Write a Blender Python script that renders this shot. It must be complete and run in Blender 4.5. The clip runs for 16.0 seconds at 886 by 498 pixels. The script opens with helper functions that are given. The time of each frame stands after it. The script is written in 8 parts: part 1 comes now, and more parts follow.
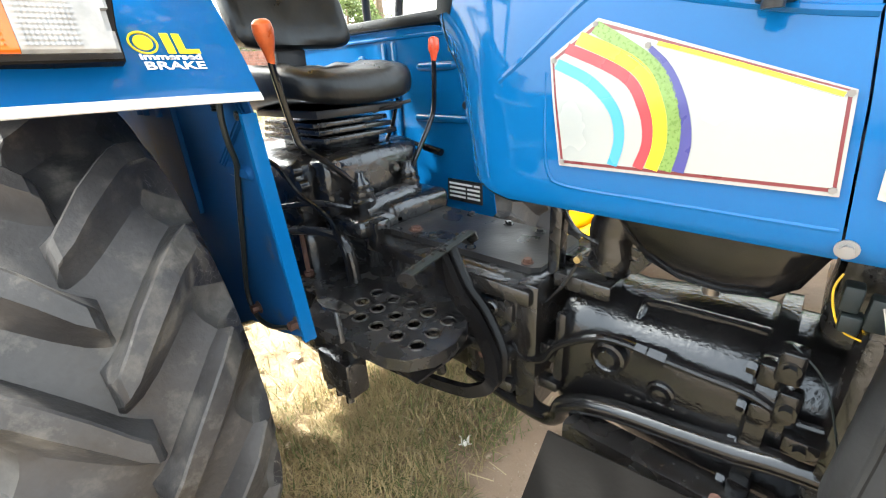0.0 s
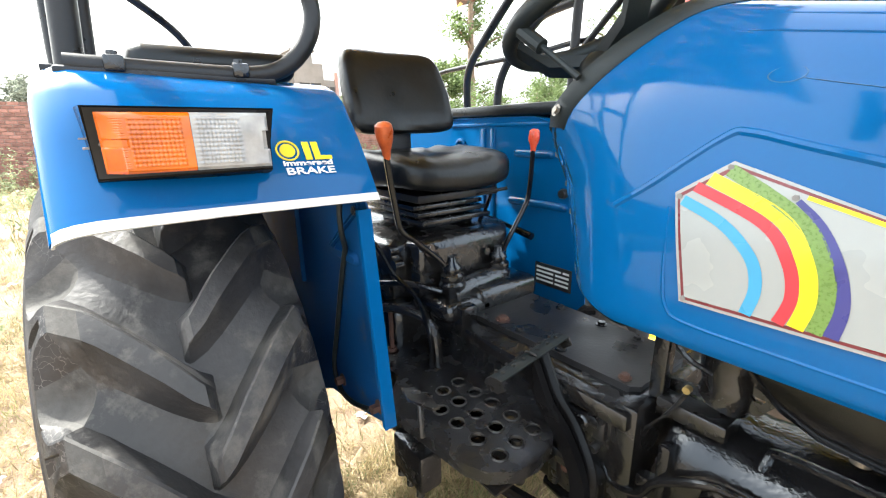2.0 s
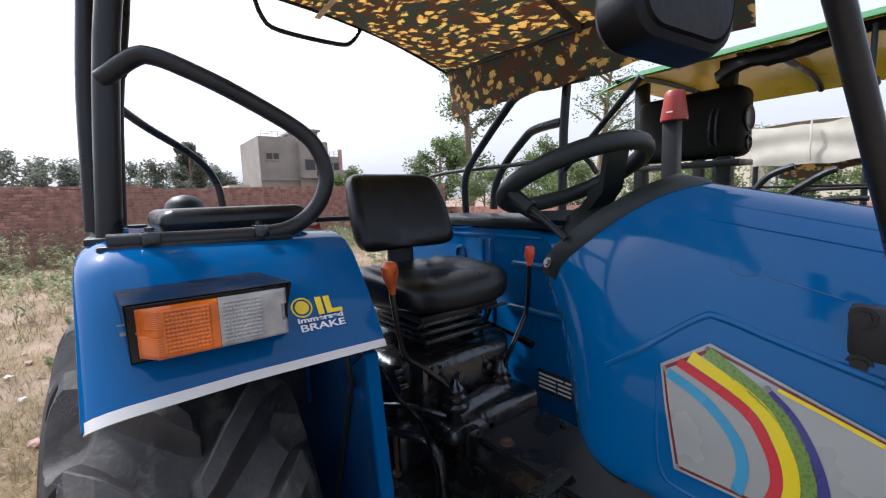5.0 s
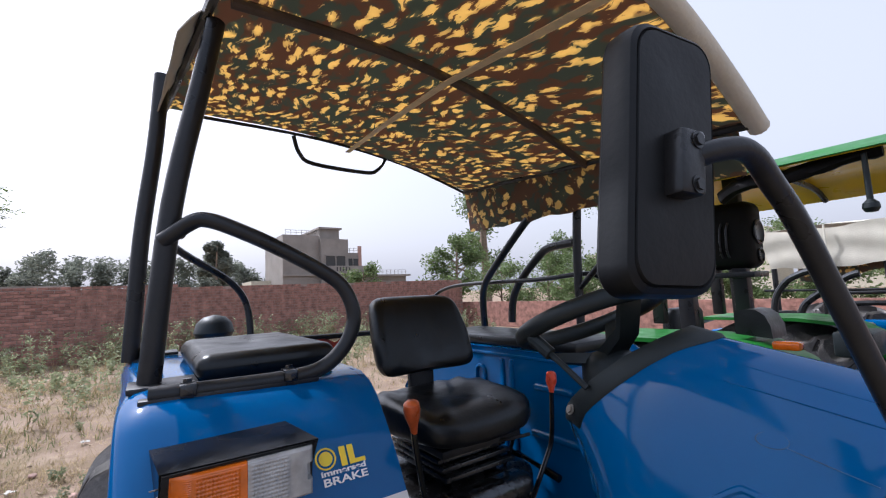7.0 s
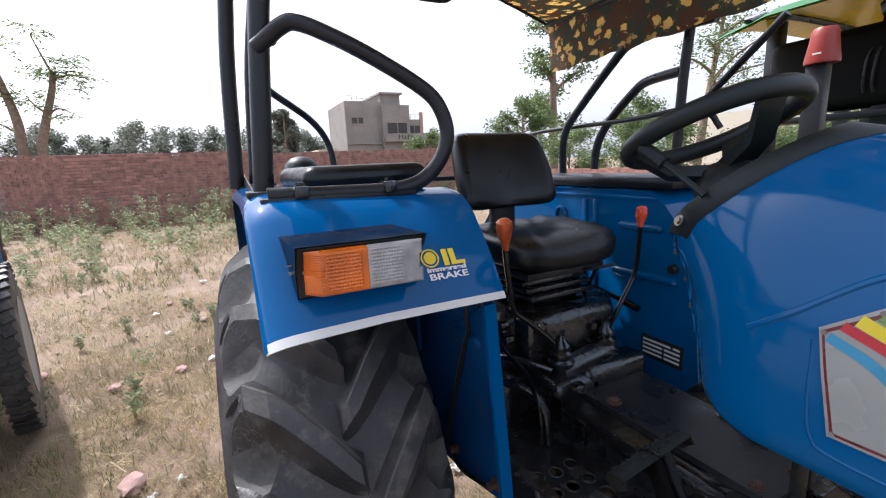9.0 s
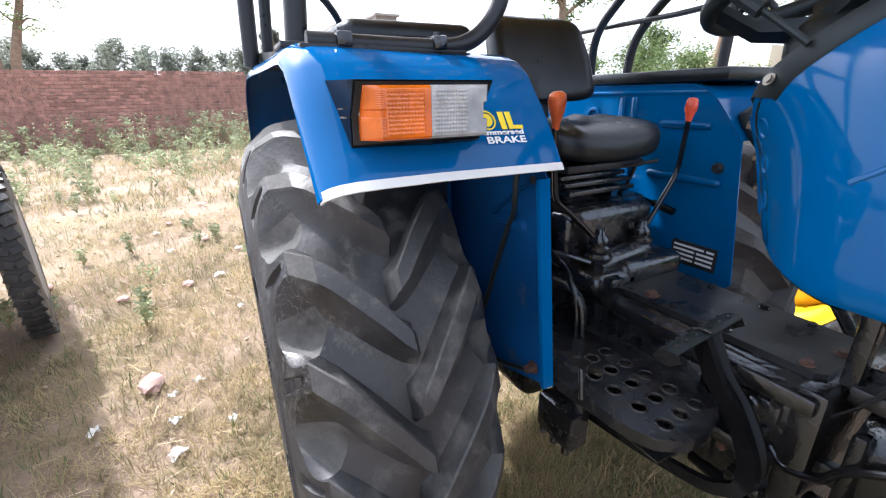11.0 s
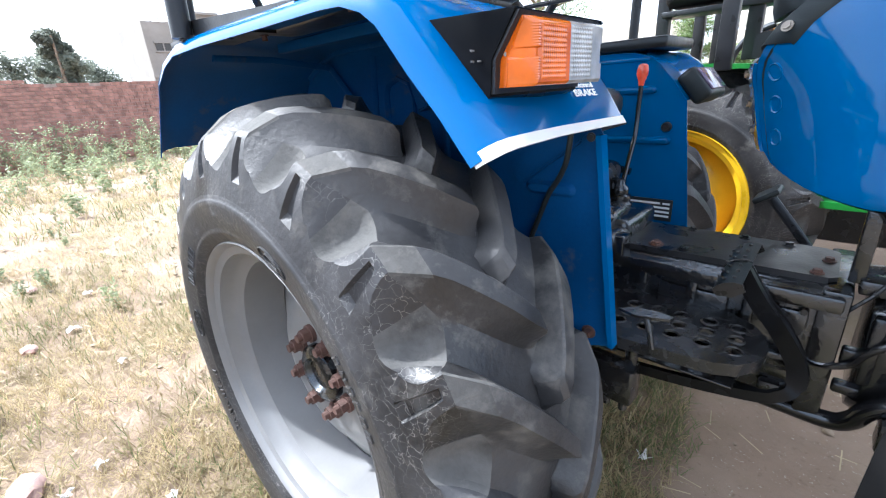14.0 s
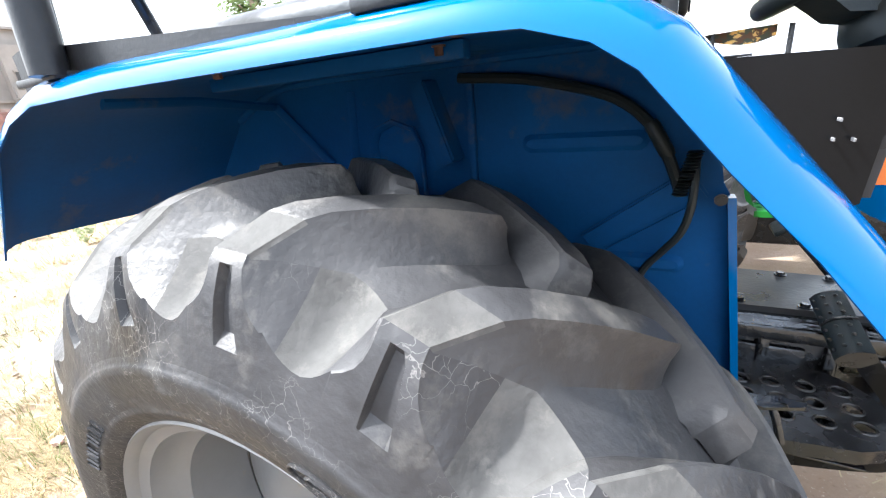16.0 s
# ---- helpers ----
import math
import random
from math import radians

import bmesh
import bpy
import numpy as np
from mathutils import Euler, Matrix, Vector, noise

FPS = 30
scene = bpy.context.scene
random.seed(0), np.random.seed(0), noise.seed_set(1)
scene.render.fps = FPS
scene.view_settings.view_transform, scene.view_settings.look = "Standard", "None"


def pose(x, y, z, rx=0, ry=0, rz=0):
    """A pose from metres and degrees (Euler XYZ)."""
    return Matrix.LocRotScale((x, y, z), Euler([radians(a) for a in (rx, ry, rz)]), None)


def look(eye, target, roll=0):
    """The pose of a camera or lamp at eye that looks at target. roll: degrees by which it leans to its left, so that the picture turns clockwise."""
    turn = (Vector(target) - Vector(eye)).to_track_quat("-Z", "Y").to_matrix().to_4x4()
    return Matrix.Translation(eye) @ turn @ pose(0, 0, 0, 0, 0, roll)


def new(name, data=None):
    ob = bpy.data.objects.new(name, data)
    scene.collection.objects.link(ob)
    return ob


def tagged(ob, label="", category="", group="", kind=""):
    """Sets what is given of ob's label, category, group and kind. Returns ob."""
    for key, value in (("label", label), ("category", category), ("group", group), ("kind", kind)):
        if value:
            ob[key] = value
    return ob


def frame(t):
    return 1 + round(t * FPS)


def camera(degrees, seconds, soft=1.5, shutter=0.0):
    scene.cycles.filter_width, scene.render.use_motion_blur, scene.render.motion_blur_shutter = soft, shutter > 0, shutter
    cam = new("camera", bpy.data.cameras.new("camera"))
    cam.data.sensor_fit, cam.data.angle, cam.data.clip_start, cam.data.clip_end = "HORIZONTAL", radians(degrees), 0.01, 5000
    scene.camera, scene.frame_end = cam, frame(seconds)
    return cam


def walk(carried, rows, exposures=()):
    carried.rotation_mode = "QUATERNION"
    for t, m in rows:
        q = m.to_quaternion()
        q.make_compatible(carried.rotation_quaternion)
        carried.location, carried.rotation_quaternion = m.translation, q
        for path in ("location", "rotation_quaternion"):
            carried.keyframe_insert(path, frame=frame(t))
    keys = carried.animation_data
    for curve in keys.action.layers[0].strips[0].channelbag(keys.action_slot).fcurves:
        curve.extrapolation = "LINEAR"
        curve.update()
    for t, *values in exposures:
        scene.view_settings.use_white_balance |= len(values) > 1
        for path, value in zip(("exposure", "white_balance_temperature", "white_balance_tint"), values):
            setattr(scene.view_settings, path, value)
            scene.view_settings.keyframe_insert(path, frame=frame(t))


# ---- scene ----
from mathutils.geometry import tessellate_polygon

cam = camera(92.5, 16.0, 1.15)
PATH = [
    (0, (0.014, 0.046, 1.301), (-1.252, 1.377, 0.511), -3.3),
    (0.5, (-0.014, 0.047, 1.316), (-1.323, 1.375, 0.591), -2.3),
    (1, (-0.026, 0.032, 1.339), (-1.453, 1.274, 0.69), -1.8),
    (1.5, (-0.034, 0.033, 1.36), (-1.513, 1.237, 0.758), -0.8),
    (2, (-0.041, 0.034, 1.389), (-1.583, 1.185, 0.842), -1.0),
    (2.5, (-0.043, 0.034, 1.427), (-1.619, 1.174, 0.963), -1.3),
    (3, (-0.043, 0.036, 1.447), (-1.626, 1.17, 0.989), -2.3),
    (5.5, (-0.011, 0.018, 1.587), (-1.604, 1.221, 1.476), -2.4),
    (6, (-0.002, 0.015, 1.624), (-1.602, 1.214, 1.659), -2.8),
    (6.5, (0.005, 0.0, 1.64), (-1.609, 1.174, 1.766), -2.5),
    (7, (0.013, -0.011, 1.655), (-1.615, 1.133, 1.853), -2.6),
    (7.5, (0.022, -0.027, 1.656), (-1.633, 1.072, 1.891), -2.1),
    (8, (0.008, -0.046, 1.617), (-1.709, 0.979, 1.582), -1.8),
    (8.5, (-0.022, -0.054, 1.572), (-1.767, 0.885, 1.3), -2.8),
    (9, (-0.044, -0.068, 1.539), (-1.805, 0.794, 1.144), -2.6),
    (9.5, (-0.052, -0.08, 1.507), (-1.833, 0.695, 1.028), -3.0),
    (10, (-0.062, -0.09, 1.471), (-1.821, 0.65, 0.873), -2.2),
    (12.5, (-0.243, -0.371, 1.343), (-1.75, 0.715, 0.604), -2.0),
    (13, (-0.283, -0.44, 1.344), (-1.685, 0.767, 0.584), -2.7),
    (13.5, (-0.328, -0.452, 1.343), (-1.665, 0.823, 0.578), -3.9),
    (14, (-0.416, -0.433, 1.341), (-1.725, 0.908, 0.644), -3.7),
    (14.5, (-0.563, -0.399, 1.368), (-1.764, 1.033, 0.655), -5.6),
    (15, (-0.694, -0.371, 1.378), (-1.817, 1.136, 0.693), -3.4),
    (15.5, (-0.783, -0.366, 1.392), (-1.88, 1.159, 0.703), -4.3),
    (16, (-0.862, -0.347, 1.418), (-1.768, 1.305, 0.747), -5.4),
]
# seconds, stops, white balance
EXPOSURE = [(0, 3.56, 6800, 5), (0.5, 3.5, 6750, 5), (2, 3.06, 6550, 6), (3, 2.33, 6350, 9), (5.5, 1.3, 5950, 16), (7, 1.14, 5870, 17), (7.5, 0.92, 5850, 17), (8, 1.02, 5880, 17), (8.5, 1.26, 5930, 17), (9, 1.53, 6000, 16), (10, 1.93, 6050, 15), (12.5, 2.72, 5700, 10), (14.5, 2.66, 5650, 9), (15.5, 2.87, 5850, 9), (16, 3.08, 6000, 9)]
walk(cam, [(t, look(eye, target, roll)) for t, eye, target, roll in PATH], EXPOSURE)

# ---- daylight ----
SUN = Vector((-0.72, -0.35, 1.0)).normalized()
world = bpy.data.worlds.new("sky")
scene.world = world
world.use_nodes = True
wn = world.node_tree
wn.nodes.clear()
sky = wn.nodes.new("ShaderNodeTexSky")
sky.sky_type = "NISHITA"
sky.sun_disc = False
sky.sun_elevation = math.asin(SUN.z)
sky.sun_rotation = math.atan2(SUN.x, SUN.y)
sky.dust_density, sky.air_density, sky.ozone_density = 7.0, 1.6, 0.6
pale = wn.nodes.new("ShaderNodeHueSaturation")
pale.inputs["Saturation"].default_value = 0.42
back = wn.nodes.new("ShaderNodeBackground")
back.inputs["Strength"].default_value = 0.115
wout = wn.nodes.new("ShaderNodeOutputWorld")
wn.links.new(sky.outputs[0], pale.inputs["Color"])
haze = wn.nodes.new("ShaderNodeMix")
haze.data_type = "RGBA"
haze.inputs["Factor"].default_value = 0.6
haze.inputs["B"].default_value = (3.5, 3.65, 3.95, 1)
wn.links.new(pale.outputs[0], haze.inputs["A"])
wn.links.new(haze.outputs["Result"], back.inputs[0])
wn.links.new(back.outputs[0], wout.inputs[0])
lamp = bpy.data.lights.new("sun", "SUN")
lamp.energy, lamp.angle, lamp.color = 2.1, radians(2.0), (1.0, 0.965, 0.91)
new("sun", lamp).matrix_world = look(SUN * 50, (0, 0, 0))


# ---- materials ----
def mat(name, rgb, rough=0.5, metal=0.0, var=0.12, scale=9.0, bump=0.0, fine=120.0, rvar=0.12, dirt=None, dirt_amount=0.0, coat=0.0, spec=0.5, per_object=0.0):
    m = bpy.data.materials.new(name)
    m.use_nodes = True
    nt = m.node_tree
    N, L = nt.nodes, nt.links
    b = N["Principled BSDF"]
    geo = N.new("ShaderNodeNewGeometry")
    n1, n2 = N.new("ShaderNodeTexNoise"), N.new("ShaderNodeTexNoise")
    for n, sc, d in ((n1, scale, 5), (n2, fine, 3)):
        n.inputs["Scale"].default_value, n.inputs["Detail"].default_value = sc, d
        L.new(geo.outputs["Position"], n.inputs["Vector"])
    mix = N.new("ShaderNodeMix")
    mix.data_type, mix.blend_type = "RGBA", "MIX"
    lo, hi = [c * (1 - var) for c in rgb], [min(1, c * (1 + var)) for c in rgb]
    mix.inputs["A"].default_value, mix.inputs["B"].default_value = (*lo, 1), (*hi, 1)
    add = N.new("ShaderNodeMath")
    add.operation = "MULTIPLY_ADD"
    add.inputs[1].default_value, add.inputs[2].default_value = 0.45, 0.28
    L.new(n2.outputs["Fac"], add.inputs[0])
    mid = N.new("ShaderNodeMath")
    mid.operation = "ADD"
    r1 = N.new("ShaderNodeMapRange")
    r1.inputs["From Min"].default_value, r1.inputs["From Max"].default_value = 0.3, 0.7
    r1.inputs["To Min"].default_value, r1.inputs["To Max"].default_value = -0.5, 0.5
    L.new(n1.outputs["Fac"], r1.inputs["Value"])
    L.new(r1.outputs[0], mid.inputs[0])
    L.new(add.outputs[0], mid.inputs[1])
    mid.use_clamp = True
    L.new(mid.outputs[0], mix.inputs["Factor"])
    colour = mix.outputs["Result"]
    if per_object:
        info = N.new("ShaderNodeObjectInfo")
        hv = N.new("ShaderNodeHueSaturation")
        mr = N.new("ShaderNodeMapRange")
        mr.inputs["To Min"].default_value, mr.inputs["To Max"].default_value = 1 - per_object, 1 + per_object
        L.new(info.outputs["Random"], mr.inputs["Value"])
        L.new(mr.outputs[0], hv.inputs["Value"])
        L.new(colour, hv.inputs["Color"])
        colour = hv.outputs[0]
    rough_out = None
    rr = N.new("ShaderNodeMapRange")
    rr.inputs["From Min"].default_value, rr.inputs["From Max"].default_value = 0.3, 0.7
    rr.inputs["To Min"].default_value, rr.inputs["To Max"].default_value = max(0.02, rough - rvar), min(1, rough + rvar)
    L.new(n1.outputs["Fac"], rr.inputs["Value"])
    rough_out = rr.outputs[0]
    if dirt:
        n3 = N.new("ShaderNodeTexNoise")
        n3.inputs["Scale"].default_value, n3.inputs["Detail"].default_value, n3.inputs["Roughness"].default_value = scale * 1.7, 9, 0.7
        L.new(geo.outputs["Position"], n3.inputs["Vector"])
        ramp = N.new("ShaderNodeMapRange")
        ramp.inputs["From Min"].default_value = 0.72 - dirt_amount * 0.4
        ramp.inputs["From Max"].default_value = 0.86 - dirt_amount * 0.4
        L.new(n3.outputs["Fac"], ramp.inputs["Value"])
        dm = N.new("ShaderNodeMix")
        dm.data_type = "RGBA"
        dm.inputs["B"].default_value = (*dirt, 1)
        L.new(ramp.outputs[0], dm.inputs["Factor"])
        L.new(colour, dm.inputs["A"])
        colour = dm.outputs["Result"]
        rm = N.new("ShaderNodeMix")
        rm.inputs["B"].default_value = 0.85
        L.new(ramp.outputs[0], rm.inputs["Factor"])
        L.new(rough_out, rm.inputs["A"])
        rough_out = rm.outputs["Result"]
    L.new(colour, b.inputs["Base Color"])
    L.new(rough_out, b.inputs["Roughness"])
    b.inputs["Metallic"].default_value = metal
    b.inputs["Coat Weight"].default_value, b.inputs["Coat Roughness"].default_value = coat, 0.06
    b.inputs["Specular IOR Level"].default_value = spec
    if bump:
        bp = N.new("ShaderNodeBump")
        bp.inputs["Strength"].default_value, bp.inputs["Distance"].default_value = bump, 0.004
        L.new(n2.outputs["Fac"], bp.inputs["Height"])
        L.new(bp.outputs[0], b.inputs["Normal"])
    return m


BLUE = mat("blue_paint", (0.0015, 0.082, 0.252), 0.08, var=0.06, scale=3, bump=0.015, fine=40, rvar=0.05, coat=0.0, dirt=(0.14, 0.15, 0.18), dirt_amount=0.05, spec=0.25)
# dull dusty blue of the wheel arch, with its shade put into the colour
BLUE_IN = mat("blue_paint_dull_shaded", (0.005, 0.058, 0.190), 0.6, spec=0.08, var=0.22, scale=4, bump=0.05, dirt=(0.060, 0.078, 0.105), dirt_amount=0.37)
WHITE = mat("white_paint", (0.62, 0.63, 0.62), 0.4, var=0.04, dirt=(0.4, 0.37, 0.32), dirt_amount=0.15)
PLATE = mat("decal_white", (0.255, 0.283, 0.29), 0.3, var=0.03, scale=4, coat=0.3)
BLACK = mat("black_gloss_paint", (0.006, 0.006, 0.0065), 0.14, var=0.3, scale=14, bump=0.10, fine=110, rvar=0.08, dirt=(0.06, 0.045, 0.03), dirt_amount=0.10, spec=0.5)
CAST = mat("glossy_black_casting", (0.0055, 0.0055, 0.006), 0.15, var=0.3, scale=14, bump=0.28, fine=120, rvar=0.10, dirt=(0.03, 0.024, 0.02), dirt_amount=0.16, spec=0.55)
LAMPB = mat("lamp_black_plastic", (0.006, 0.006, 0.0066), 0.24, var=0.3, bump=0.05, fine=300, spec=0.13)
STEPB = mat("foot_worn_black_paint", (0.014, 0.014, 0.015), 0.24, var=0.5, scale=22, bump=0.15, fine=80, rvar=0.12, dirt=(0.05, 0.04, 0.032), dirt_amount=0.14)
BLACKM = mat("black_matt_paint", (0.017, 0.017, 0.018), 0.34, var=0.3, scale=10, bump=0.12, rvar=0.12, dirt=(0.06, 0.05, 0.04), dirt_amount=0.12, spec=0.35)
GREASE = mat("greasy_black_iron", (0.010, 0.0095, 0.0095), 0.22, var=0.4, scale=18, bump=0.45, fine=55, rvar=0.14, dirt=(0.055, 0.035, 0.022), dirt_amount=0.24, spec=0.8)
for m in (BLACK, CAST, STEPB, BLACKM, GREASE):
    # reflections tinted bluish to stand for sky shine on the black parts
    m.node_tree.nodes["Principled BSDF"].inputs["Specular Tint"].default_value = (0.78, 0.88, 1.0, 1)
SOOT = mat("sooty_black_steel", (0.005, 0.005, 0.0052), 0.55, var=0.3, scale=14, bump=0.1, spec=0.12)
PLASTIC = mat("black_plastic", (0.010, 0.014, 0.015), 0.45, var=0.15, bump=0.12, fine=400, spec=0.35)
MIRRORB = mat("mirror_back_plastic", (0.009, 0.0095, 0.0105), 0.5, var=0.3, scale=10, bump=0.08, spec=0.2)
VINYL = mat("black_vinyl", (0.006, 0.0064, 0.0068), 0.36, var=0.2, scale=12, bump=0.2, fine=60, rvar=0.1, spec=0.4)
# cool sky tint put into the reflections of plastic and vinyl too
for m in (PLASTIC, VINYL, LAMPB, MIRRORB):
    m.node_tree.nodes["Principled BSDF"].inputs["Specular Tint"].default_value = (0.8, 0.9, 1.0, 1)
RUBBER = mat("tyre_rubber", (0.034, 0.034, 0.036), 0.48, spec=0.4, var=0.5, scale=6, bump=0.3, fine=90, rvar=0.2, dirt=(0.098, 0.094, 0.088), dirt_amount=0.50)
# dusty worn rubber, lightened further for the light from above
RUBBER_DUST_LIT = mat("dusty_worn_lit_rubber", (0.064, 0.063, 0.061), 0.75, spec=0.25, var=0.45, scale=14, bump=0.35, fine=90, rvar=0.15, dirt=(0.102, 0.098, 0.092), dirt_amount=0.46)


def add_cracks(m, rgb):
    """Fine pale cracks in patches over a material's colour."""
    nt = m.node_tree
    N, L = nt.nodes, nt.links
    b = N["Principled BSDF"]
    old = b.inputs["Base Color"].links[0].from_socket
    geo = N.new("ShaderNodeNewGeometry")
    warp = N.new("ShaderNodeTexNoise")
    warp.inputs["Scale"].default_value, warp.inputs["Detail"].default_value = 22, 4
    wv = N.new("ShaderNodeVectorMath")
    wv.operation = "MULTIPLY_ADD"
    wv.inputs[1].default_value = (0.06, 0.06, 0.06)
    L.new(geo.outputs["Position"], warp.inputs["Vector"])
    L.new(warp.outputs["Color"], wv.inputs[0])
    L.new(geo.outputs["Position"], wv.inputs[2])
    vor = N.new("ShaderNodeTexVoronoi")
    vor.feature = "DISTANCE_TO_EDGE"
    vor.inputs["Scale"].default_value = 52
    L.new(wv.outputs[0], vor.inputs["Vector"])
    line = N.new("ShaderNodeMapRange")
    line.inputs["From Min"].default_value, line.inputs["From Max"].default_value = 0.003, 0.021
    line.inputs["To Min"].default_value, line.inputs["To Max"].default_value = 0.7, 0
    L.new(vor.outputs["Distance"], line.inputs["Value"])
    patch = N.new("ShaderNodeTexNoise")
    patch.inputs["Scale"].default_value = 7
    L.new(geo.outputs["Position"], patch.inputs["Vector"])
    pr = N.new("ShaderNodeMapRange")
    pr.inputs["From Min"].default_value, pr.inputs["From Max"].default_value = 0.42, 0.58
    L.new(patch.outputs["Fac"], pr.inputs["Value"])
    mul = N.new("ShaderNodeMath")
    mul.operation = "MULTIPLY"
    L.new(line.outputs[0], mul.inputs[0])
    L.new(pr.outputs[0], mul.inputs[1])
    mx = N.new("ShaderNodeMix")
    mx.data_type = "RGBA"
    mx.inputs["B"].default_value = (*rgb, 1)
    L.new(mul.outputs[0], mx.inputs["Factor"])
    L.new(old, mx.inputs["A"])
    L.new(mx.outputs["Result"], b.inputs["Base Color"])


RUBBER_SIDE = mat("cracked_sidewall_rubber", (0.026, 0.026, 0.028), 0.5, spec=0.4, var=0.5, scale=6, bump=0.3, fine=90, rvar=0.2, dirt=(0.075, 0.072, 0.068), dirt_amount=0.42)
add_cracks(RUBBER_SIDE, (0.21, 0.20, 0.19))
RIM = mat("rim_grey_paint", (0.165, 0.165, 0.167), 0.42, var=0.1, scale=8, dirt=(0.25, 0.2, 0.15), dirt_amount=0.2)
RUST = mat("rusty_iron", (0.080, 0.040, 0.031), 0.75, var=0.35, scale=40, bump=0.5)
SCUFF = mat("scuffed_paint", (0.03, 0.10, 0.22), 0.6, var=0.3, scale=60)
STEEL = mat("dull_steel", (0.20, 0.19, 0.175), 0.38, metal=0.9, var=0.2, scale=30, dirt=(0.1, 0.07, 0.05), dirt_amount=0.2)
AMBER = mat("amber_lens", (0.56, 0.115, 0.004), 0.14, var=0.25, scale=24, coat=0.6)
CLEAR = mat("clear_lens", (0.33, 0.34, 0.345), 0.12, var=0.25, scale=28, coat=0.6)
KNOB = mat("orange_knob", (0.45, 0.085, 0.02), 0.35, var=0.3, scale=30, coat=0.2)
KNOBR = mat("red_knob", (0.55, 0.055, 0.02), 0.3, var=0.2, scale=30, coat=0.3)
REDB = mat("border_red", (0.12, 0.012, 0.02), 0.35, var=0.05)
S_SKY = mat("stripe_sky_blue", (0.035, 0.25, 0.44), 0.32, var=0.04)
S_RED = mat("stripe_red", (0.42, 0.025, 0.04), 0.32, var=0.04)
S_YEL = mat("stripe_yellow", (0.60, 0.50, 0.01), 0.32, var=0.04)
S_GRN = mat("stripe_green", (0.11, 0.20, 0.045), 0.32, var=0.2, scale=300)
S_IND = mat("stripe_indigo", (0.03, 0.035, 0.18), 0.32, var=0.04)
GOLD = mat("decal_gold", (0.80, 0.60, 0.02), 0.35, var=0.06)
TEXTW = mat("decal_letters", (0.75, 0.78, 0.80), 0.35, var=0.04)
GREEN = mat("green_paint", (0.012, 0.140, 0.020), 0.42, var=0.12, coat=0.05, spec=0.3)
YELLOW = mat("yellow_paint", (0.80, 0.52, 0.01), 0.35, var=0.06, coat=0.2)
CANVAS = mat("white_canvas", (0.55, 0.53, 0.46), 0.95, spec=0.05, var=0.12, scale=6, bump=0.3)
BRICK = mat("brick_red", (0.31, 0.158, 0.128), 0.9, var=0.3, scale=7, bump=0.4, fine=60, per_object=0.3)
MORTAR = mat("mortar", (0.30, 0.225, 0.195), 0.95, var=0.2, bump=0.4)
CONC = mat("grey_render", (0.26, 0.24, 0.22), 0.9, var=0.15, scale=0.7, fine=4)
CONCD = mat("dark_opening", (0.05, 0.05, 0.05), 0.6, var=0.2)
PINK = mat("pink_plaster", (0.42, 0.26, 0.22), 0.9, var=0.1, scale=1)
BARK = mat("bark", (0.20, 0.15, 0.11), 0.95, var=0.3, scale=8, bump=0.5)
LEAF = mat("leaf_green", (0.13, 0.185, 0.07), 0.6, var=0.45, scale=1.2, fine=9)
# far leaves paled and greyed: the distance haze is put into this colour
LEAFD = mat("leaf_far_hazed", (0.185, 0.205, 0.165), 0.7, var=0.35, scale=0.4, fine=3)
WEED = mat("weed_leaf", (0.25, 0.285, 0.165), 0.7, var=0.4, scale=3)
STRAW = mat("dry_straw", (0.34, 0.272, 0.152), 0.85, var=0.4, scale=3, fine=30)
GRASS = mat("green_dry_grass", (0.13, 0.15, 0.06), 0.8, var=0.45, scale=4, fine=30)
PAPER = mat("waste_paper", (0.55, 0.54, 0.51), 0.8, var=0.08)
TRAILBLUE = mat("trailer_blue", (0.05, 0.16, 0.30), 0.6, var=0.2, scale=8, dirt=(0.25, 0.2, 0.15), dirt_amount=0.3)
TRAILCREAM = mat("trailer_cream", (0.50, 0.47, 0.38), 0.7, var=0.15, scale=8, dirt=(0.2, 0.12, 0.08), dirt_amount=0.35)
RUBBLE = mat("brick_rubble", (0.36, 0.235, 0.205), 0.9, var=0.25, scale=20, bump=0.4)
REDFILM = mat("red_label", (0.26, 0.024, 0.016), 0.4, var=0.1)
REFLECT = mat("mirror_glass", (0.85, 0.86, 0.87), 0.03, metal=1.0, var=0.02, rvar=0.01)
BRASS = mat("dull_brass", (0.42, 0.32, 0.14), 0.45, metal=0.7, var=0.2, scale=60)
BOW = mat("dull_brown_bow", (0.075, 0.055, 0.045), 0.7, var=0.3, scale=12)
STRAP = mat("pale_webbing", (0.72, 0.58, 0.36), 0.8, var=0.15, scale=20)
YWIRE = mat("yellow_wire", (0.7, 0.45, 0.03), 0.5)


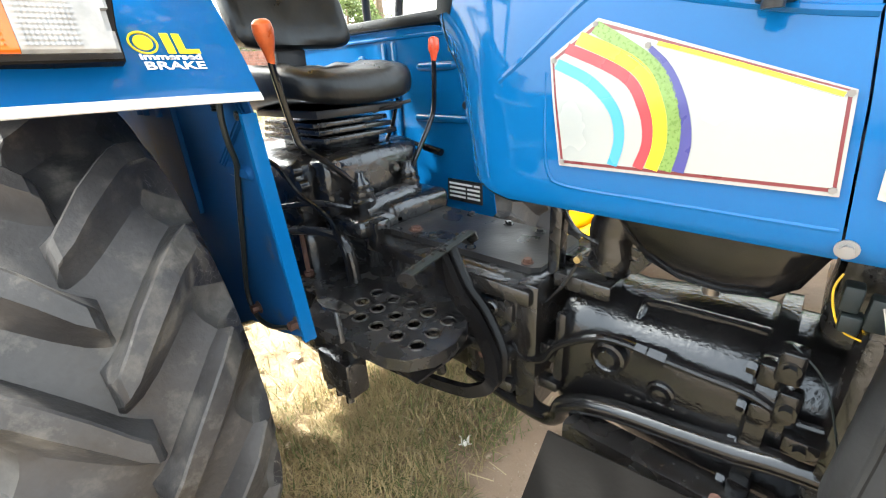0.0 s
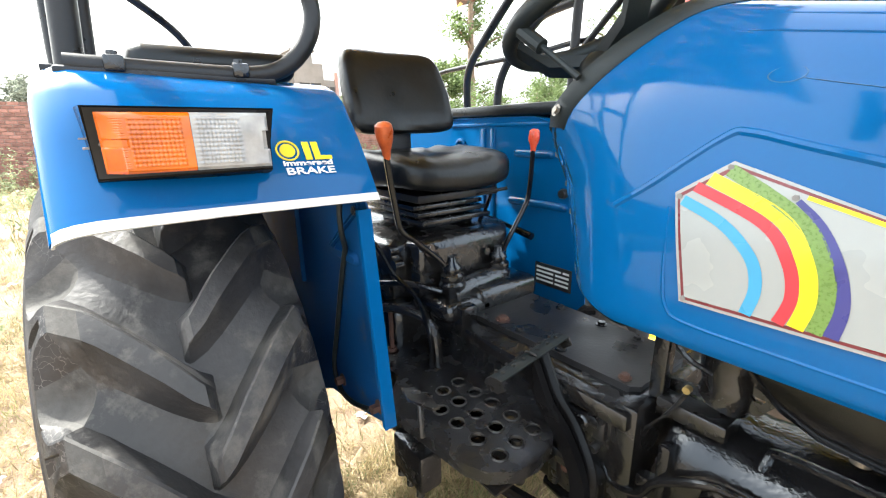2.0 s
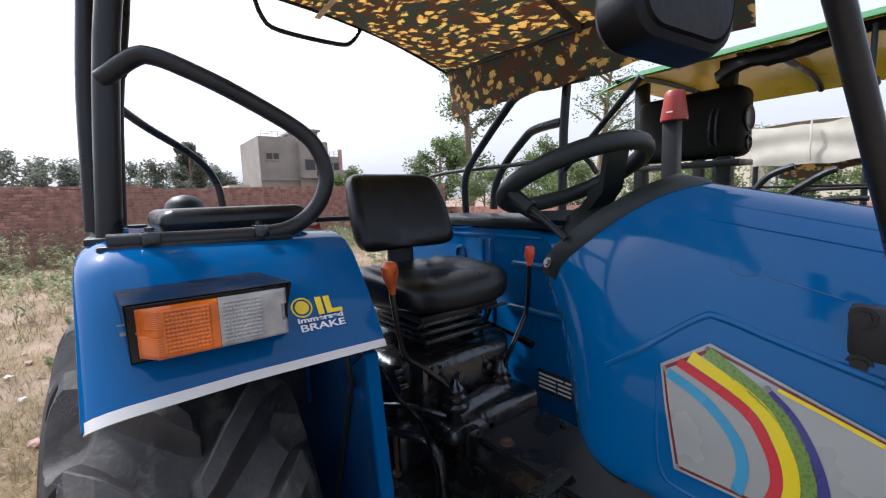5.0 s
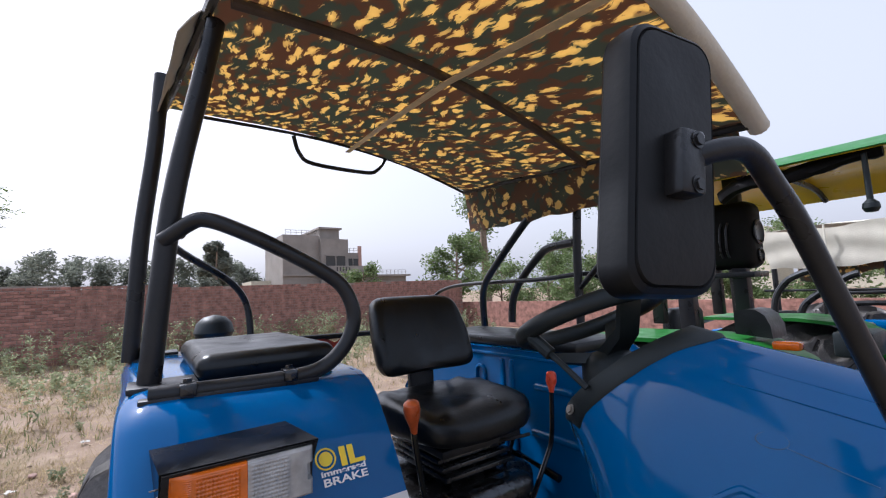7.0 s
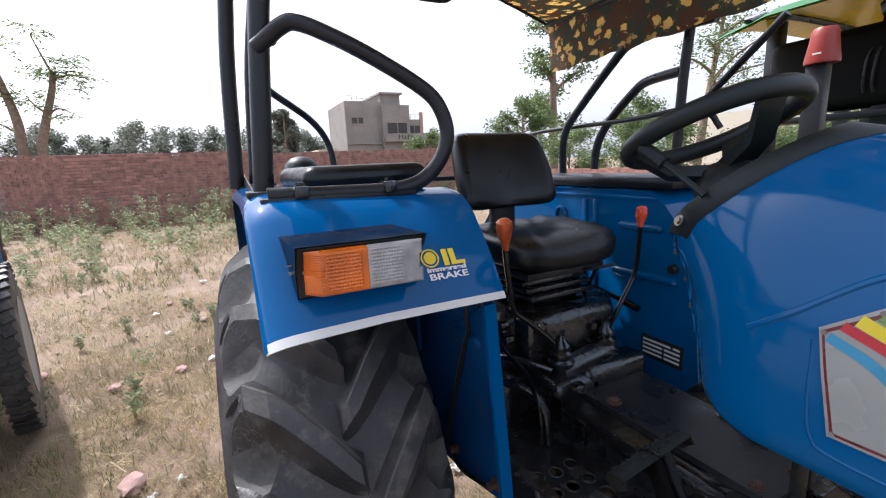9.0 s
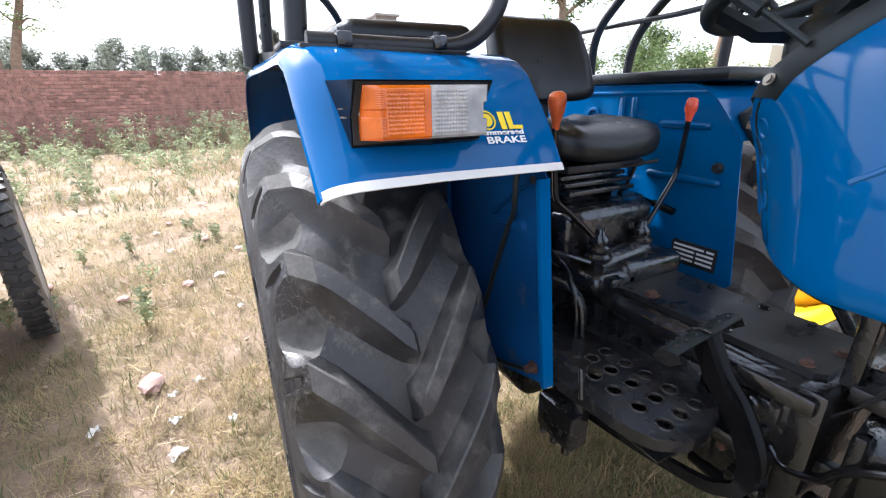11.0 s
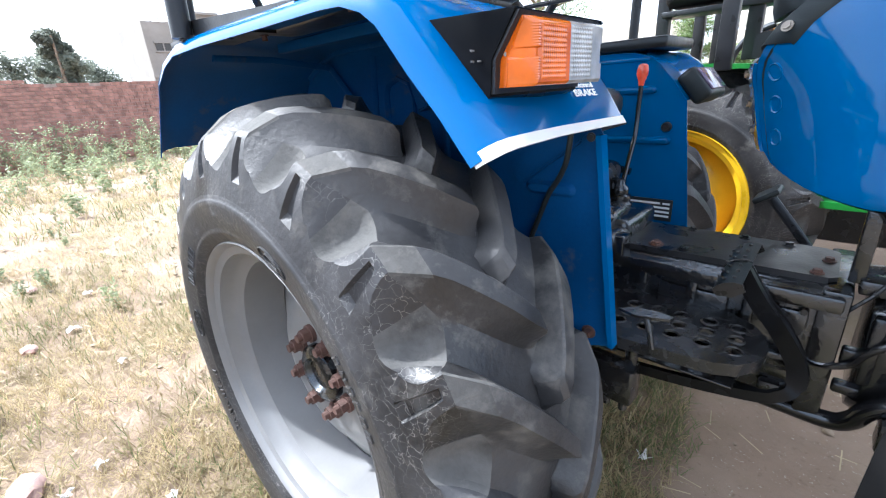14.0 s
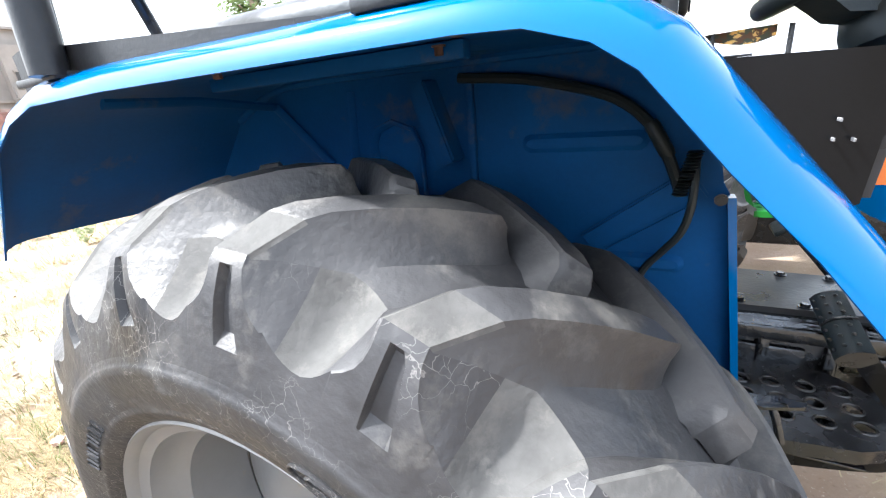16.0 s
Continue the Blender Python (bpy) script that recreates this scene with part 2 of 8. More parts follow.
def camo_mat():
    m = bpy.data.materials.new("camouflage_cloth")
    m.use_nodes = True
    N, L = m.node_tree.nodes, m.node_tree.links
    b = N["Principled BSDF"]
    geo = N.new("ShaderNodeNewGeometry")
    mp = N.new("ShaderNodeMapping")
    mp.inputs["Scale"].default_value = (8.2, 26, 17)
    mp.inputs["Rotation"].default_value = (0, 0, 0.25)
    warp = N.new("ShaderNodeTexNoise")
    warp.inputs["Scale"].default_value, warp.inputs["Detail"].default_value = 7, 3
    wv = N.new("ShaderNodeVectorMath")
    wv.operation = "MULTIPLY_ADD"
    wv.inputs[1].default_value = (0.10, 0.10, 0.10)
    L.new(geo.outputs["Position"], warp.inputs["Vector"])
    L.new(warp.outputs["Color"], wv.inputs[0])
    L.new(geo.outputs["Position"], wv.inputs[2])
    L.new(wv.outputs[0], mp.inputs["Vector"])

    def band(seed, lo, hi, detail):
        off = N.new("ShaderNodeVectorMath")
        off.inputs[1].default_value = (seed, seed * 1.7, seed * 0.6)
        L.new(mp.outputs[0], off.inputs[0])
        n = N.new("ShaderNodeTexNoise")
        n.inputs["Scale"].default_value, n.inputs["Detail"].default_value, n.inputs["Roughness"].default_value = 1.0, detail, 0.55
        L.new(off.outputs[0], n.inputs["Vector"])
        r = N.new("ShaderNodeMapRange")
        r.inputs["From Min"].default_value, r.inputs["From Max"].default_value = lo, hi
        L.new(n.outputs["Fac"], r.inputs["Value"])
        return r.outputs[0]

    def mixed(a, bcol, fac):
        x = N.new("ShaderNodeMix")
        x.data_type = "RGBA"
        if isinstance(a, tuple):
            x.inputs["A"].default_value = (*a, 1)
        else:
            L.new(a, x.inputs["A"])
        x.inputs["B"].default_value = (*bcol, 1)
        L.new(fac, x.inputs["Factor"])
        return x.outputs["Result"]

    c = mixed((0.140, 0.155, 0.125), (0.215, 0.135, 0.095), band(3.1, 0.47, 0.54, 2))
    # separate brush strokes with feathered ends
    vor = N.new("ShaderNodeTexVoronoi")
    vor.inputs["Scale"].default_value = 1.25
    L.new(mp.outputs[0], vor.inputs["Vector"])
    fm = N.new("ShaderNodeMapping")
    fm.inputs["Scale"].default_value = (2.2, 5.5, 4)
    L.new(mp.outputs[0], fm.inputs["Vector"])
    fn = N.new("ShaderNodeTexNoise")
    fn.inputs["Scale"].default_value, fn.inputs["Detail"].default_value = 1.0, 3
    L.new(fm.outputs[0], fn.inputs["Vector"])
    sm = N.new("ShaderNodeMath")
    sm.operation = "MULTIPLY_ADD"
    sm.inputs[1].default_value = 0.62
    L.new(fn.outputs["Fac"], sm.inputs[0])
    L.new(vor.outputs["Distance"], sm.inputs[2])
    # slanting bristle marks comb the edges
    cm = N.new("ShaderNodeMapping")
    cm.inputs["Rotation"].default_value = (0, 0, 0.55)
    cm.inputs["Scale"].default_value = (26, 170, 90)
    L.new(wv.outputs[0], cm.inputs["Vector"])
    comb = N.new("ShaderNodeTexNoise")
    comb.inputs["Scale"].default_value, comb.inputs["Detail"].default_value = 1.0, 1
    L.new(cm.outputs[0], comb.inputs["Vector"])
    cs = N.new("ShaderNodeMath")
    cs.operation = "MULTIPLY_ADD"
    cs.inputs[1].default_value = 0.55
    L.new(comb.outputs["Fac"], cs.inputs[0])
    L.new(sm.outputs[0], cs.inputs[2])
    st = N.new("ShaderNodeMapRange")
    st.inputs["From Min"].default_value, st.inputs["From Max"].default_value = 0.965, 0.940
    L.new(cs.outputs[0], st.inputs["Value"])
    c = mixed(c, (0.82, 0.62, 0.28), st.outputs[0])
    L.new(c, b.inputs["Base Color"])
    b.inputs["Roughness"].default_value = 0.8
    tr = N.new("ShaderNodeBsdfTranslucent")
    L.new(c, tr.inputs["Color"])
    mx = N.new("ShaderNodeMixShader")
    mx.inputs[0].default_value = 0.74
    out = N["Material Output"]
    L.new(b.outputs[0], mx.inputs[1])
    L.new(tr.outputs[0], mx.inputs[2])
    L.new(mx.outputs[0], out.inputs["Surface"])
    return m


CAMO = camo_mat()


def let_through(m, share):
    """Thin leaves and petals pass some light on."""
    N, L = m.node_tree.nodes, m.node_tree.links
    b, out = N["Principled BSDF"], N["Material Output"]
    tr, mx = N.new("ShaderNodeBsdfTranslucent"), N.new("ShaderNodeMixShader")
    L.new(b.inputs["Base Color"].links[0].from_socket, tr.inputs["Color"])
    mx.inputs[0].default_value = share
    L.new(b.outputs[0], mx.inputs[1])
    L.new(tr.outputs[0], mx.inputs[2])
    L.new(mx.outputs[0], out.inputs["Surface"])


for leafy in (LEAF, LEAFD, WEED, GRASS, STRAW):
    let_through(leafy, 0.45)


def ground_mat():
    m = bpy.data.materials.new("dry_earth")
    m.use_nodes = True
    N, L = m.node_tree.nodes, m.node_tree.links
    b = N["Principled BSDF"]
    geo = N.new("ShaderNodeNewGeometry")

    def noise_of(sc, det, ro=0.6):
        n = N.new("ShaderNodeTexNoise")
        n.inputs["Scale"].default_value, n.inputs["Detail"].default_value, n.inputs["Roughness"].default_value = sc, det, ro
        L.new(geo.outputs["Position"], n.inputs["Vector"])
        return n.outputs["Fac"]

    def rng(v, a, bb):
        r = N.new("ShaderNodeMapRange")
        r.inputs["From Min"].default_value, r.inputs["From Max"].default_value = a, bb
        L.new(v, r.inputs["Value"])
        return r.outputs[0]

    def mixed(a, c2, f):
        x = N.new("ShaderNodeMix")
        x.data_type = "RGBA"
        for k, v in (("A", a), ("B", c2)):
            if isinstance(v, tuple):
                x.inputs[k].default_value = (*v, 1)
            else:
                L.new(v, x.inputs[k])
        L.new(f, x.inputs["Factor"])
        return x.outputs["Result"]

    c = mixed((0.186, 0.127, 0.086), (0.290, 0.218, 0.160), rng(noise_of(1.3, 8), 0.35, 0.65))
    c = mixed(c, (0.222, 0.168, 0.098), rng(noise_of(0.7, 6), 0.48, 0.62))
    c = mixed(c, (0.16, 0.11, 0.07), rng(noise_of(38, 4), 0.60, 0.75))
    c = mixed(c, (0.34, 0.295, 0.23), rng(noise_of(75, 3), 0.64, 0.72))
    L.new(c, b.inputs["Base Color"])
    b.inputs["Roughness"].default_value = 0.95
    bp = N.new("ShaderNodeBump")
    bp.inputs["Strength"].default_value, bp.inputs["Distance"].default_value = 0.8, 0.02
    L.new(noise_of(26, 8, 0.7), bp.inputs["Height"])
    L.new(bp.outputs[0], b.inputs["Normal"])
    return m


EARTH = ground_mat()


# ---- mesh helpers ----
def part(name, bm, material, parent=None, label="", sharp=35):
    bmesh.ops.recalc_face_normals(bm, faces=bm.faces)
    for f in bm.faces:
        f.smooth = True
    for e in bm.edges:
        if len(e.link_faces) == 2 and e.calc_face_angle(0) > radians(sharp):
            e.smooth = False
    me = bpy.data.meshes.new(name)
    bm.to_mesh(me)
    bm.free()
    me.materials.append(material)
    ob = new(name, me)
    if parent is not None:
        ob.parent = parent
        ob.matrix_parent_inverse = Matrix.Translation(-base_of(parent))
    if label:
        tagged(ob, label)
    return ob


BASES = {}


def base_of(ob):
    return BASES.get(ob.name, Vector((0, 0, 0)))


def thing(name, at, label, category, group=""):
    e = new(name)
    e.location = at
    e.empty_display_size = 0.1
    BASES[e.name] = Vector(at)
    return tagged(e, label, category, group)


def B():
    return bmesh.new()


def box(bm, lo, hi, bevel=0.0, m=None, seg=2):
    lo, hi = Vector(lo), Vector(hi)
    c, s = (lo + hi) / 2, hi - lo
    r = bmesh.ops.create_cube(bm, size=1.0)
    vs = r["verts"]
    bmesh.ops.scale(bm, vec=s, verts=vs)
    if bevel:
        es = list({e for v in vs for e in v.link_edges})
        b2 = bmesh.ops.bevel(bm, geom=es, offset=bevel, segments=seg, affect="EDGES", profile=0.5, clamp_overlap=True)
        vs = list({v for f in b2["faces"] for v in f.verts} | {v for v in vs if v.is_valid})
    bmesh.ops.translate(bm, vec=c, verts=vs)
    if m is not None:
        bmesh.ops.transform(bm, matrix=m, verts=vs)
    return vs


def frames_along(pts):
    pts = [Vector(p) for p in pts]
    out = []
    n = None
    for i, p in enumerate(pts):
        a, b = pts[max(i - 1, 0)], pts[min(i + 1, len(pts) - 1)]
        t = (b - a).normalized()
        if n is None:
            n = t.orthogonal().normalized()
        n = (n - t * n.dot(t)).normalized()
        out.append((p, n, t.cross(n)))
    return out


def smooth_path(pts, k=6):
    pts = [Vector(p) for p in pts]
    if len(pts) < 3 or k < 2:
        return pts
    out = []
    for i in range(len(pts) - 1):
        p0, p1, p2, p3 = pts[max(i - 1, 0)], pts[i], pts[i + 1], pts[min(i + 2, len(pts) - 1)]
        for j in range(k):
            t = j / k
            out.append(0.5 * (2 * p1 + (p2 - p0) * t + (2 * p0 - 5 * p1 + 4 * p2 - p3) * t * t + (3 * p1 - p0 - 3 * p2 + p3) * t ** 3))
    return out + [pts[-1]]


def tube(bm, pts, r, seg=10, k=6, caps=True, flat=1.0):
    path = smooth_path(pts, k)
    rings = []
    n = len(path)
    for i, (p, u, v) in enumerate(frames_along(path)):
        rr = r[0] + (r[1] - r[0]) * i / (n - 1) if isinstance(r, tuple) else r
        rings.append([bm.verts.new(p + rr * (math.cos(2 * math.pi * j / seg) * u + flat * math.sin(2 * math.pi * j / seg) * v)) for j in range(seg)])
    for a, b in zip(rings, rings[1:]):
        for j in range(seg):
            bm.faces.new((a[j], a[(j + 1) % seg], b[(j + 1) % seg], b[j]))
    if caps:
        bm.faces.new(rings[0][::-1])
        bm.faces.new(rings[-1])
    return bm


def rod(bm, a, b, r, seg=12):
    return tube(bm, [a, b], r, seg, 1)


def lathe(bm, profile, centre, axis="y", seg=48, closed=False, caps=True):
    """profile: (along the axis, radius)."""
    rings = []
    c = Vector(centre)
    for a, r in profile:
        ring = []
        for j in range(seg):
            w = 2 * math.pi * j / seg
            s, q = r * math.sin(w), r * math.cos(w)
            d = {"y": (s, a, q), "x": (a, s, q), "z": (s, q, a)}[axis]
            ring.append(bm.verts.new(c + Vector(d)))
        rings.append(ring)
    pairs = list(zip(rings, rings[1:]))
    if closed:
        pairs.append((rings[-1], rings[0]))
    for a, b in pairs:
        for j in range(seg):
            bm.faces.new((a[j], a[(j + 1) % seg], b[(j + 1) % seg], b[j]))
    if not closed and caps:
        for ring, p in ((rings[0], profile[0]), (rings[-1], profile[-1])):
            if p[1] > 1e-5:
                bm.faces.new(ring)
    return bm


def grid(bm, f, nu, nv):
    """A sheet through f(u, v), u and v from 0 to 1."""
    vs = [[bm.verts.new(f(i / nu, j / nv)) for j in range(nv + 1)] for i in range(nu + 1)]
    for i in range(nu):
        for j in range(nv):
            bm.faces.new((vs[i][j], vs[i + 1][j], vs[i + 1][j + 1], vs[i][j + 1]))
    return vs


def thick(bm, d):
    bmesh.ops.recalc_face_normals(bm, faces=bm.faces)
    bmesh.ops.solidify(bm, geom=bm.faces[:], thickness=d)
    return bm


def prism(bm, outline, place, d, holes=()):
    """A plate: outline (2D), holes (2D loops), place(u, v, w) -> point, thickness d along w."""
    loops = [outline, *holes]
    flat = [p for lp in loops for p in lp]
    tris = tessellate_polygon([[Vector((u, v, 0)) for u, v in lp] for lp in loops])
    top = [bm.verts.new(place(u, v, 0)) for u, v in flat]
    low = [bm.verts.new(place(u, v, d)) for u, v in flat]
    for a, b, c in tris:
        for vs in ((top[a], top[b], top[c]), (low[c], low[b], low[a])):
            try:
                bm.faces.new(vs)
            except ValueError:
                pass
    i = 0
    for lp in loops:
        n = len(lp)
        for j in range(n):
            a, b = i + j, i + (j + 1) % n
            bm.faces.new((top[a], top[b], low[b], low[a]))
        i += n
    return bm


def bolt(bm, at, normal, r=0.011, h=0.008, washer=True):
    n = Vector(normal).normalized()
    at = Vector(at)
    if washer:
        tube(bm, [at, at + n * 0.002], r * 1.5, 12, 1)
    tube(bm, [at, at + n * h], r, 6, 1)
    return bm


def lerp_list(xs, table):
    """Linear reading of a table of (key, value)."""
    for (a, va), (b, vb) in zip(table, table[1:]):
        if xs <= b:
            return va + (vb - va) * max(0.0, min(1.0, (xs - a) / (b - a)))
    return table[-1][1]


def text_obj(words, size, material, m, parent, label="", depth=0.0008, stretch=1.0, bold=0.0):
    cu = bpy.data.curves.new("lettering", "FONT")
    cu.body, cu.size, cu.extrude, cu.align_x, cu.offset = words, size, depth, "LEFT", bold
    tmp = bpy.data.objects.new("lettering", cu)
    scene.collection.objects.link(tmp)
    dg = bpy.context.evaluated_depsgraph_get()
    me = bpy.data.meshes.new_from_object(tmp.evaluated_get(dg))
    bpy.data.objects.remove(tmp)
    bpy.data.curves.remove(cu)
    me.transform(m @ Matrix.Diagonal((stretch, 1, 1, 1)))
    me.materials.clear()
    me.materials.append(material)
    ob = new("lettering", me)
    ob.parent = parent
    ob.matrix_parent_inverse = Matrix.Translation(-base_of(parent))
    if label:
        tagged(ob, label)
    return ob


# ---- setting ----
def build_ground():
    bm = B()
    rng = random.Random(3)

    def f(u, v):
        a = (u - 0.5) * 2
        b = (v - 0.5) * 2
        x = -6 + math.copysign(abs(a) ** 3.2, a) * 900
        y = 0 + math.copysign(abs(b) ** 3.2, b) * 900
        d = math.hypot(x + 1, y)
        h = (noise.noise(Vector((x * 0.9, y * 0.9, 0))) * 0.018 + noise.noise(Vector((x * 3, y * 3, 4))) * 0.008) * min(1, d / 1.5)
        return Vector((x, y, h - 0.012))

    grid(bm, f, 150, 150)
    g = part("ground", bm, EARTH, None, "", 180)
    tagged(g, "dry sandy earth with straw and sparse grass", "ground", kind="structure")


def wall_run(name, x, y0, y1, h, label):
    """A brick boundary wall along y at x, its bricks laid in courses; the visible stretch as separate bricks."""
    bm = B()
    box(bm, (x - 0.23, y0, -0.1), (x - 0.006, y1, h - 0.02))
    w = part(name, bm, MORTAR)
    tagged(w, label, "wall", kind="structure")
    return w


def build_walls():
    x, h = -17.0, 2.2
    w = wall_run("wall_west", x, -30.0, 13.0, h, "long red brick boundary wall with pale mortar joints")
    bl, bh = 0.25, 0.10
    me = {}
    for k in range(4):
        bm = B()
        box(bm, (-0.05, -bl / 2 + 0.008, -bh / 2 + 0.007), (0.008 + 0.004 * k, bl / 2 - 0.008, bh / 2 - 0.007), 0.008, seg=1)
        for f in bm.faces:
            f.smooth = False
        m = bpy.data.meshes.new("brick")
        bm.to_mesh(m)
        bm.free()
        m.materials.append(BRICK)
        me[k] = m
    rng = random.Random(5)
    single = 0
    rest = B()
    rows = int(h / bh) + 1
    for i in range(rows):
        z = (i + 0.5) * bh
        n = int(22 / bl)
        for j in range(n):
            y = -6.0 + (j + 0.5 * (i % 2)) * bl
            top = h + (0.25 if y < 1.0 else 0.0) + 0.05 * noise.noise(Vector((y * 0.4, 0, 0)))
            if y > 12.9 or z > top or (z > top - bh and rng.random() < 0.12):
                continue
            if -4.6 < y < -1.8 and z > 0.5 and single < 300:
                ob = new("brick", me[rng.randrange(4)])
                ob.location = (x, y + rng.uniform(-0.004, 0.004), z)
                ob.parent = w
                single += 1
            else:
                d = 0.006 + 0.014 * rng.random()
                lo, hi = Vector((x - 0.04, y - bl / 2 + 0.008, z - bh / 2 + 0.007)), Vector((x + d, y + bl / 2 - 0.008, z + bh / 2 - 0.007))
                p = [rest.verts.new((a, b, c)) for a, b, c in ((hi.x, lo.y, lo.z), (hi.x, hi.y, lo.z), (hi.x, hi.y, hi.z), (hi.x, lo.y, hi.z), (lo.x, lo.y, lo.z), (lo.x, hi.y, lo.z), (lo.x, hi.y, hi.z), (lo.x, lo.y, hi.z))]
                for q in ((0, 1, 2, 3), (0, 4, 5, 1), (1, 5, 6, 2), (2, 6, 7, 3), (3, 7, 4, 0)):
                    rest.faces.new([p[a] for a in q])
    o = part("brickwork", rest, BRICK_FAR, w)
    tagged(o, kind="stuff")


# brick red paled a little, with the distance haze in the colour
BRICK_FAR = mat("brick_red_joined", (0.295, 0.155, 0.125), 0.9, var=0.45, scale=5, bump=0.4, fine=14)


# ---- tractor ----
AX, AZ = -1.304, 0.676     # rear axle
CY = 0.79                # centre line
TY = 0.08                # middle of the near rear tyre


LUGS_ROUND = 19
PITCH = 2 * math.pi / LUGS_ROUND
LUG_TURN = 0.133         # turn of the first lug


def ease(k):
    k = max(0.0, min(1.0, k))
    return k * k * (3 - 2 * k)


def carcass(bm, cx, cy, cz):
    """The tyre's body: a core under the tread, bulging sidewalls with a bead line, and the inner side."""
    half = [(0.0, 0.600), (0.12, 0.582), (0.165, 0.550), (0.195, 0.522), (0.2175, 0.508), (0.2225, 0.4995), (0.2245, 0.493), (0.2265, 0.488), (0.2285, 0.486), (0.2275, 0.475), (0.2265, 0.462), (0.2245, 0.450), (0.2225, 0.438), (0.220, 0.426), (0.2188, 0.421), (0.219, 0.417), (0.2165, 0.411), (0.2125, 0.404), (0.208, 0.397), (0.204, 0.391), (0.196, 0.386)]
    prof = [(-a, r) for a, r in half[::-1]] + half[1:]
    seg = 160
    rings = [[bm.verts.new((cx + r * math.sin(2 * math.pi * j / seg), cy + a, cz + r * math.cos(2 * math.pi * j / seg))) for j in range(seg)] for a, r in prof]
    for p, q in zip(rings, rings[1:]):
        for j in range(seg):
            bm.faces.new((p[j], p[(j + 1) % seg], q[(j + 1) % seg], q[j]))


def sidewall_marks(tyre, cx, cy, cz, s):
    """Raised lettering too worn to read, as bars, and two oval rims on the sidewall."""
    rng = random.Random(8)

    def at(w, r):
        a = lerp_list(r, [(0.397, 0.208), (0.404, 0.2125), (0.411, 0.2165), (0.426, 0.220), (0.438, 0.2225), (0.450, 0.2245), (0.462, 0.2265), (0.475, 0.2275)])
        return Vector((cx + r * math.sin(w), cy + s * (a + 0.0015), cz + r * math.cos(w)))
    for w0, n in ((0.9, 6), (1.75, 8), (2.9, 7), (4.0, 8), (5.2, 6)):
        bm = B()
        for i in range(n):
            w = w0 + i * 0.062
            tube(bm, [at(w, 0.424), at(w + 0.004, 0.448)], 0.0022, 5, 1)
            tube(bm, [at(w + 0.004, 0.447), at(w + 0.03, 0.447 - rng.choice((0, 0.022)))], 0.0022, 5, 1)
            if rng.random() < 0.6:
                tube(bm, [at(w + 0.03, 0.424), at(w + 0.032, 0.447)], 0.0022, 5, 1)
        part("sidewall_marking", bm, RUBBER_SIDE, tyre)
    for w0 in (0.42, 2.62, 4.85):
        for ru, rv in ((0.105, 0.017), (0.055, 0.010)):
            bm = B()
            tube(bm, [at(w0 + ru * math.cos(k * math.pi / 12), 0.437 + rv * math.sin(k * math.pi / 12)) for k in range(25)], 0.002, 5, 1)
            part("sidewall_oval", bm, RUBBER_SIDE, tyre)


END_WALL = [(0.50, 0.2225), (0.512, 0.219), (0.525, 0.216), (0.538, 0.213), (0.555, 0.209), (0.572, 0.204), (0.59, 0.197), (0.605, 0.189), (0.622, 0.179)]


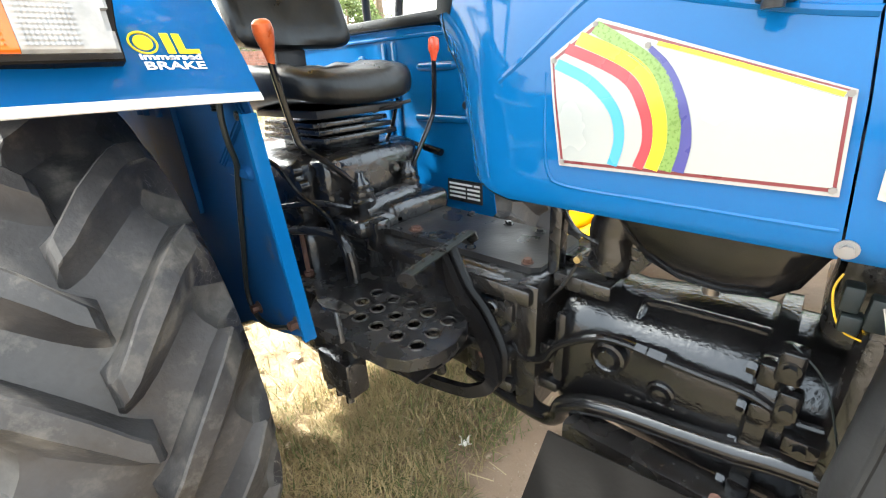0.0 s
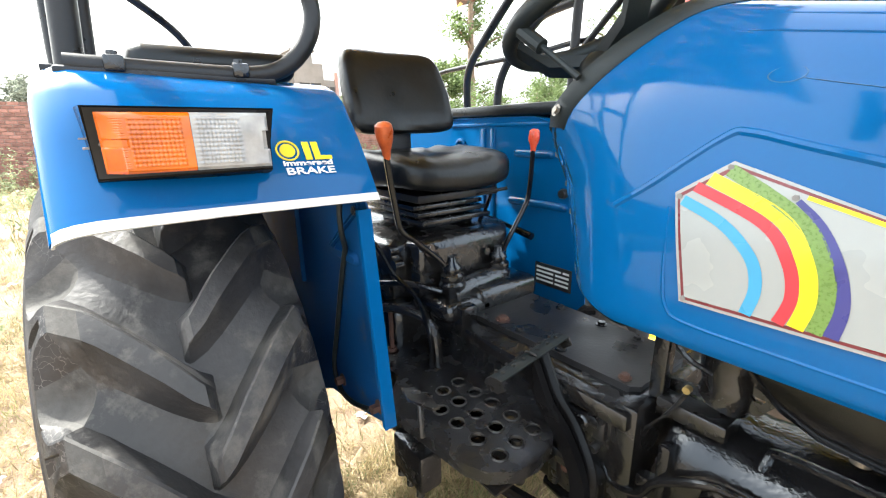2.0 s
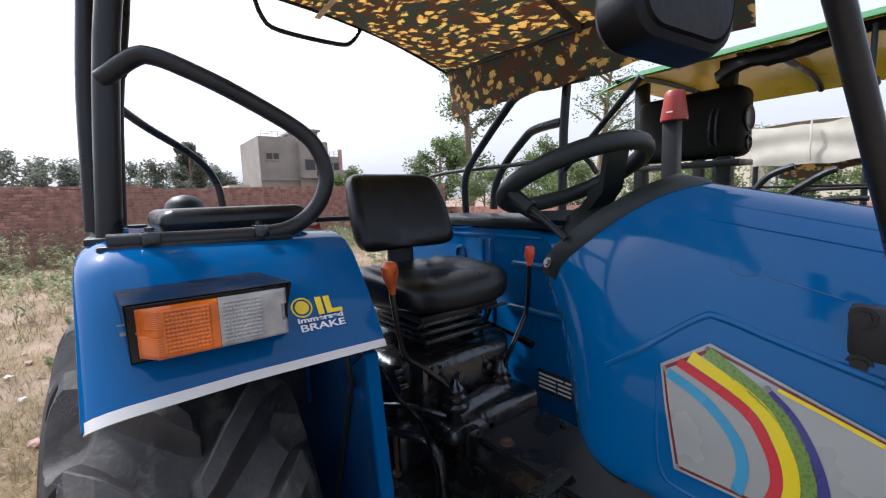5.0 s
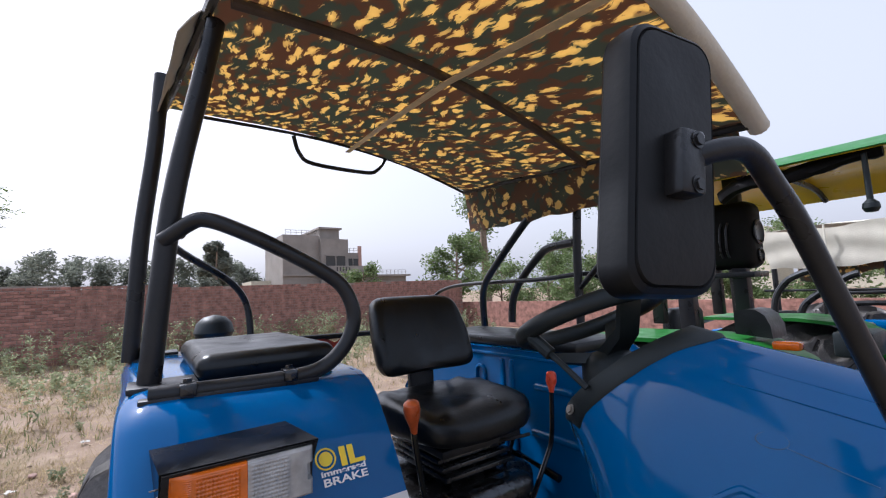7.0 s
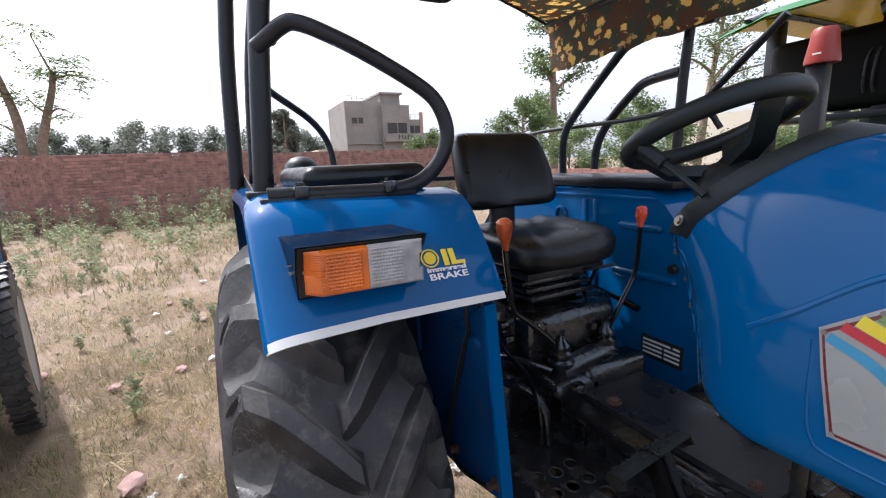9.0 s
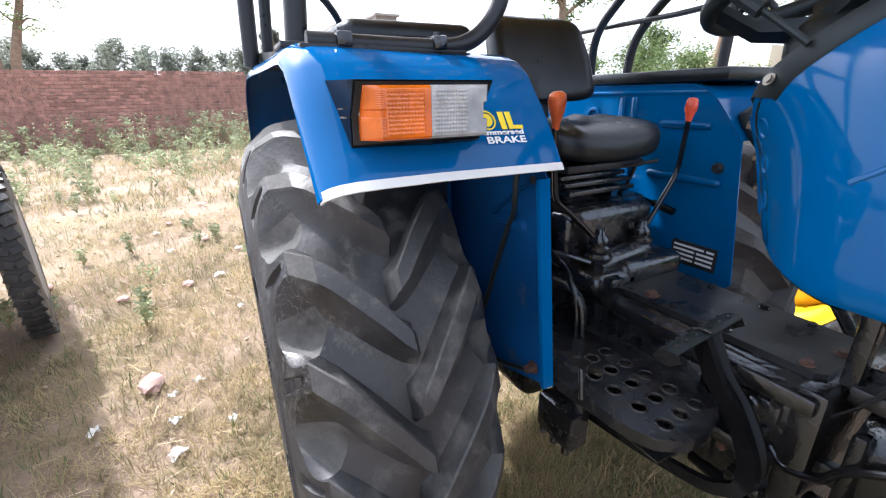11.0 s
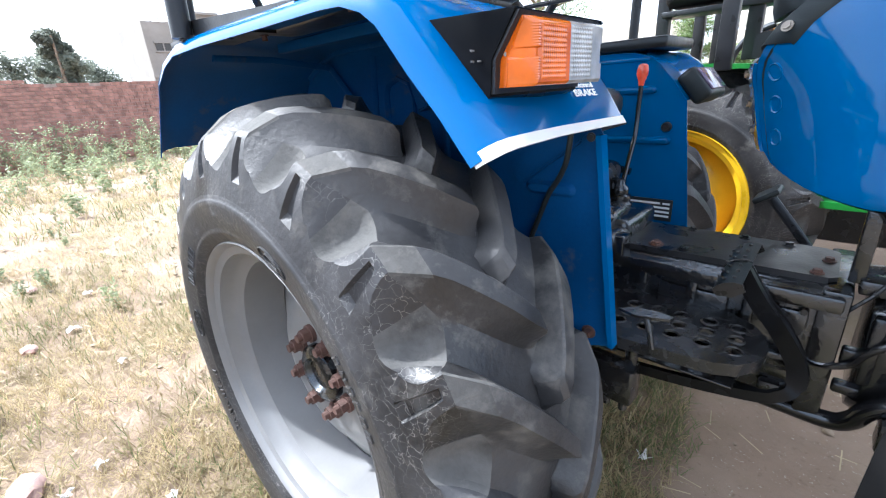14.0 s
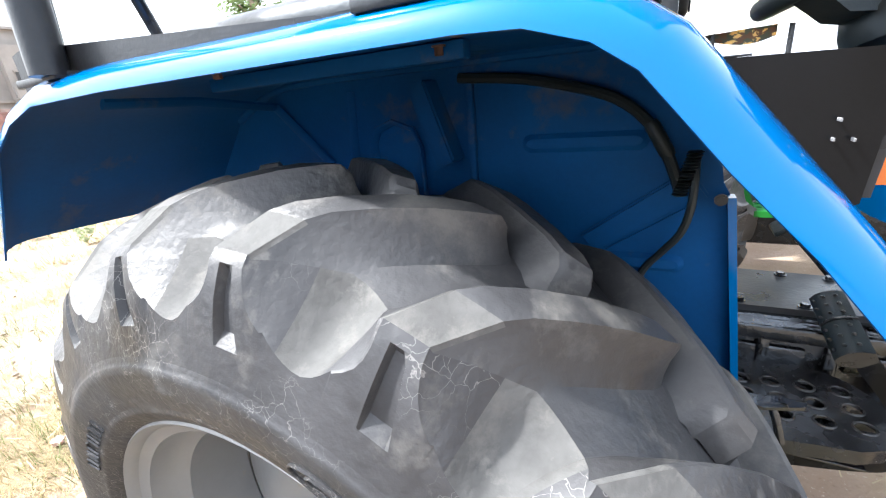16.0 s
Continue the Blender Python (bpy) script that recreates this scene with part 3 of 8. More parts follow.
def lug_mesh(s):
    """One pitch of the tread of the side s (-1 or 1), its lug's pocket at the top of a tyre centred on the origin:
    the lug with its sloping shoulder and pocketed end wall, and the scooped gap to the next lug."""
    bm = B()

    def vert(a, r, th):
        return bm.verts.new((r * math.sin(th), s * a, r * math.cos(th)))

    def end(r):
        return lerp_list(r, END_WALL)

    # over the tread, from the nose by the middle to the shoulder: a and r of the top, turn of its two edges
    top = [(-0.016, 0.628, 0.270, 0.325), (-0.008, 0.668, 0.262, 0.312), (0.000, 0.677, 0.250, 0.303), (0.018, 0.678, 0.214, 0.280), (0.050, 0.675, 0.146, 0.220), (0.090, 0.669, 0.072, 0.150), (0.118, 0.663, 0.022, 0.100), (0.136, 0.655, -0.006, 0.071), (0.176, 0.622, -0.067, 0.012)]
    # the gap beside it: a and r of the floor, turn of the front flank's foot and of the next lug's rear foot
    gap = [(-0.018, 0.626, 0.35, 0.560), (-0.010, 0.627, 0.35, 0.550), (0.0, 0.628, 0.345, 0.540), (0.018, 0.628, 0.330, 0.512), (0.048, 0.627, 0.290, 0.445), (0.082, 0.624, 0.236, 0.372), (0.104, 0.621, 0.200, 0.325), (0.116, 0.618, 0.180, 0.296), (0.131, 0.613, 0.160, 0.252)]
    grid_rows = []
    for (a, r, t0, t1), (ga, gr, g0, g1) in zip(top, gap):
        row = [vert(a - 0.001, r - 0.004, t0 - 0.005)]
        for k in (0.03, 0.28, 0.40, 0.60, 0.72, 0.97):
            row.append(vert(a, r, t0 + (t1 - t0) * k))
        row.append(vert(a - 0.001, r - 0.004, t1 + 0.004))
        for k in (0.30, 0.68):
            h = 0.92 * (1 - k) ** 1.25
            row.append(vert(a + (ga - a) * k, gr + (r - gr) * h, t1 + (g0 - t1) * k))
        row.append(vert(ga, gr, g0))
        n0 = t0 + PITCH - 0.005
        for k in (0.3, 0.6, 1.0):
            row.append(vert(ga + (a - ga) * 0.5 * k ** 2, gr - 0.003 * math.sin(k * 3.1), g0 + (g1 - g0) * k))
        row.append(vert(ga + (a - ga) * 0.75, gr + (r - gr) * 0.5, (g1 + n0) / 2))
        row.append(vert(a - 0.001, r - 0.004, n0))
        grid_rows.append(row)
    shoulder = [v.co.copy() for v in grid_rows[-1]]
    # down the end wall: turn of its two edges, with the pocket; and the scoop down to its rounded lip
    legs = [(0.612, -0.066, 0.018), (0.602, -0.064, 0.025), (0.590, -0.066, 0.036), (0.580, -0.074, 0.050), (0.572, -0.088, 0.066), (0.566, -0.104, 0.084)]
    wall = [0.612, 0.603, 0.582, 0.562, 0.545, 0.534]
    lip = [(0.560, 0.101), (0.554, 0.118), (0.549, 0.138), (0.546, 0.158), (0.546, 0.178), (0.551, 0.198), (0.558, 0.213)]
    for i in range(6):
        row = []
        r, t0, t1 = legs[i]
        zr = wall[i]
        mid = -0.024 + 0.026 * (0.612 - zr) / 0.078
        hw = 0.011 + 0.017 * (0.612 - zr) / 0.078
        deep = 0.010 if 0 < i < 5 else 0.0
        row.append(vert(end(r) - 0.001, r, t0))
        row.append(vert(end(r) + 0.001, r, t0 + 0.004))
        row.append(vert(end(zr), zr, mid - hw - 0.004))
        row.append(vert(end(zr) - deep, zr, mid - hw + 0.003))
        row.append(vert(end(zr) - deep, zr, mid + hw - 0.003))
        row.append(vert(end(zr), zr, mid + hw + 0.004))
        row.append(vert(end(r) + 0.001, r, t1 - 0.004))
        row.append(vert(end(r) - 0.001, r, t1))
        k = (i + 1) / 6
        for j, (lr, lt) in enumerate(lip):
            p = shoulder[8 + j]
            q = Vector((lr * math.sin(lt), s * end(lr), lr * math.cos(lt)))
            bow = (0.001, 0.003, 0.008, 0.013, 0.013, 0.010, 0.006)[j] * 4 * k * (1 - k)
            c = p.lerp(q, k)
            w = math.atan2(c.x, c.z)
            row.append(vert(abs(c.y) - bow * 0.8, math.hypot(c.x, c.z) - bow * 0.6, w))
        row.append(vert(end(r) - 0.001, r, t0 + PITCH))
        grid_rows.append(row)
    last = [v.co.copy() for v in grid_rows[-1]]
    for k, r in ((0.3, 0.524), (0.65, 0.512), (1.0, 0.4985)):
        row = []
        for p in last:
            r0 = math.hypot(p.x, p.z)
            rr = r0 + (0.4985 - r0) * k
            w = math.atan2(p.x, p.z)
            row.append(vert(end(rr) + 0.0006, rr, w))
        grid_rows.append(row)
    for p, q in zip(grid_rows, grid_rows[1:]):
        for j in range(len(p) - 1):
            bm.faces.new((p[j], p[j + 1], q[j + 1], q[j]))
    bmesh.ops.recalc_face_normals(bm, faces=bm.faces)
    for f in bm.faces:
        f.smooth = True
    for e in bm.edges:
        if len(e.link_faces) == 2 and e.calc_face_angle(0) > radians(30):
            e.smooth = False
    me = bpy.data.meshes.new("tread_lug")
    bm.to_mesh(me)
    bm.free()
    me.materials.append(RUBBER)
    me.materials.append(RUBBER_DUST_LIT)
    me.materials.append(RUBBER_SIDE)
    # scoops and shoulder facets: dust plus skylight painted in; end walls: sidewall rubber
    for q in me.polygons:
        row, col = divmod(q.index, 15)
        if 8 <= row <= 13 and 9 <= col <= 13 or row == 7 and col <= 6:
            q.material_index = 1
        elif row >= 8:
            q.material_index = 2
    return me


LUGS = {s: lug_mesh(s) for s in (-1, 1)}


def rear_wheel(tractor, cy, side, rim_mat, label, cx=AX, cz=AZ, nuts=8):
    bm = B()
    carcass(bm, cx, cy, cz)
    tyre = part("rear_tyre", bm, RUBBER_SIDE, tractor, label, 80)
    for s in (-1, 1):
        for i in range(LUGS_ROUND):
            ob = new("tread_lug", LUGS[s])
            ob.parent = tyre
            ob.matrix_local = Matrix.Translation((cx, cy, cz)) @ Matrix.Rotation(PITCH * (i + (0.5 if s > 0 else 0.0)) + LUG_TURN, 4, "Y")
    s = side
    o = cy - s * 0.02
    if nuts == 8 and cx == AX:
        sidewall_marks(tyre, cx, cy, cz, s)
    bm = B()
    lathe(bm, [(s * 0.204, 0.372), (s * 0.218, 0.378), (s * 0.226, 0.387), (s * 0.222, 0.391), (s * 0.213, 0.384), (s * 0.202, 0.356), (s * 0.176, 0.351), (s * 0.162, 0.341), (s * 0.150, 0.324), (s * 0.03, 0.318), (s * 0.02, 0.330), (-s * 0.06, 0.332), (-s * 0.165, 0.352), (-s * 0.178, 0.386), (-s * 0.182, 0.372)], (cx, o, cz), "y", 72, caps=False)
    part("rim", bm, rim_mat, tyre)
    bm = B()
    lathe(bm, [(s * 0.02, 0.322), (s * 0.032, 0.308), (s * 0.066, 0.235), (s * 0.088, 0.20), (s * 0.094, 0.17), (s * 0.092, 0.05), (s * 0.09, 0.0)], (cx, o, cz), "y", 56, caps=False)
    part("wheel_disc", bm, rim_mat, tyre)
    bm = B()
    lathe(bm, [(s * 0.09, 0.080), (s * 0.112, 0.078), (s * 0.120, 0.066), (s * 0.122, 0.050), (s * 0.108, 0.042), (s * 0.106, 0.0)], (cx, o, cz), "y", 32, caps=False)
    part("hub", bm, GREASE, tyre, "dark greasy hub cap")
    for i in range(nuts):
        w = 2 * math.pi * (i + 0.607) / nuts
        p = Vector((cx + 0.108 * math.sin(w), o + s * 0.092, cz + 0.108 * math.cos(w)))
        bm = B()
        rod(bm, p, p + Vector((0, s * 0.012, 0)), 0.024, 14)
        rod(bm, p, p + Vector((0, s * 0.032, 0)), 0.019, 6)
        rod(bm, p, p + Vector((0, s * 0.044, 0)), 0.011, 10)
        part("wheel_nut", bm, RUST, tyre, "rusty wheel nut")
    return tyre


FEN = [(-0.740, 1.266), (-0.775, 1.322), (-0.812, 1.374), (-0.866, 1.438), (-0.90, 1.461), (-0.948, 1.476), (-1.0, 1.479), (-1.2, 1.480), (-1.45, 1.480), (-1.62, 1.476), (-1.71, 1.455), (-1.80, 1.412), (-1.88, 1.320), (-1.975, 1.215)]


def fen_norm(i):
    a, b = FEN[max(i - 1, 0)], FEN[min(i + 1, len(FEN) - 1)]
    d = Vector((b[0] - a[0], 0, b[1] - a[1])).normalized()
    n = Vector((-d.z, 0, d.x))
    return n if n.z > 0 or n.x != 0 and n.dot(Vector((a[0] - AX, 0, a[1] - AZ))) > 0 else -n


def painted_edge(shell, cross, P):
    """The white painted front edge of the near mudguard."""
    bm = B()
    n = fen_norm(0)
    if n.x < 0:
        n = -n
    t = Vector((0.036, 0, -0.056)).normalized()
    rr = []
    for y, d in cross:
        o = Vector((FEN[0][0] + n.x * d, 0, FEN[0][1] + n.z * d))
        rr.append([bm.verts.new(P(*(o + n * 0.0052 - t * 0.011 + Vector((0, y, 0))))), bm.verts.new(P(*(o + n * 0.0052 + t * 0.004 + Vector((0, y, 0)))))])
    for a, b in zip(rr, rr[1:]):
        for j in range(1):
            bm.faces.new((a[j], a[j + 1], b[j + 1], b[j]))
    thick(bm, 0.003)
    part("painted_edge", bm, WHITE, shell, "white painted front edge")


def fender(tractor, far):
    """The mudguard of one side; far: mirrored to the other side of the centre line."""
    def P(x, y, z):
        # the outer rim runs out forwards at its lower front end
        x += 0.024 * max(0.0, min(1.0, (1.365 - z) / 0.10)) * max(0.0, min(1.0, (0.16 - y) / 0.20)) * (x > -1.3)
        # and flares out a little towards the rear
        y -= 0.013 * ease((-1.15 - x) / 0.45) * max(0.0, min(1.0, (0.10 - y) / 0.10))
        return Vector((x - 0.050, 1.54 - y, z - 0.055)) if far else Vector((x, y, z))

    cross = [(0.409, -0.001), (0.402, 0.0), (0.30, 0.004), (0.15, 0.009), (0.04, 0.013), (0.0, 0.013), (-0.022, 0.009), (-0.038, 0.001), (-0.047, -0.009), (-0.050, -0.022)]
    bm = B()
    rows = []
    for i, (x, z) in list(enumerate(FEN))[1 if far else 0:]:
        n = fen_norm(i)
        if n.dot(Vector((x - AX, 0, z - AZ))) < 0:
            n = -n
        rows.append([bm.verts.new(P(x + n.x * d, y, z + n.z * d)) for y, d in cross])
    for a, b in zip(rows, rows[1:]):
        for j in range(len(cross) - 1):
            bm.faces.new((a[j], a[j + 1], b[j + 1], b[j]))
    thick(bm, -0.003 if not far else 0.003)
    shell = part("fender", bm, BLUE, tractor, "glossy blue steel mudguard", 60)
    # the underside: dull dusty paint, darkened for the shade there
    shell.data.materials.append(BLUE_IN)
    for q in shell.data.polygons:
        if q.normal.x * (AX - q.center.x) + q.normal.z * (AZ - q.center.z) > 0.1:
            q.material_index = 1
    if not far:
        painted_edge(shell, cross, P)
    # inner panel with pressed ribs
    bm = B()
    prof = [(-0.800, 1.352)] + [(x, z - 0.002) for x, z in FEN[3:]]
    outline = prof + [(-1.95, 1.05), (-1.86, 0.84), (-1.62, 0.68), (-1.32, 0.62), (-1.15, 0.65), (-1.05, 0.70), (-0.87, 0.735), (-0.716, 0.782), (-0.772, 1.240), (-0.784, 1.262)]
    if far:
        outline = [(x, z - 0.002) for x, z in FEN[1:]] + outline[len(prof):-3] + [(-0.722, 0.90)]
    prism(bm, outline, lambda u, v, w: P(u, 0.400 + w, v), 0.004)
    # near panel in the blue darkened for arch shade, far one in plain blue
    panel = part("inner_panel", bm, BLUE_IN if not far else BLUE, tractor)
    if not far:
        bm = B()
        prism(bm, [(-0.722, 0.790), (-0.711, 0.788), (-0.768, 1.243), (-0.779, 1.243)], lambda u, v, w: Vector((u, 0.378 + w, v)), 0.027)
        part("panel_flange", bm, BLUE, shell)

    def capsule(x0, x1, z, r, name="rib", ys=0.400):
        bm = B()
        loop = []
        for k in range(24):
            w = 2 * math.pi * k / 24
            loop.append(((x1 if math.cos(w) > 0 else x0) + r * math.cos(w), z + r * math.sin(w)))
        out = [P(u, ys - 0.001, v) for u, v in loop]
        inn = [P((u - (x0 + x1) / 2) * (1 - r * 0.55 / max(r, (x1 - x0) / 2 + r)) + (x0 + x1) / 2, ys - (0.009 if not far else -0.009 * -1), z + (v - z) * 0.5) for u, v in loop]
        a = [bm.verts.new(p) for p in out]
        b = [bm.verts.new(p) for p in inn]
        for k in range(24):
            bm.faces.new((a[k], a[(k + 1) % 24], b[(k + 1) % 24], b[k]))
        bm.faces.new(b)
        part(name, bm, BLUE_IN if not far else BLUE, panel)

    for x0, x1, z in ((-1.075, -0.905, 1.328), (-0.93, -0.84, 1.125)):
        capsule(x0, x1, z, 0.016)
    return shell, panel


def fender_details_near(tractor, shell, panel):
    n = Vector((0.833, 0, 0.553))
    up = Vector((-0.553, 0, 0.833))

    def S(y, z, d=0.0):
        """On the sloping front at height z, d proud of it."""
        return Vector((-0.740 - (z - 1.266) * 0.665, y, z)) + n * d

    def xh(z):
        """The slanting joint between lamp housing and lens."""
        return -0.7475 + 0.08 * (z - 1.337) + 0.60 * max(0.0, z - 1.372)

    # lamp
    bm = B()
    fr = [(0.008, 1.4225), (0.229, 1.4215), (0.229, 1.331), (0.009, 1.330)]
    fr = [fr[0], fr[1], (0.229, 1.372), fr[2], fr[3], (0.0085, 1.372)]
    back = [S(-0.004, 1.428, -0.004), S(0.207, 1.428, -0.004), S(0.216, 1.378, -0.004), S(0.226, 1.322, -0.004), S(0.010, 1.318, -0.004), S(0.002, 1.376, -0.004)]
    a = [bm.verts.new((xh(z) - 0.002, y, z)) for y, z in fr]
    b = [bm.verts.new(p) for p in back]
    bm.faces.new(a)
    for k in range(6):
        bm.faces.new((a[k], a[(k + 1) % 6], b[(k + 1) % 6], b[k]))
    bm.faces.new(b[::-1])
    bmesh.ops.bevel(bm, geom=[e for e in bm.edges if e.calc_face_angle(0) > 0.3], offset=0.003, segments=2, affect="EDGES")
    body = part("indicator_lamp", bm, LAMPB, tractor, "black plastic indicator lamp housing")
    bm = B()
    tube(bm, [S(0.004, 1.424, 0.000), S(-0.003, 1.405, 0.004), S(-0.002, 1.345, 0.004), S(0.008, 1.322, 0.000)], 0.0055, 12, 5)
    part("foot_bead", bm, LAMPB, body, "rounded black rubber foot of the lamp")
    for x, z in ((-0.7715, 1.372), (-0.7615, 1.3715), (-0.7705, 1.384)):
        bm = B()
        box(bm, (x - 0.0005, 0.0005 + (z - 1.372) * -0.2, z - 0.0011), (x + 0.0005, 0.012, z + 0.0011), 0.0002)
        part("paint_chip", bm, RIM, body)
    bm = B()
    o = [(0.011, 1.420), (0.2265, 1.419), (0.2265, 1.372), (0.2265, 1.3345), (0.011, 1.3335), (0.010, 1.372)]
    prism(bm, o, lambda u, v, w: Vector((xh(v) - 0.004 + w, u, v)), 0.007)
    part("gasket", bm, BLACKM, body)
    for nm, y0, y1, ml, notch in (("amber_lens", 0.020, 0.1185, AMBER, 0), ("clear_lens", 0.1190, 0.217, CLEAR, 1)):
        bm = B()
        ny = 40

        def lens(u, v, y0=y0, y1=y1, notch=notch):
            y = y0 + (y1 - y0) * u
            z = 1.340 + 0.075 * v
            e = min((y - 0.016) / 0.026, 1.0)
            q = min((0.2175 - y) / 0.005, (z - 1.3395) / 0.005, (1.4155 - z) / 0.005, 1.0)
            ridge = 0.0007 * (int(u * ny) % 2 + int(v * 26 + 0.01) % 2) if (0.30 if not notch else 0.04) < u < 0.9 and 0.08 < v < 0.92 and not (notch and u > 0.62) else 0
            if not notch and u < 0.28:
                ridge = 0.0006 * (int(v * 52 + 0.01) % 2) if 0.06 < v < 0.94 else 0
            if not notch and u < 0.30 and abs(v - 0.50) < 0.07:
                ridge = -0.004
            front = -0.7035 - 0.007 * (1 - math.sqrt(max(0.0, q))) + ridge
            d = xh(z) + 0.003 + (front - xh(z) - 0.003) * max(0.25, e)
            if notch and u > 0.9 and abs(v - 0.5) < 0.16:
                d = -0.721
            return Vector((d, y, z))
        grid(bm, lens, ny, 52)
        # closing rim back to the housing
        bes = [e for e in bm.edges if e.is_boundary]
        r = bmesh.ops.extrude_edge_only(bm, edges=bes)
        for v in r["geom"]:
            if isinstance(v, bmesh.types.BMVert):
                v.co.x = xh(v.co.z)
        part(nm, bm, ml, body, nm.replace("_", " ") + " with moulded ribs", 25)
    bm = B()
    bolt(bm, (-0.736, 0.022, 1.377), (0.6, -0.8, 0), 0.0026, 0.003, False)
    part("lens_screw", bm, STEEL, body)

    # lettering
    side = (Vector((0, 1, 0)) - n * 0.037).normalized()
    lean = Matrix((side, up, side.cross(up))).transposed().to_4x4()

    def put(words, y, z, size, ml, stretch, bold=0.0012):
        text_obj(words, size, ml, Matrix.Translation(S(y, z, 0.0112 + (0.30 - y) * 0.037)) @ lean, shell, "", 0.0006, stretch, bold)
    bm = B()
    lathe(bm, [(-0.004, 0.0195), (0.0006, 0.0195), (0.0006, 0.0168), (-0.004, 0.0168)], (0, 0, 0), "z", 32, True)
    lathe(bm, [(-0.004, 0.0128), (0.0006, 0.0128), (0.0006, 0.0)], (0, 0, 0), "z", 24)
    bmesh.ops.transform(bm, matrix=Matrix.Translation(S(0.2665, 1.3515, 0.0104)) @ lean, verts=bm.verts)
    part("drop_emblem", bm, GOLD, shell, "yellow round drop emblem")
    put("IL", 0.291, 1.3365, 0.046, GOLD, 1.42, 0.0018)
    put("immersed", 0.252, 1.3265, 0.0135, TEXTW, 1.62, 0.0004)
    put("BRAKE", 0.253, 1.3125, 0.0182, TEXTW, 1.60, 0.0003)
    # cushion on the guard
    bm = B()
    box(bm, (-1.50, 0.075, 1.488), (-1.00, 0.375, 1.545), 0.028, seg=4)
    for v in bm.verts:
        if v.co.z > 1.52:
            v.co.z += 0.012 * (1 - ((v.co.y - 0.225) / 0.15) ** 2) * (1 - ((v.co.x + 1.25) / 0.25) ** 2)
    part("fender_cushion", bm, VINYL, shell, "black vinyl seat pad on the guard")
    # hand rail
    bm = B()
    tube(bm, [(-0.935, -0.005, 1.492), (-0.932, 0.12, 1.489), (-0.93, 0.25, 1.489), (-0.925, 0.315, 1.503), (-0.92, 0.362, 1.545), (-0.918, 0.383, 1.60), (-0.922, 0.372, 1.655), (-0.93, 0.335, 1.70), (-0.948, 0.225, 1.765), (-0.968, 0.145, 1.805), (-0.985, 0.095, 1.825), (-1.0, 0.065, 1.822), (-1.035, 0.015, 1.785)], 0.0165, 12, 5)
    rail = part("hand_rail", bm, BLACKM, tractor, "bent black tubular hand rail")
    bm = B()
    box(bm, (-0.965, -0.02, 1.474), (-0.915, 0.30, 1.488), 0.004)
    part("rail_base", bm, BLACKM, rail)
    for y in (0.056, 0.24):
        bm = B()
        box(bm, (-0.95, y - 0.014, 1.483), (-0.908, y + 0.014, 1.5075), 0.004)
        bolt(bm, (-0.93, y, 1.507), (0, 0, 1), 0.008, 0.008)
        part("rail_clamp", bm, GREASE, rail)
    # black guard strip along the top outer side
    bm = B()
    pts = [(-1.00, 1.482), (-1.10, 1.492), (-1.45, 1.517), (-1.70, 1.535), (-1.73, 1.53), (-1.725, 1.462), (-1.66, 1.474), (-1.45, 1.479), (-1.10, 1.478)]
    prism(bm, pts, lambda u, v, w: Vector((u, -0.022 + w, v)), 0.004)
    box(bm, (-1.72, -0.018, 1.484), (-1.40, 0.09, 1.490))
    part("guard_strip", bm, BLACKM, shell, "black steel strip along the guard's top")
    # cable and screws on the inner panel
    bm = B()
    tube(bm, [(-0.824, 0.376, 1.31), (-0.824, 0.365, 1.240), (-0.834, 0.370, 1.19), (-0.858, 0.385, 1.150), (-0.881, 0.39, 1.118), (-0.897, 0.39, 1.080), (-0.92, 0.39, 1.02), (-0.957, 0.39, 0.92), (-1.0, 0.39, 0.80), (-0.97, 0.39, 0.745), (-0.90, 0.39, 0.745), (-0.79, 0.385, 0.79)], 0.006, 8, 5)
    part("cable", bm, PLASTIC, panel, "black cable clipped down the panel")
    for x, z in ((-0.775, 0.80), (-0.97, 0.77)):
        bm = B()
        bolt(bm, (x, 0.399, z), (0, -1, 0), 0.011, 0.02)
        part("panel_bolt", bm, RUST, panel)
    # stays inside the wheel arch
    for a, b, w, d in (((-0.975, 0.392, 1.146), (-0.815, 0.392, 1.262), 0.026, 0.010), ((-0.958, 0.387, 1.136), (-0.815, 0.387, 1.233), 0.005, 0.014), ((-1.272, 0.350, 1.445), (-1.222, 0.350, 1.300), 0.019, 0.052)):
        bm = B()
        a, b = Vector(a), Vector(b)
        s = (b - a).normalized().cross(Vector((0, 1, 0)))
        q = [a + s * w, b + s * w, b - s * w, a - s * w]
        v0 = [bm.verts.new(p) for p in q]
        v1 = [bm.verts.new(p + Vector((0, d, 0))) for p in q]
        bm.faces.new(v0)
        for k in range(4):
            bm.faces.new((v0[k], v0[(k + 1) % 4], v1[(k + 1) % 4], v1[k]))
        bmesh.ops.bevel(bm, geom=bm.edges[:], offset=0.004, segments=2, affect="EDGES")
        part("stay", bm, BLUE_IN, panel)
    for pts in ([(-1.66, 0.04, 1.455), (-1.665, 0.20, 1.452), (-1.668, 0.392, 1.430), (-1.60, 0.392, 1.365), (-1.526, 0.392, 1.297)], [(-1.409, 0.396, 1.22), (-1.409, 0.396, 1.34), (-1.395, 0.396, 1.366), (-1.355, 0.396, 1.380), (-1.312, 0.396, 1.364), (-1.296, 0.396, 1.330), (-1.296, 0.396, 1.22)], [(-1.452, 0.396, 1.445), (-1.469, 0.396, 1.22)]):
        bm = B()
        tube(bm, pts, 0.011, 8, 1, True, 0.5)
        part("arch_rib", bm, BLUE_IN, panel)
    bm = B()
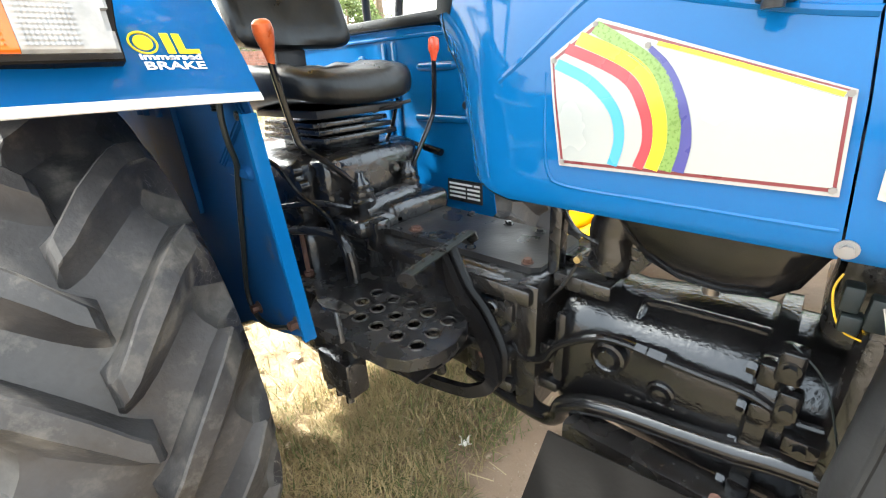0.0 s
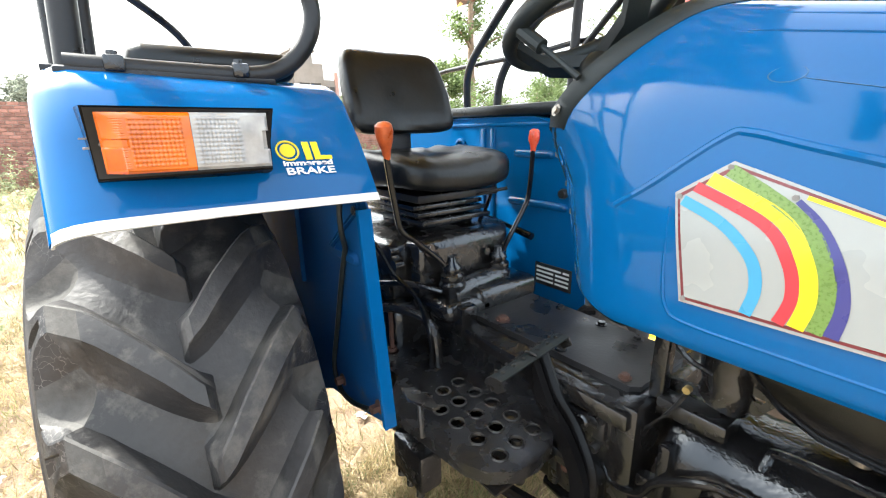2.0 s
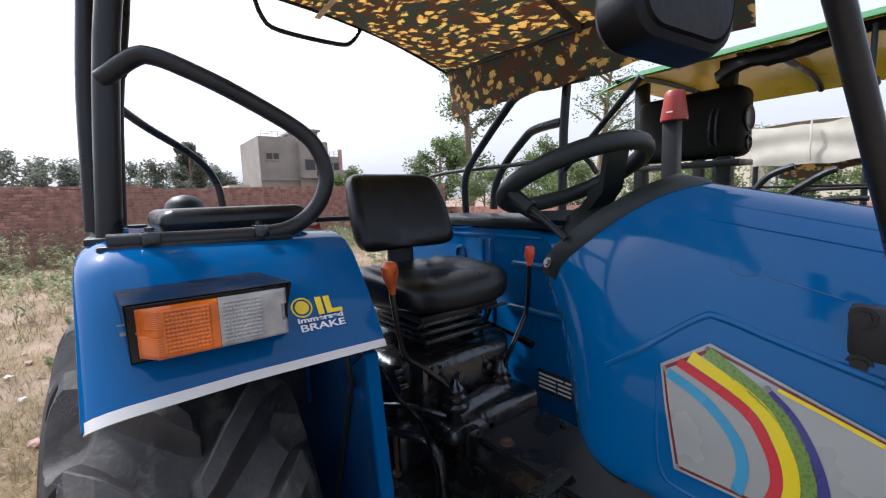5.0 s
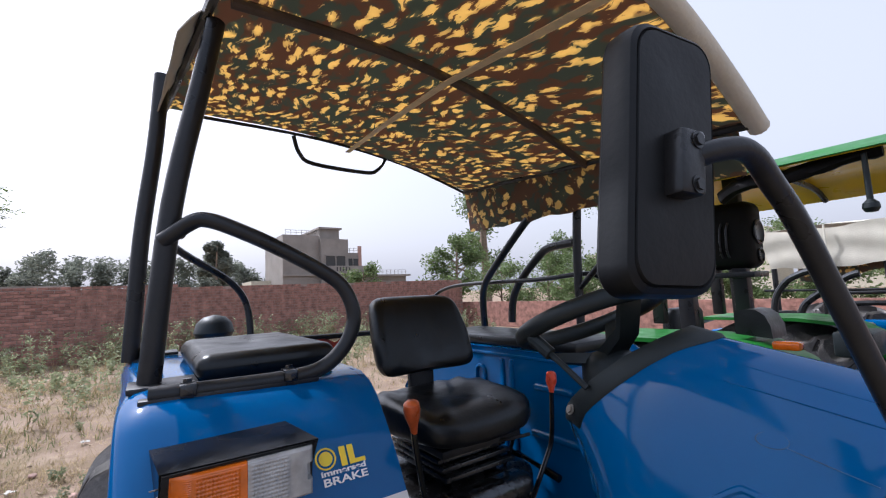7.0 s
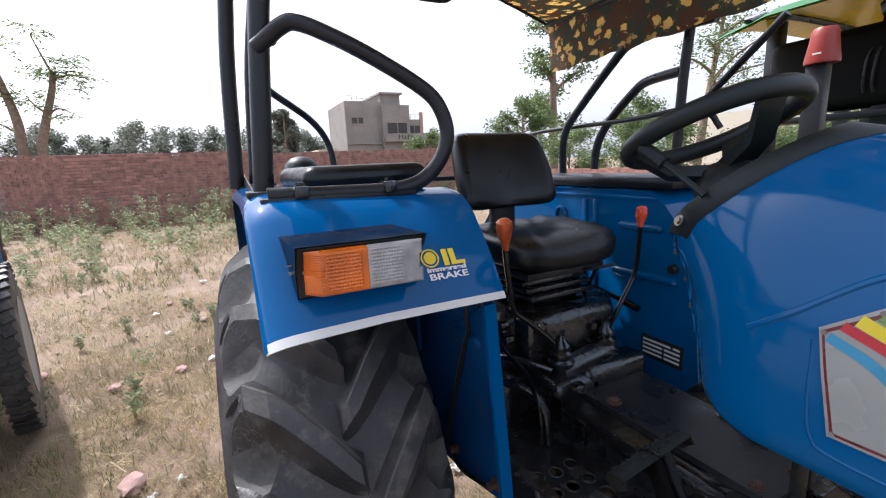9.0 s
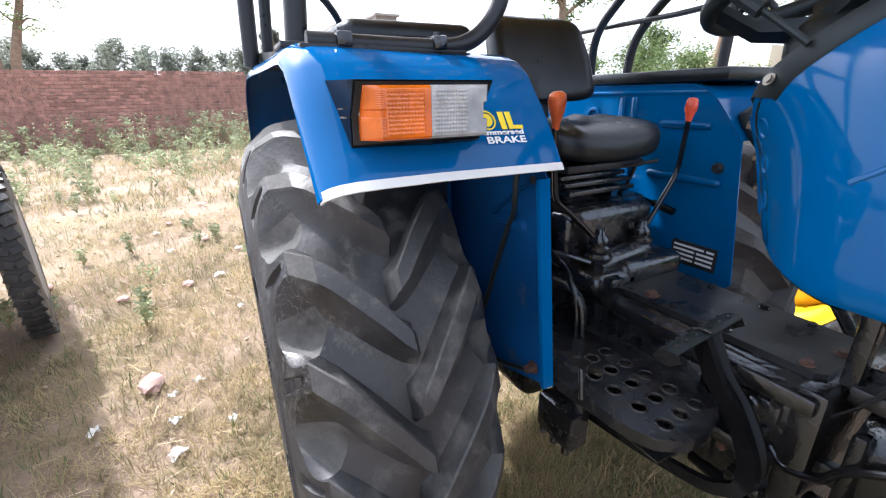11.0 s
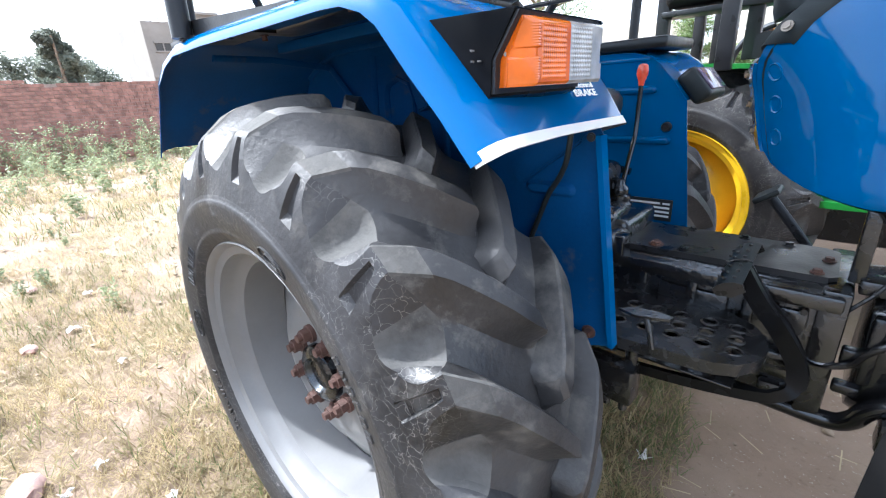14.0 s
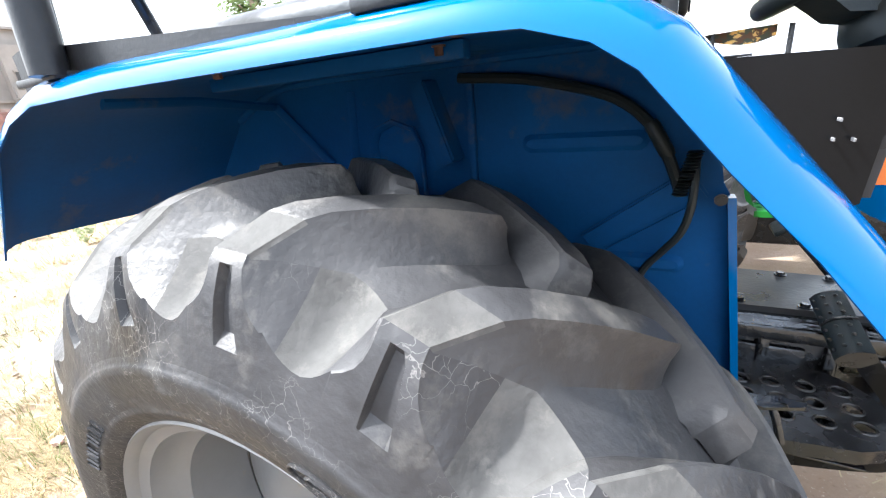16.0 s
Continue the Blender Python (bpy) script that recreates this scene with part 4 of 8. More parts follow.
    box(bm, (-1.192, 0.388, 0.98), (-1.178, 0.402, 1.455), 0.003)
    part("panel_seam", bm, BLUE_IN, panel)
    # added bead that stops light leaking through the joint under the guard's top
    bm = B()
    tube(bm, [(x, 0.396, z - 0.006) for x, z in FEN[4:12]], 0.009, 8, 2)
    part("leak_stop_bead", bm, BLUE_IN, panel)
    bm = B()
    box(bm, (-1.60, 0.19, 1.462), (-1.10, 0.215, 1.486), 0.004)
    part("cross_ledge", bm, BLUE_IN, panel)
    for x, y in ((-1.035, 0.03), (-1.125, 0.17), (-1.40, 0.06)):
        bm = B()
        bolt(bm, (x, y, 1.479), (0, 0, -1), 0.006, 0.012)
        part("arch_bolt", bm, RUST, panel)
    bm = B()
    tube(bm, [(-1.20, 0.386, 1.447), (-1.10, 0.384, 1.437), (-1.022, 0.380, 1.421), (-0.939, 0.378, 1.394), (-0.887, 0.376, 1.352), (-0.862, 0.374, 1.308), (-0.842, 0.372, 1.255)], 0.0085, 8, 5)
    loom = part("wiring_loom", bm, PLASTIC, panel, "taped black wiring loom")
    bm = B()
    lathe(bm, [(-0.03, 0.009), (-0.022, 0.011), (0.022, 0.011), (0.03, 0.009)], (0, 0, 0), "z", 12)
    bmesh.ops.transform(bm, matrix=Matrix.Translation((-0.874, 0.375, 1.331)) @ Matrix.Rotation(radians(-29.6), 4, "Y"), verts=bm.verts)
    part("tape", bm, PLASTIC, loom)
    bm = B()
    for k in range(14):
        lathe(bm, [(-0.002, 0.0085), (0.0, 0.0115), (0.002, 0.0085)], (-0.826 - 0.0012 * k, 0.368, 1.312 - 0.0048 * k), "z", 12)
    part("corrugated_sleeve", bm, PLASTIC, loom, "corrugated black cable sleeve")
    bm = B()
    bolt(bm, (-0.787, 0.378, 1.240), (0, -1, 0), 0.006, 0.004)
    part("panel_clip", bm, BLACKM, panel)
    # two canopy posts
    for k, (x, y0, lean, r) in enumerate(((-1.045, -0.004, 0.115, 0.0215), (-1.58, -0.046, 0.065, 0.0225), (-1.70, 0.012, 0.10, 0.018))):
        bm = B()
        zt = 2.31 if k == 0 else 2.40
        tube(bm, [(x, y0, 1.488 if k == 1 else 1.48), (x - 0.002, y0 + lean * 0.30, 1.86), (x - 0.005, y0 + lean * 0.75, 2.15), (x - 0.005, y0 + lean * 1.0, zt)], r, 14, 5)
        if k == 1:
            box(bm, (x - 0.02, y0 - 0.004, 1.484), (x + 0.02, 0.03, 1.494), 0.002)
        else:
            box(bm, (x - 0.05, y0 - 0.035, 1.486), (x + 0.05, max(y0 + 0.06, 0.08), 1.498), 0.002)
        if k == 0:
            bolt(bm, (x + 0.02, y0 + 0.05, 1.80), (1, -0.6, 0), 0.008, 0.012)
        part("canopy_post", bm, BLACKM, tractor, "black painted steel canopy post")


HP = [(0.606, 1.097), (0.600, 1.112), (0.598, 1.15), (0.603, 1.25), (0.613, 1.32), (0.634, 1.40), (0.660, 1.46), (0.695, 1.513), (0.740, 1.551), (0.79, 1.566)]
XR = [(1.095, -0.355), (1.105, -0.41), (1.12, -0.475), (1.145, -0.535), (1.175, -0.560), (1.256, -0.580), (1.33, -0.594), (1.37, -0.590), (1.42, -0.557), (1.47, -0.50), (1.51, -0.45), (1.54, -0.405), (1.56, -0.372), (1.575, -0.35)]
TUCK = [(1.10, 0.170), (1.145, 0.158), (1.285, 0.108), (1.394, 0.045), (1.47, 0.02)]
HOOD_END = 0.95


def hood_drop(x, z):
    return 0.21 * max(0.0, x + 0.36) * max(0.0, min(1, (z - 1.25) / 0.3))


def hood_tuck(x, z):
    if x >= -0.36:
        return 0.0
    return lerp_list(z, TUCK) * ((-0.36 - x) / 0.19) ** 2


def hood_side_y(x, z):
    z = z + hood_drop(x, z) * 1.1
    return lerp_list(z, [(c, a) for a, c in HP]) + hood_tuck(x, z)


def hood_pt(x, y, z):
    y = y + hood_tuck(x, z) * (1 - max(0, (y - 0.70) / 0.09) if y > 0.70 else 1)
    return Vector((x, y, z - hood_drop(x, z)))


def hood(tractor):
    prof = smooth_path([(0, y, z) for y, z in HP], 4)
    near = [(p.y, p.z) for p in prof]
    full = near + [(2 * CY - y, z) for y, z in near[::-1][1:]]

    def sheet(x0f, x1f, nx):
        bm = B()
        cols = []
        for y, z in full:
            a, b = x0f(z), x1f(z)
            col = []
            for i in range(nx + 1):
                x = a + (b - a) * i / nx
                if y <= CY:
                    p = hood_pt(x, y, z)
                else:
                    p = hood_pt(x, 2 * CY - y, z)
                    p.y = 2 * CY - p.y
                col.append(bm.verts.new(p))
            cols.append(col)
        for c, d in zip(cols, cols[1:]):
            for i in range(nx):
                bm.faces.new((c[i], c[i + 1], d[i + 1], d[i]))
        return bm

    seam = 0.034
    bm = sheet(lambda z: lerp_list(z, XR), lambda z: seam - 0.10 * (z - 1.16), 26)
    thick(bm, 0.003)
    h = part("hood", bm, BLUE, tractor, "glossy blue engine cowl with rounded top", 50)
    bm = sheet(lambda z: seam + 0.0025 - 0.10 * (z - 1.16), lambda z: HOOD_END, 10)
    thick(bm, 0.003)
    part("front_cowl", bm, BLUE, h, "", 50)
    bm = B()
    prism(bm, [(y, z - hood_drop(HOOD_END, z)) for y, z in full], lambda u, v, w: Vector((HOOD_END - w, u, v)), 0.01)
    part("cowl_front_cover", bm, BLUE, h)
    # black trim over the rear edge
    bm = B()
    rows = []
    for y, z in full:
        if z < 1.375:
            continue
        x = lerp_list(z, XR)
        pts = []
        far = y > CY
        yy = 2 * CY - y if far else y
        for dx, lift in ((0.050, 0.001), (0.046, 0.007), (0.0, 0.009), (-0.006, 0.004), (-0.004, -0.012)):
            p = hood_pt(x + dx, yy, z)
            nv = Vector((-0.25, -(0.79 - yy) * 5, 1.0)).normalized()
            p = p + nv * lift
            if far:
                p.y = 2 * CY - p.y
            pts.append(bm.verts.new(p))
        rows.append(pts)
    for a, b in zip(rows, rows[1:]):
        for j in range(4):
            bm.faces.new((a[j], a[j + 1], b[j + 1], b[j]))
    thick(bm, 0.002)
    trim = part("cowl_trim", bm, PLASTIC, tractor, "black moulded trim along the rear edge", 50)
    bm = B()
    p = Vector((-0.548, hood_side_y(-0.548, 1.416) - 0.010, 1.416))
    bolt(bm, p, (-0.3, -1, 0.4), 0.007, 0.006)
    part("trim_screw", bm, STEEL, trim)

    # dashboard closing the rear of the cowl
    bm = B()
    loop = []
    for y, z in full:
        x = lerp_list(z, XR) + 0.012
        far = y > CY
        q = hood_pt(x, 2 * CY - y if far else y, z)
        loop.append(Vector((q.x, 2 * CY - q.y if far else q.y, q.z - 0.004)))
    vs = [bm.verts.new(p) for p in loop]
    mid = [bm.verts.new((p.x + 0.03, CY + (p.y - CY) * 0.75, 1.07 + (p.z - 1.07) * 0.85)) for p in loop]
    for i in range(len(vs) - 1):
        bm.faces.new((vs[i], vs[i + 1], mid[i + 1], mid[i]))
    cen = bm.verts.new((-0.40, CY, 1.25))
    for i in range(len(vs) - 1):
        bm.faces.new((mid[i], mid[i + 1], cen))
    part("dashboard", bm, PLASTIC, h, "black dashboard panel")

    def on(x, z, d=0.0):
        return Vector((x, hood_side_y(x, z) - d, z))

    # raised moulding round the decal
    def ridge(pts, r):
        bm = B()
        tube(bm, [on(x, z, -r * 0.35) for x, z in pts], r, 8, 5)
        return bm
    part("moulding", ridge([(-0.385, 1.275), (-0.335, 1.312), (-0.262, 1.372), (-0.235, 1.378), (-0.17, 1.362), (-0.05, 1.335), (0.015, 1.325)], 0.006), BLUE, h)
    part("moulding", ridge([(-0.305, 1.285), (-0.300, 1.20), (-0.290, 1.150), (-0.262, 1.134), (-0.15, 1.131), (0.0, 1.129), (0.034, 1.129)], 0.0035), BLUE, h)

    def decal(name, outline, ml, d, parent, label=""):
        """A thin sticker on the cowl's side; outline in (x, z)."""
        dense = []
        n = len(outline)
        for i in range(n):
            a, b = outline[i], outline[(i + 1) % n]
            k = max(1, int(math.hypot(b[0] - a[0], b[1] - a[1]) / 0.02))
            dense += [(a[0] + (b[0] - a[0]) * j / k, a[1] + (b[1] - a[1]) * j / k) for j in range(k)]
        bm = B()
        prism(bm, dense, lambda u, v, w: on(u, v, d - w), 0.0012)
        return part(name, bm, ml, parent, label)

    PO = [(-0.300, 1.304), (-0.242, 1.346), (0.016, 1.262), (0.026, 1.164), (-0.272, 1.164)]
    dp = decal("decal_plate", PO, PLATE, 0.0045, tractor, "white plate with a rainbow and red border")
    cx_, cz_ = -0.13, 1.25
    for nm, sx, sz, ml, d in (("red_border", 0.978, 0.952, REDB, 0.0052), ("plate_face", 0.956, 0.905, PLATE, 0.0059)):
        decal(nm, [(cx_ + (x - cx_) * sx, cz_ + (z - cz_) * sz) for x, z in PO], ml, d, dp)

    def stripe(name, pts, w, ml, wend=None):
        path = smooth_path([(x, 0, z) for x, z in pts], 6)
        lft, rgt = [], []
        for i, p in enumerate(path):
            a, b = path[max(i - 1, 0)], path[min(i + 1, len(path) - 1)]
            t = (b - a).normalized()
            s = Vector((t.z, 0, -t.x))
            ww = w + ((wend or w) - w) * i / (len(path) - 1)
            lft.append(p + s * ww)
            rgt.append(p - s * ww)
        bm = B()
        vl = [bm.verts.new(on(p.x, p.z, 0.0068)) for p in lft]
        vr = [bm.verts.new(on(p.x, p.z, 0.0068)) for p in rgt]
        for i in range(len(vl) - 1):
            bm.faces.new((vl[i], vl[i + 1], vr[i + 1], vr[i]))
        part(name, bm, ml, dp)
    stripe("stripe", [(-0.197, 1.172), (-0.192, 1.205), (-0.203, 1.240), (-0.238, 1.273), (-0.288, 1.296)], 0.0065, S_SKY)
    stripe("stripe", [(-0.165, 1.172), (-0.158, 1.205), (-0.168, 1.243), (-0.198, 1.280), (-0.276, 1.314)], 0.0062, S_RED)
    stripe("stripe", [(-0.149, 1.172), (-0.144, 1.206), (-0.154, 1.247), (-0.185, 1.289), (-0.262, 1.325)], 0.0078, S_YEL)
    stripe("stripe", [(-0.133, 1.172), (-0.129, 1.207), (-0.138, 1.248), (-0.168, 1.291), (-0.243, 1.336)], 0.0072, S_GRN)
    stripe("stripe", [(-0.119, 1.172), (-0.116, 1.207), (-0.126, 1.247), (-0.147, 1.284), (-0.172, 1.308)], 0.0068, S_IND, 0.003)
    stripe("stripe", [(-0.165, 1.3125), (-0.10, 1.293), (0.008, 1.258)], 0.0022, S_YEL)
    for x, z in ((-0.293, 1.300), (-0.243, 1.339), (-0.175, 1.311), (-0.267, 1.170), (0.012, 1.259), (0.020, 1.170)):
        bm = B()
        bolt(bm, on(x, z, 0.0055), (0, -1, 0), 0.0036, 0.002, False)
        part("rivet", bm, RIM, dp)
    decal("front_plate", [(0.048, 1.255), (0.34, 1.17), (0.34, 1.10), (0.052, 1.166)], PLATE, 0.0045, h)
    # fastener at the seam
    bm = B()
    p = on(0.044, 1.112, 0.0)
    tube(bm, [p, p + Vector((0, -0.004, 0))], 0.010, 20, 1)
    tube(bm, [p, p + Vector((0, -0.011, 0))], 0.0065, 6, 1)
    part("cowl_fastener", bm, RIM, h)
    # a scuffed ring and scratch in the paint
    bm = B()
    ring = [(-0.219 + 0.018 * math.cos(k * math.pi / 12), 1.442 + 0.009 * math.sin(k * math.pi / 12)) for k in range(25)]
    tube(bm, [on(x, z, 0.0) for x, z in ring], 0.0009, 5, 1)
    tube(bm, [on(x, z, 0.0) for x, z in ((-0.203, 1.437), (-0.17, 1.429), (-0.12, 1.418))], 0.0007, 5, 2)
    part("scuff_mark", bm, SCUFF, h, "grey scuff ring and scratch in the paint")
    for y in (0.700, 0.728):
        bm = B()
        tube(bm, [hood_pt(x, y, lerp_list(y, HP)) + Vector((0, 0, 0.0005)) for x in (-0.40, -0.25, -0.10, 0.0)], 0.0022, 6, 2)
        part("crease", bm, BLUE, h)
    # three dimples by the rear edge
    for xd, z in ((-0.537, 1.207), (-0.547, 1.273), (-0.557, 1.336)):
        bm = B()
        c = on(xd, z, 0.0)
        nn = (on(xd + 0.01, z, 0.0) - c).cross(on(xd, z + 0.01, 0.0) - c).normalized()
        nn = nn if nn.y < 0 else -nn
        lathe(bm, [(0.002, 0.0195), (-0.0012, 0.0186), (-0.0022, 0.0168), (-0.0012, 0.0150), (0.0016, 0.0128), (0.0022, 0.0)], (0, 0, 0), "y", 20)
        bmesh.ops.transform(bm, matrix=Matrix.Translation(c) @ Vector((0, -1, 0)).rotation_difference(nn).to_matrix().to_4x4(), verts=bm.verts)
        part("dimple", bm, BLUE, h)
    bm = B()
    rows = []
    for k in range(13):
        z = 1.17 + 0.185 * k / 12
        x = lerp_list(z, XR)
        y = hood_side_y(x, z)
        rows.append([bm.verts.new((x + dx, y + dy, z)) for dx, dy in ((-0.001, 0.001), (-0.008, 0.006), (-0.022, 0.05), (-0.018, 0.075))])
    for a, b in zip(rows, rows[1:]):
        for j in range(3):
            bm.faces.new((a[j], a[j + 1], b[j + 1], b[j]))
    thick(bm, 0.002)
    rp = part("rear_plate", bm, BLUE, h, "blue plate bolted inside the cowl's rear edge")
    for z in (1.215, 1.273, 1.335):
        bm = B()
        x = lerp_list(z, XR)
        bolt(bm, (x - 0.018, hood_side_y(x, z) + 0.030, z), (-0.95, -0.3, 0), 0.008, 0.008)
        part("plate_bolt", bm, STEEL, rp)
    # mirror bracket
    bm = B()
    c = on(-0.085, 1.385, 0.006)
    box(bm, (c.x - 0.030, c.y - 0.004, c.z - 0.045), (c.x + 0.05, c.y + 0.012, c.z + 0.035), 0.006)
    box(bm, (c.x + 0.005, c.y - 0.035, c.z - 0.045), (c.x + 0.04, c.y, c.z + 0.0), 0.006)
    for dz in (-0.03, 0.022):
        bolt(bm, (c.x - 0.018, c.y - 0.004, c.z + dz), (0, -1, 0), 0.008, 0.005)
    br = part("mirror_bracket", bm, BLACKM, tractor, "black bracket bolted to the cowl")
    bm = B()
    tube(bm, [(-0.062, 0.595, 1.335), (-0.063, 0.592, 1.40), (-0.070, 0.575, 1.46), (-0.108, 0.475, 1.68), (-0.118, 0.435, 1.735), (-0.122, 0.400, 1.760), (-0.135, 0.372, 1.760), (-0.158, 0.345, 1.750)], 0.0098, 12, 6)
    part("mirror_arm", bm, BLACKM, br)
    # mirror head
    o = Vector((-0.171, 0.3545, 1.760))
    u, v = Vector((0.018, 0.110, -0.006)), Vector((0.0, 0.043, 0.238))
    un, vn = u.normalized(), v.normalized()
    nn = un.cross(vn).normalized()
    if nn.x < 0:
        nn = -nn
    rr = 0.026
    hw, hh = u.length / 2, v.length / 2
    outline = []
    for cx, cz, a0 in ((hw - rr, hh - rr, 0), (-hw + rr, hh - rr, 90), (-hw + rr, -hh + rr, 180), (hw - rr, -hh + rr, 270)):
        for k in range(7):
            w = radians(a0 + 15 * k)
            outline.append((cx + rr * math.cos(w), cz + rr * math.sin(w)))
    bm = B()
    rings = []
    for sc, d in ((0.0, 0.017), (0.55, 0.0168), (0.82, 0.0155), (0.845, 0.0125), (0.87, 0.0148), (0.95, 0.012), (0.985, 0.007), (1.0, -0.002), (1.0, -0.014), (0.96, -0.018)):
        if sc == 0:
            rings.append([bm.verts.new(o + nn * d)])
        else:
            rings.append([bm.verts.new(o + un * (a * sc) + vn * (b * (1 - (1 - sc) * hw / hh)) + nn * d) for a, b in outline])
    m = len(outline)
    for k in range(m):
        bm.faces.new((rings[0][0], rings[1][k], rings[1][(k + 1) % m]))
    for a, b in zip(rings[1:], rings[2:]):
        for k in range(m):
            bm.faces.new((a[k], a[(k + 1) % m], b[(k + 1) % m], b[k]))
    part("mirror_head", bm, MIRRORB, br, "black ribbed mirror housing seen from its back", 28)
    bm = B()
    vs = [bm.verts.new(o + un * (a * 0.90) + vn * (b * 0.93) - nn * 0.0165) for a, b in outline]
    bm.faces.new(vs)
    thick(bm, 0.002)
    part("mirror_glass", bm, REFLECT, br)
    bm = B()
    M = Matrix.Translation(o + nn * 0.023 - vn * 0.010) @ Matrix((un, vn, nn)).transposed().to_4x4()
    box(bm, (-0.018, -0.030, -0.010), (0.012, 0.026, 0.010), 0.004, M)
    bolt(bm, o + nn * 0.032 - vn * 0.032, nn, 0.005, 0.004)
    bolt(bm, o + nn * 0.032 + vn * 0.006, nn, 0.005, 0.004)
    part("mirror_clamp", bm, BLACKM, br)
    return h


def seat(tractor):
    sy = 0.818
    bm = B()
    # backrest: an upright pad, thicker below, wrapping forward at its sides
    w, hgt = 0.195, 0.135

    def ring(sc, d):
        pts = []
        for k in range(40):
            a = 2 * math.pi * k / 40
            c, s = math.cos(a), math.sin(a)
            e = 7.0
            u = math.copysign(abs(c) ** (2 / e), c) * w * sc
            v = math.copysign(abs(s) ** (2 / e), s) * (hgt - (w - w * sc) * 0.9)
            if v > 0:
                u *= 1 - 0.10 * (v / hgt)
            bow = 0.055 * (u / w) ** 2
            pts.append(Vector((-1.385 + d + bow - 0.05 * v / hgt, sy + u, 1.508 + v)))
        return [bm.verts.new(p) for p in pts]
    rings = [ring(0.55, 0.052), ring(0.80, 0.050), ring(0.93, 0.042), ring(0.99, 0.026), ring(1.0, 0.0), ring(0.97, -0.025), ring(0.85, -0.038)]
    bm.faces.new(rings[0])
    for a, b in zip(rings, rings[1:]):
        for k in range(40):
            bm.faces.new((a[k], a[(k + 1) % 40], b[(k + 1) % 40], b[k]))
    bm.faces.new(rings[-1][::-1])
    s = part("seat", bm, VINYL, tractor, "black vinyl driver's seat", 50)
    # cushion
    bm = B()
    rings = []
    for sc, z in ((0.0, 1.314), (0.3, 1.316), (0.5, 1.319), (0.66, 1.321), (0.80, 1.321), (0.90, 1.317), (0.965, 1.307), (0.998, 1.294), (1.005, 1.278), (0.998, 1.262), (0.98, 1.250), (0.93, 1.243), (0.85, 1.241), (0.0, 1.241)):
        if sc == 0:
            rings.append([bm.verts.new((-1.158, sy - 0.01, z))])
            continue
        ring_ = []
        for k in range(48):
            a = 2 * math.pi * k / 48
            c, q = math.cos(a), math.sin(a)
            e = 4.6
            x = math.copysign(abs(c) ** (2 / e), c) * 0.208 * sc
            y = math.copysign(abs(q) ** (2 / e), q) * 0.215 * sc
            dz = 0.012 * (y / 0.2) ** 2 - 0.02 * max(0, x / 0.2) ** 3 + 0.004 * math.sin(9 * y * 9 + x * 30) * (1 if z > 1.31 else 0)
            p = Vector((-1.158 + x, sy - 0.01 + y, z + dz - (0.022 - 0.10 * x if z < 1.285 else 0)))
            fold = noise.noise(Vector((p.x * 11, p.y * 5, p.z * 16))) + 0.5 * noise.noise(p * 31)
            ring_.append(bm.verts.new(p + Vector((0.35 * c, 0.35 * q, 1.0)) * (0.0045 * fold)))
        rings.append(ring_)
    n = 48
    for k in range(n):
        bm.faces.new((rings[0][0], rings[1][k], rings[1][(k + 1) % n]))
        bm.faces.new((rings[-1][0], rings[-2][(k + 1) % n], rings[-2][k]))
    for a, b in zip(rings[1:-1], rings[2:-1]):
        for k in range(n):
            bm.faces.new((a[k], a[(k + 1) % n], b[(k + 1) % n], b[k]))
    part("seat_cushion", bm, VINYL, s, "worn creased black vinyl cushion", 60)
    bm = B()
    box(bm, (-1.36, sy - 0.05, 1.25), (-1.33, sy + 0.05, 1.42), 0.008)
    box(bm, (-1.34, sy - 0.15, 1.190), (-1.00, sy + 0.15, 1.212), 0.004)
    part("seat_frame", bm, BLACKM, s)
    bm = B()
    for k, z in enumerate((1.125, 1.145, 1.163)):
        box(bm, (-1.34 + 0.01 * k, sy - 0.14, z), (-1.00 - 0.02 * k, sy + 0.12, z + 0.014), 0.003)
    box(bm, (-1.30, sy - 0.10, 1.10), (-1.06, sy + 0.10, 1.137), 0.006)
    part("seat_suspension", bm, GREASE, s, "greasy black seat slide")
    bm = B()
    tube(bm, [(-1.02, sy + 0.05, 1.19), (-0.97, sy + 0.09, 1.205), (-0.94, sy + 0.13, 1.215)], 0.005, 8, 3)
    part("slide_lever", bm, BLACKM, s)
    return s


